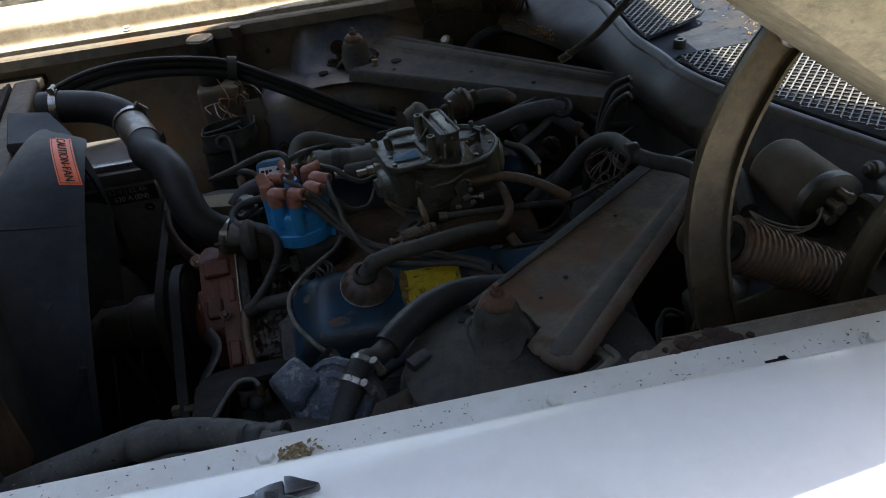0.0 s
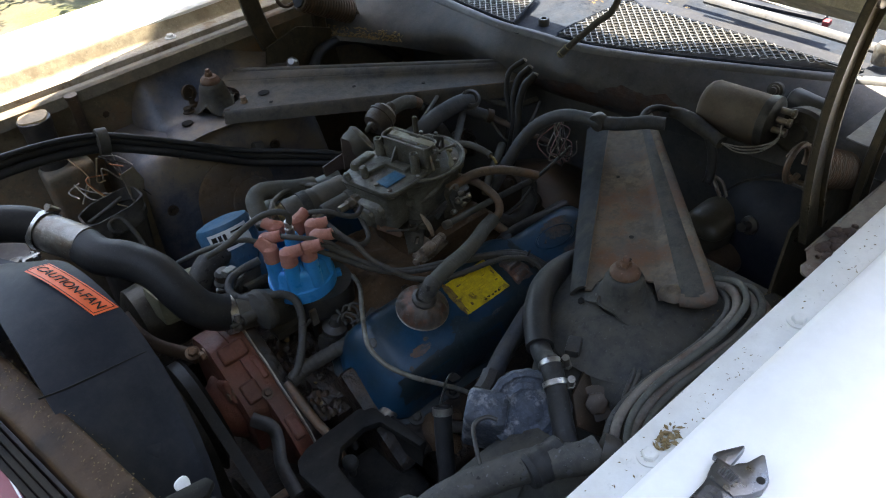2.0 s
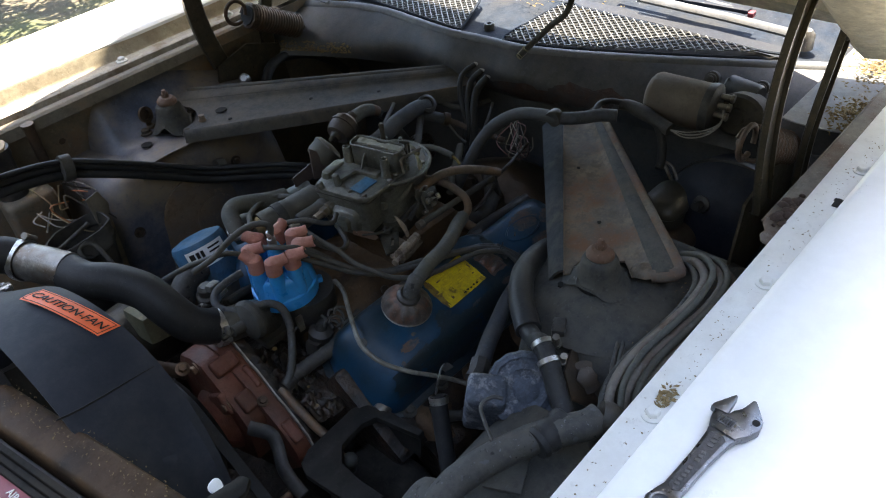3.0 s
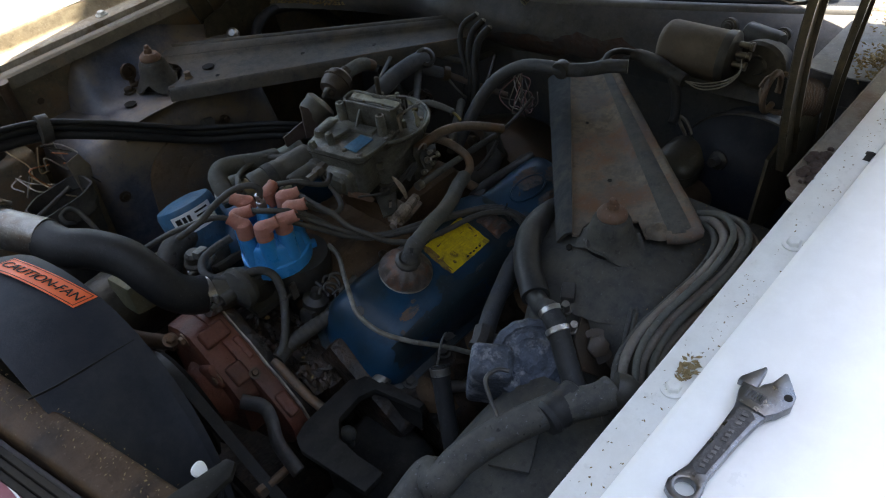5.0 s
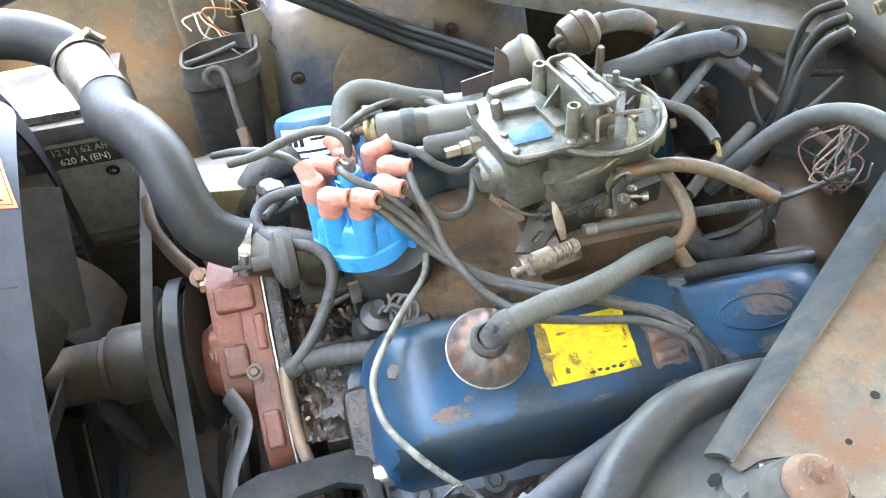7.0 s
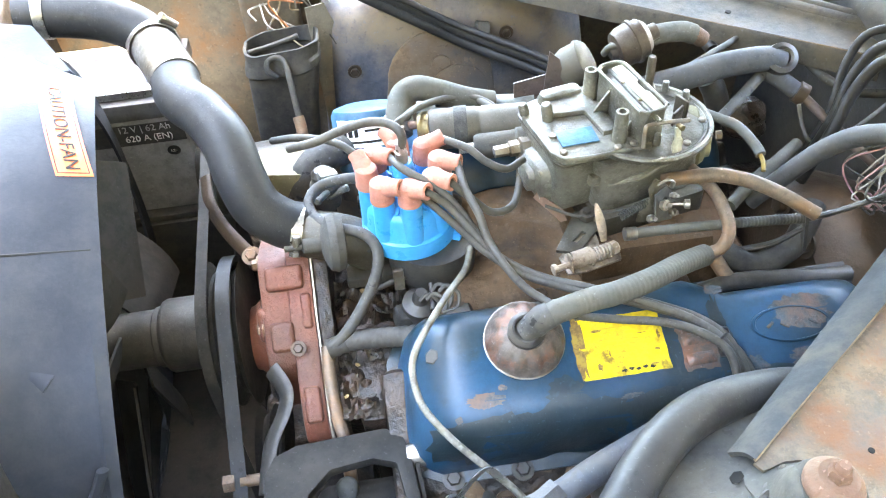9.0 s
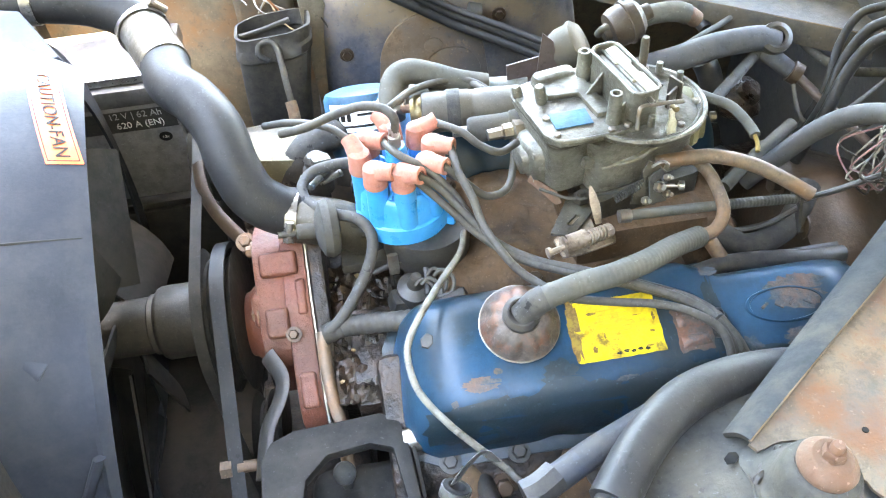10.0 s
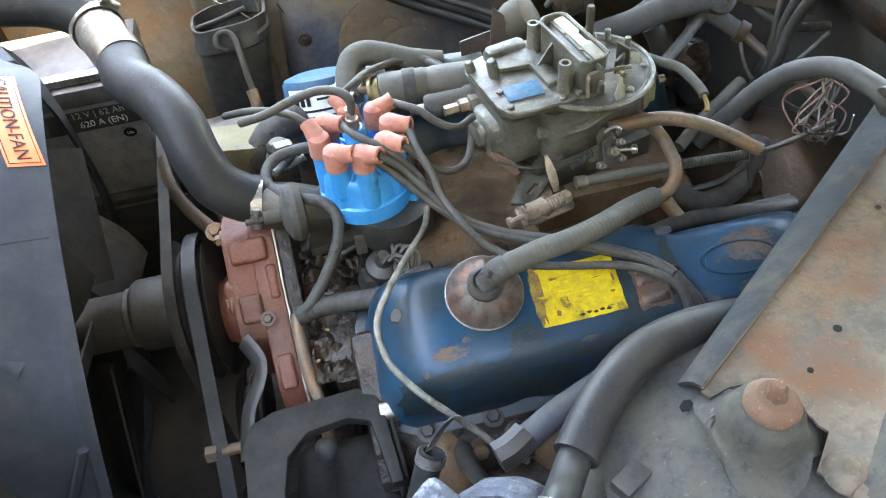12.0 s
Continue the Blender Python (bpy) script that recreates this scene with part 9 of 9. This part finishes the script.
part("run", tube([(0.188, 0.490, 0.795), (0.215, 0.500, 0.815), (0.259, 0.510, 0.819), (0.321, 0.510, 0.803), (0.373, 0.500, 0.770), (0.416, 0.490, 0.724)], 0.011, 12, 8), hose_mat, far_h)
part("end_cap", lathe([(0.012, 0), (0.012, 0.014), (0.007, 0.02), (0, 0.02)], (0.148, 0.500, 0.814), (-0.5, -0.5, 0.6), 16), bright_steel, far_h, "bright metal end fitting")
gutter_lump = random.Random(5)
GX = 0.129
part("gutter_strip", plate([(GX, 0.000), (GX + 0.010, 0.006), (GX + 0.022, 0.005), (GX + 0.036, 0.014), (0.61, 0.015), (0.61, -0.015), (GX - 0.006, -0.015)], 0.003, (0, -0.6475, 0.9165), bevel=0.0008), gutter_brown, car, "rust-brown inner gutter strip of the fender")
part("gutter_fold", plate([(GX + 0.036, 0.0), (0.61, 0.0), (0.61, -0.035), (GX + 0.075, -0.035), (GX + 0.050, -0.018)], 0.003, (0, -0.6335, 0.917), (90, 0, 0), 0.0008), gutter_brown, car)
for k in range(26):
    q = Vector((0.196, -0.650, 0.920)) + Vector((gutter_lump.gauss(0, 0.022), gutter_lump.gauss(0, 0.006), 0))
    e = gutter_lump.uniform(0.002, 0.007)
    part("dirt_crust", lathe([(e * 1.3, -0.002), (e, e * 0.25), (e * 0.5, e * 0.5), (0, e * 0.55)], q, (gutter_lump.uniform(-.3, .3), gutter_lump.uniform(-.3, .3), 1), 7), crust, car)
# seeds and dry leaves caught on the cowl and the fender gutters
rl = random.Random(21)
vv, ff = [], []
for k in range(2600):
    where = rl.random()
    if where < 0.45:
        heap = rl.random() < 0.55
        x, y = (rl.gauss(0.500, 0.028), rl.gauss(-0.618, 0.020)) if heap else (rl.gauss(0.665, 0.035), rl.gauss(-0.598, 0.020))
        z = 0.902 + rl.random() * 0.008
    elif where < 0.52:
        x, y, z = rl.uniform(0.60, 0.72), rl.uniform(-0.1, 0.35), 0.903
    elif where < 0.975:
        if rl.random() < 0.5:
            x, y, z = rl.uniform(0.40, 0.60), rl.gauss(0.56, 0.03), 0.905
        else:
            y = rl.uniform(0.38, 0.56)
            q = cowl_front((y + 0.66) / 1.28, 0.10 + 0.25 * rl.random() ** 2)
            x, z = q.x, q.z + 0.003
    else:
        x, y, z = rl.gauss(-0.165, 0.008), rl.gauss(-0.688, 0.0045), 0.9265
    if k % 9 == 0:
        x, y, z = rl.uniform(-0.62, -0.54), 0, 0.908
        y = (-0.60 - x) / 0.164 * 0.6 + rl.uniform(-0.3, 0.1)
        x = -0.600 - 0.164 * y + rl.uniform(-0.03, 0.0)
    elif k % 9 == 1:
        x, y, z = rl.uniform(-0.02, 0.2), rl.uniform(-0.62, -0.50), 0.803
    elif k % 9 == 2:
        x, y, z = rl.uniform(-0.7, 0.5), rl.gauss(-0.685, 0.009), 0.9255
    s = rl.uniform(0.002, 0.006) * (0.33 if k % 9 < 3 else 1)
    q = Euler((rl.uniform(-.5, .5), rl.uniform(-.5, .5), rl.uniform(0, 6.3))).to_matrix()
    i = len(vv)
    vv += [Vector((x, y, z)) + q @ Vector(c) * s for c in ((-1, 0, 0), (0, -0.45, 0), (1, 0, 0), (0, 0.45, 0), (0, 0, 0.35))]
    ff += [(i, i + 1, i + 4), (i + 1, i + 2, i + 4), (i + 2, i + 3, i + 4), (i + 3, i, i + 4), (i + 3, i + 2, i + 1, i)]
me = bpy.data.meshes.new("leaf_litter")
me.from_pydata(vv, [], ff)
me.materials.append(leaf_dry)
tagged(new("leaf_litter", me), "dry seeds and leaf litter caught on the cowl and fender", "leaf litter", kind="stuff")
part("cowl_corner", sheet(lambda u, v: Vector((0.46 + 0.32 * u, -0.70 + 0.17 * v, 0.893 + 0.010 * math.sin(math.pi * v) * math.exp(-((u - 0.45) / 0.25) ** 2) + 0.003 * math.sin(6 * v))), 16, 12, 0.002), corner_grey, car, "pale grey cowl corner")
# Flat navy strip; the trough's shade is put into its colour.
part("cowl_trough", sheet(lambda u, v: Vector((0.646 + 0.024 * v - 0.02 * max(0.0, 0.5 - u), -0.46 + 0.50 * u, 0.9045 + 0.003 * v)), 12, 2, 0.001), booster_navy, car, "flat navy strip painted as the shaded trough behind the grille")
part("cowl_corner", sheet(lambda u, v: Vector((0.40 + 0.34 * u, 0.50 + 0.12 * v, 0.897)), 6, 4, 0.002), cowl_black, car)
for x, y in ((-0.05, 0.63), (0.02, 0.628)):
    lf = solo("dry_leaf", sheet(lambda u, v: Vector((x + 0.05 * (u - 0.5), y + 0.012 * math.sin(math.pi * u) * (2 * v - 1), 0.928 + 0.006 * math.sin(7 * u + v))), 8, 4, 0.0006), leaf_dry, "curled dry leaf lying on the fender flange", "leaf", "dry leaves")
# gunk under the engine: cross member, floor pan and an added tray close the bay from below
part("cross_member", box((0.16, 1.2, 0.10), (-0.36, -0.05, 0.30), bevel=0.02), grimy, car)
part("chassis_rail", box((1.5, 0.09, 0.12), (-0.2, -0.42, 0.36), bevel=0.015), grimy, car)
part("chassis_rail", box((1.5, 0.09, 0.12), (-0.2, 0.32, 0.36), bevel=0.015), grimy, car)
# Dark tray added to stop light from the ground entering the bay.
part("undertray", box((1.6, 1.4, 0.012), (-0.25, -0.05, 0.235), bevel=0.003), fan_black, car)
for x, y in ((0.06, -0.86), (0.06, 0.76), (2.7, -0.86), (2.7, 0.76)):
    wh = part("wheel", lathe([(0.20, -0.085), (0.30, -0.09), (0.315, -0.06), (0.315, 0.06), (0.30, 0.09), (0.20, 0.085)], (x, y, 0.312), (0, 1, 0), 48), bakelite, car, "dusty black tyre")
    part("rim", lathe([(0, -0.04), (0.08, -0.05), (0.20, -0.075), (0.205, -0.08), (0.205, 0.08), (0.20, 0.075), (0.08, 0.05), (0, 0.04)], (x, y, 0.312), (0, 1, 0), 40), worn_steel, wh)
part("axle", box((0.08, 1.5, 0.06), (0.06, -0.05, 0.30), bevel=0.01), grimy, car)
part("floor_pan", box((3.2, 1.5, 0.02), (2.0, -0.05, 0.27), bevel=0.004), grimy, car)
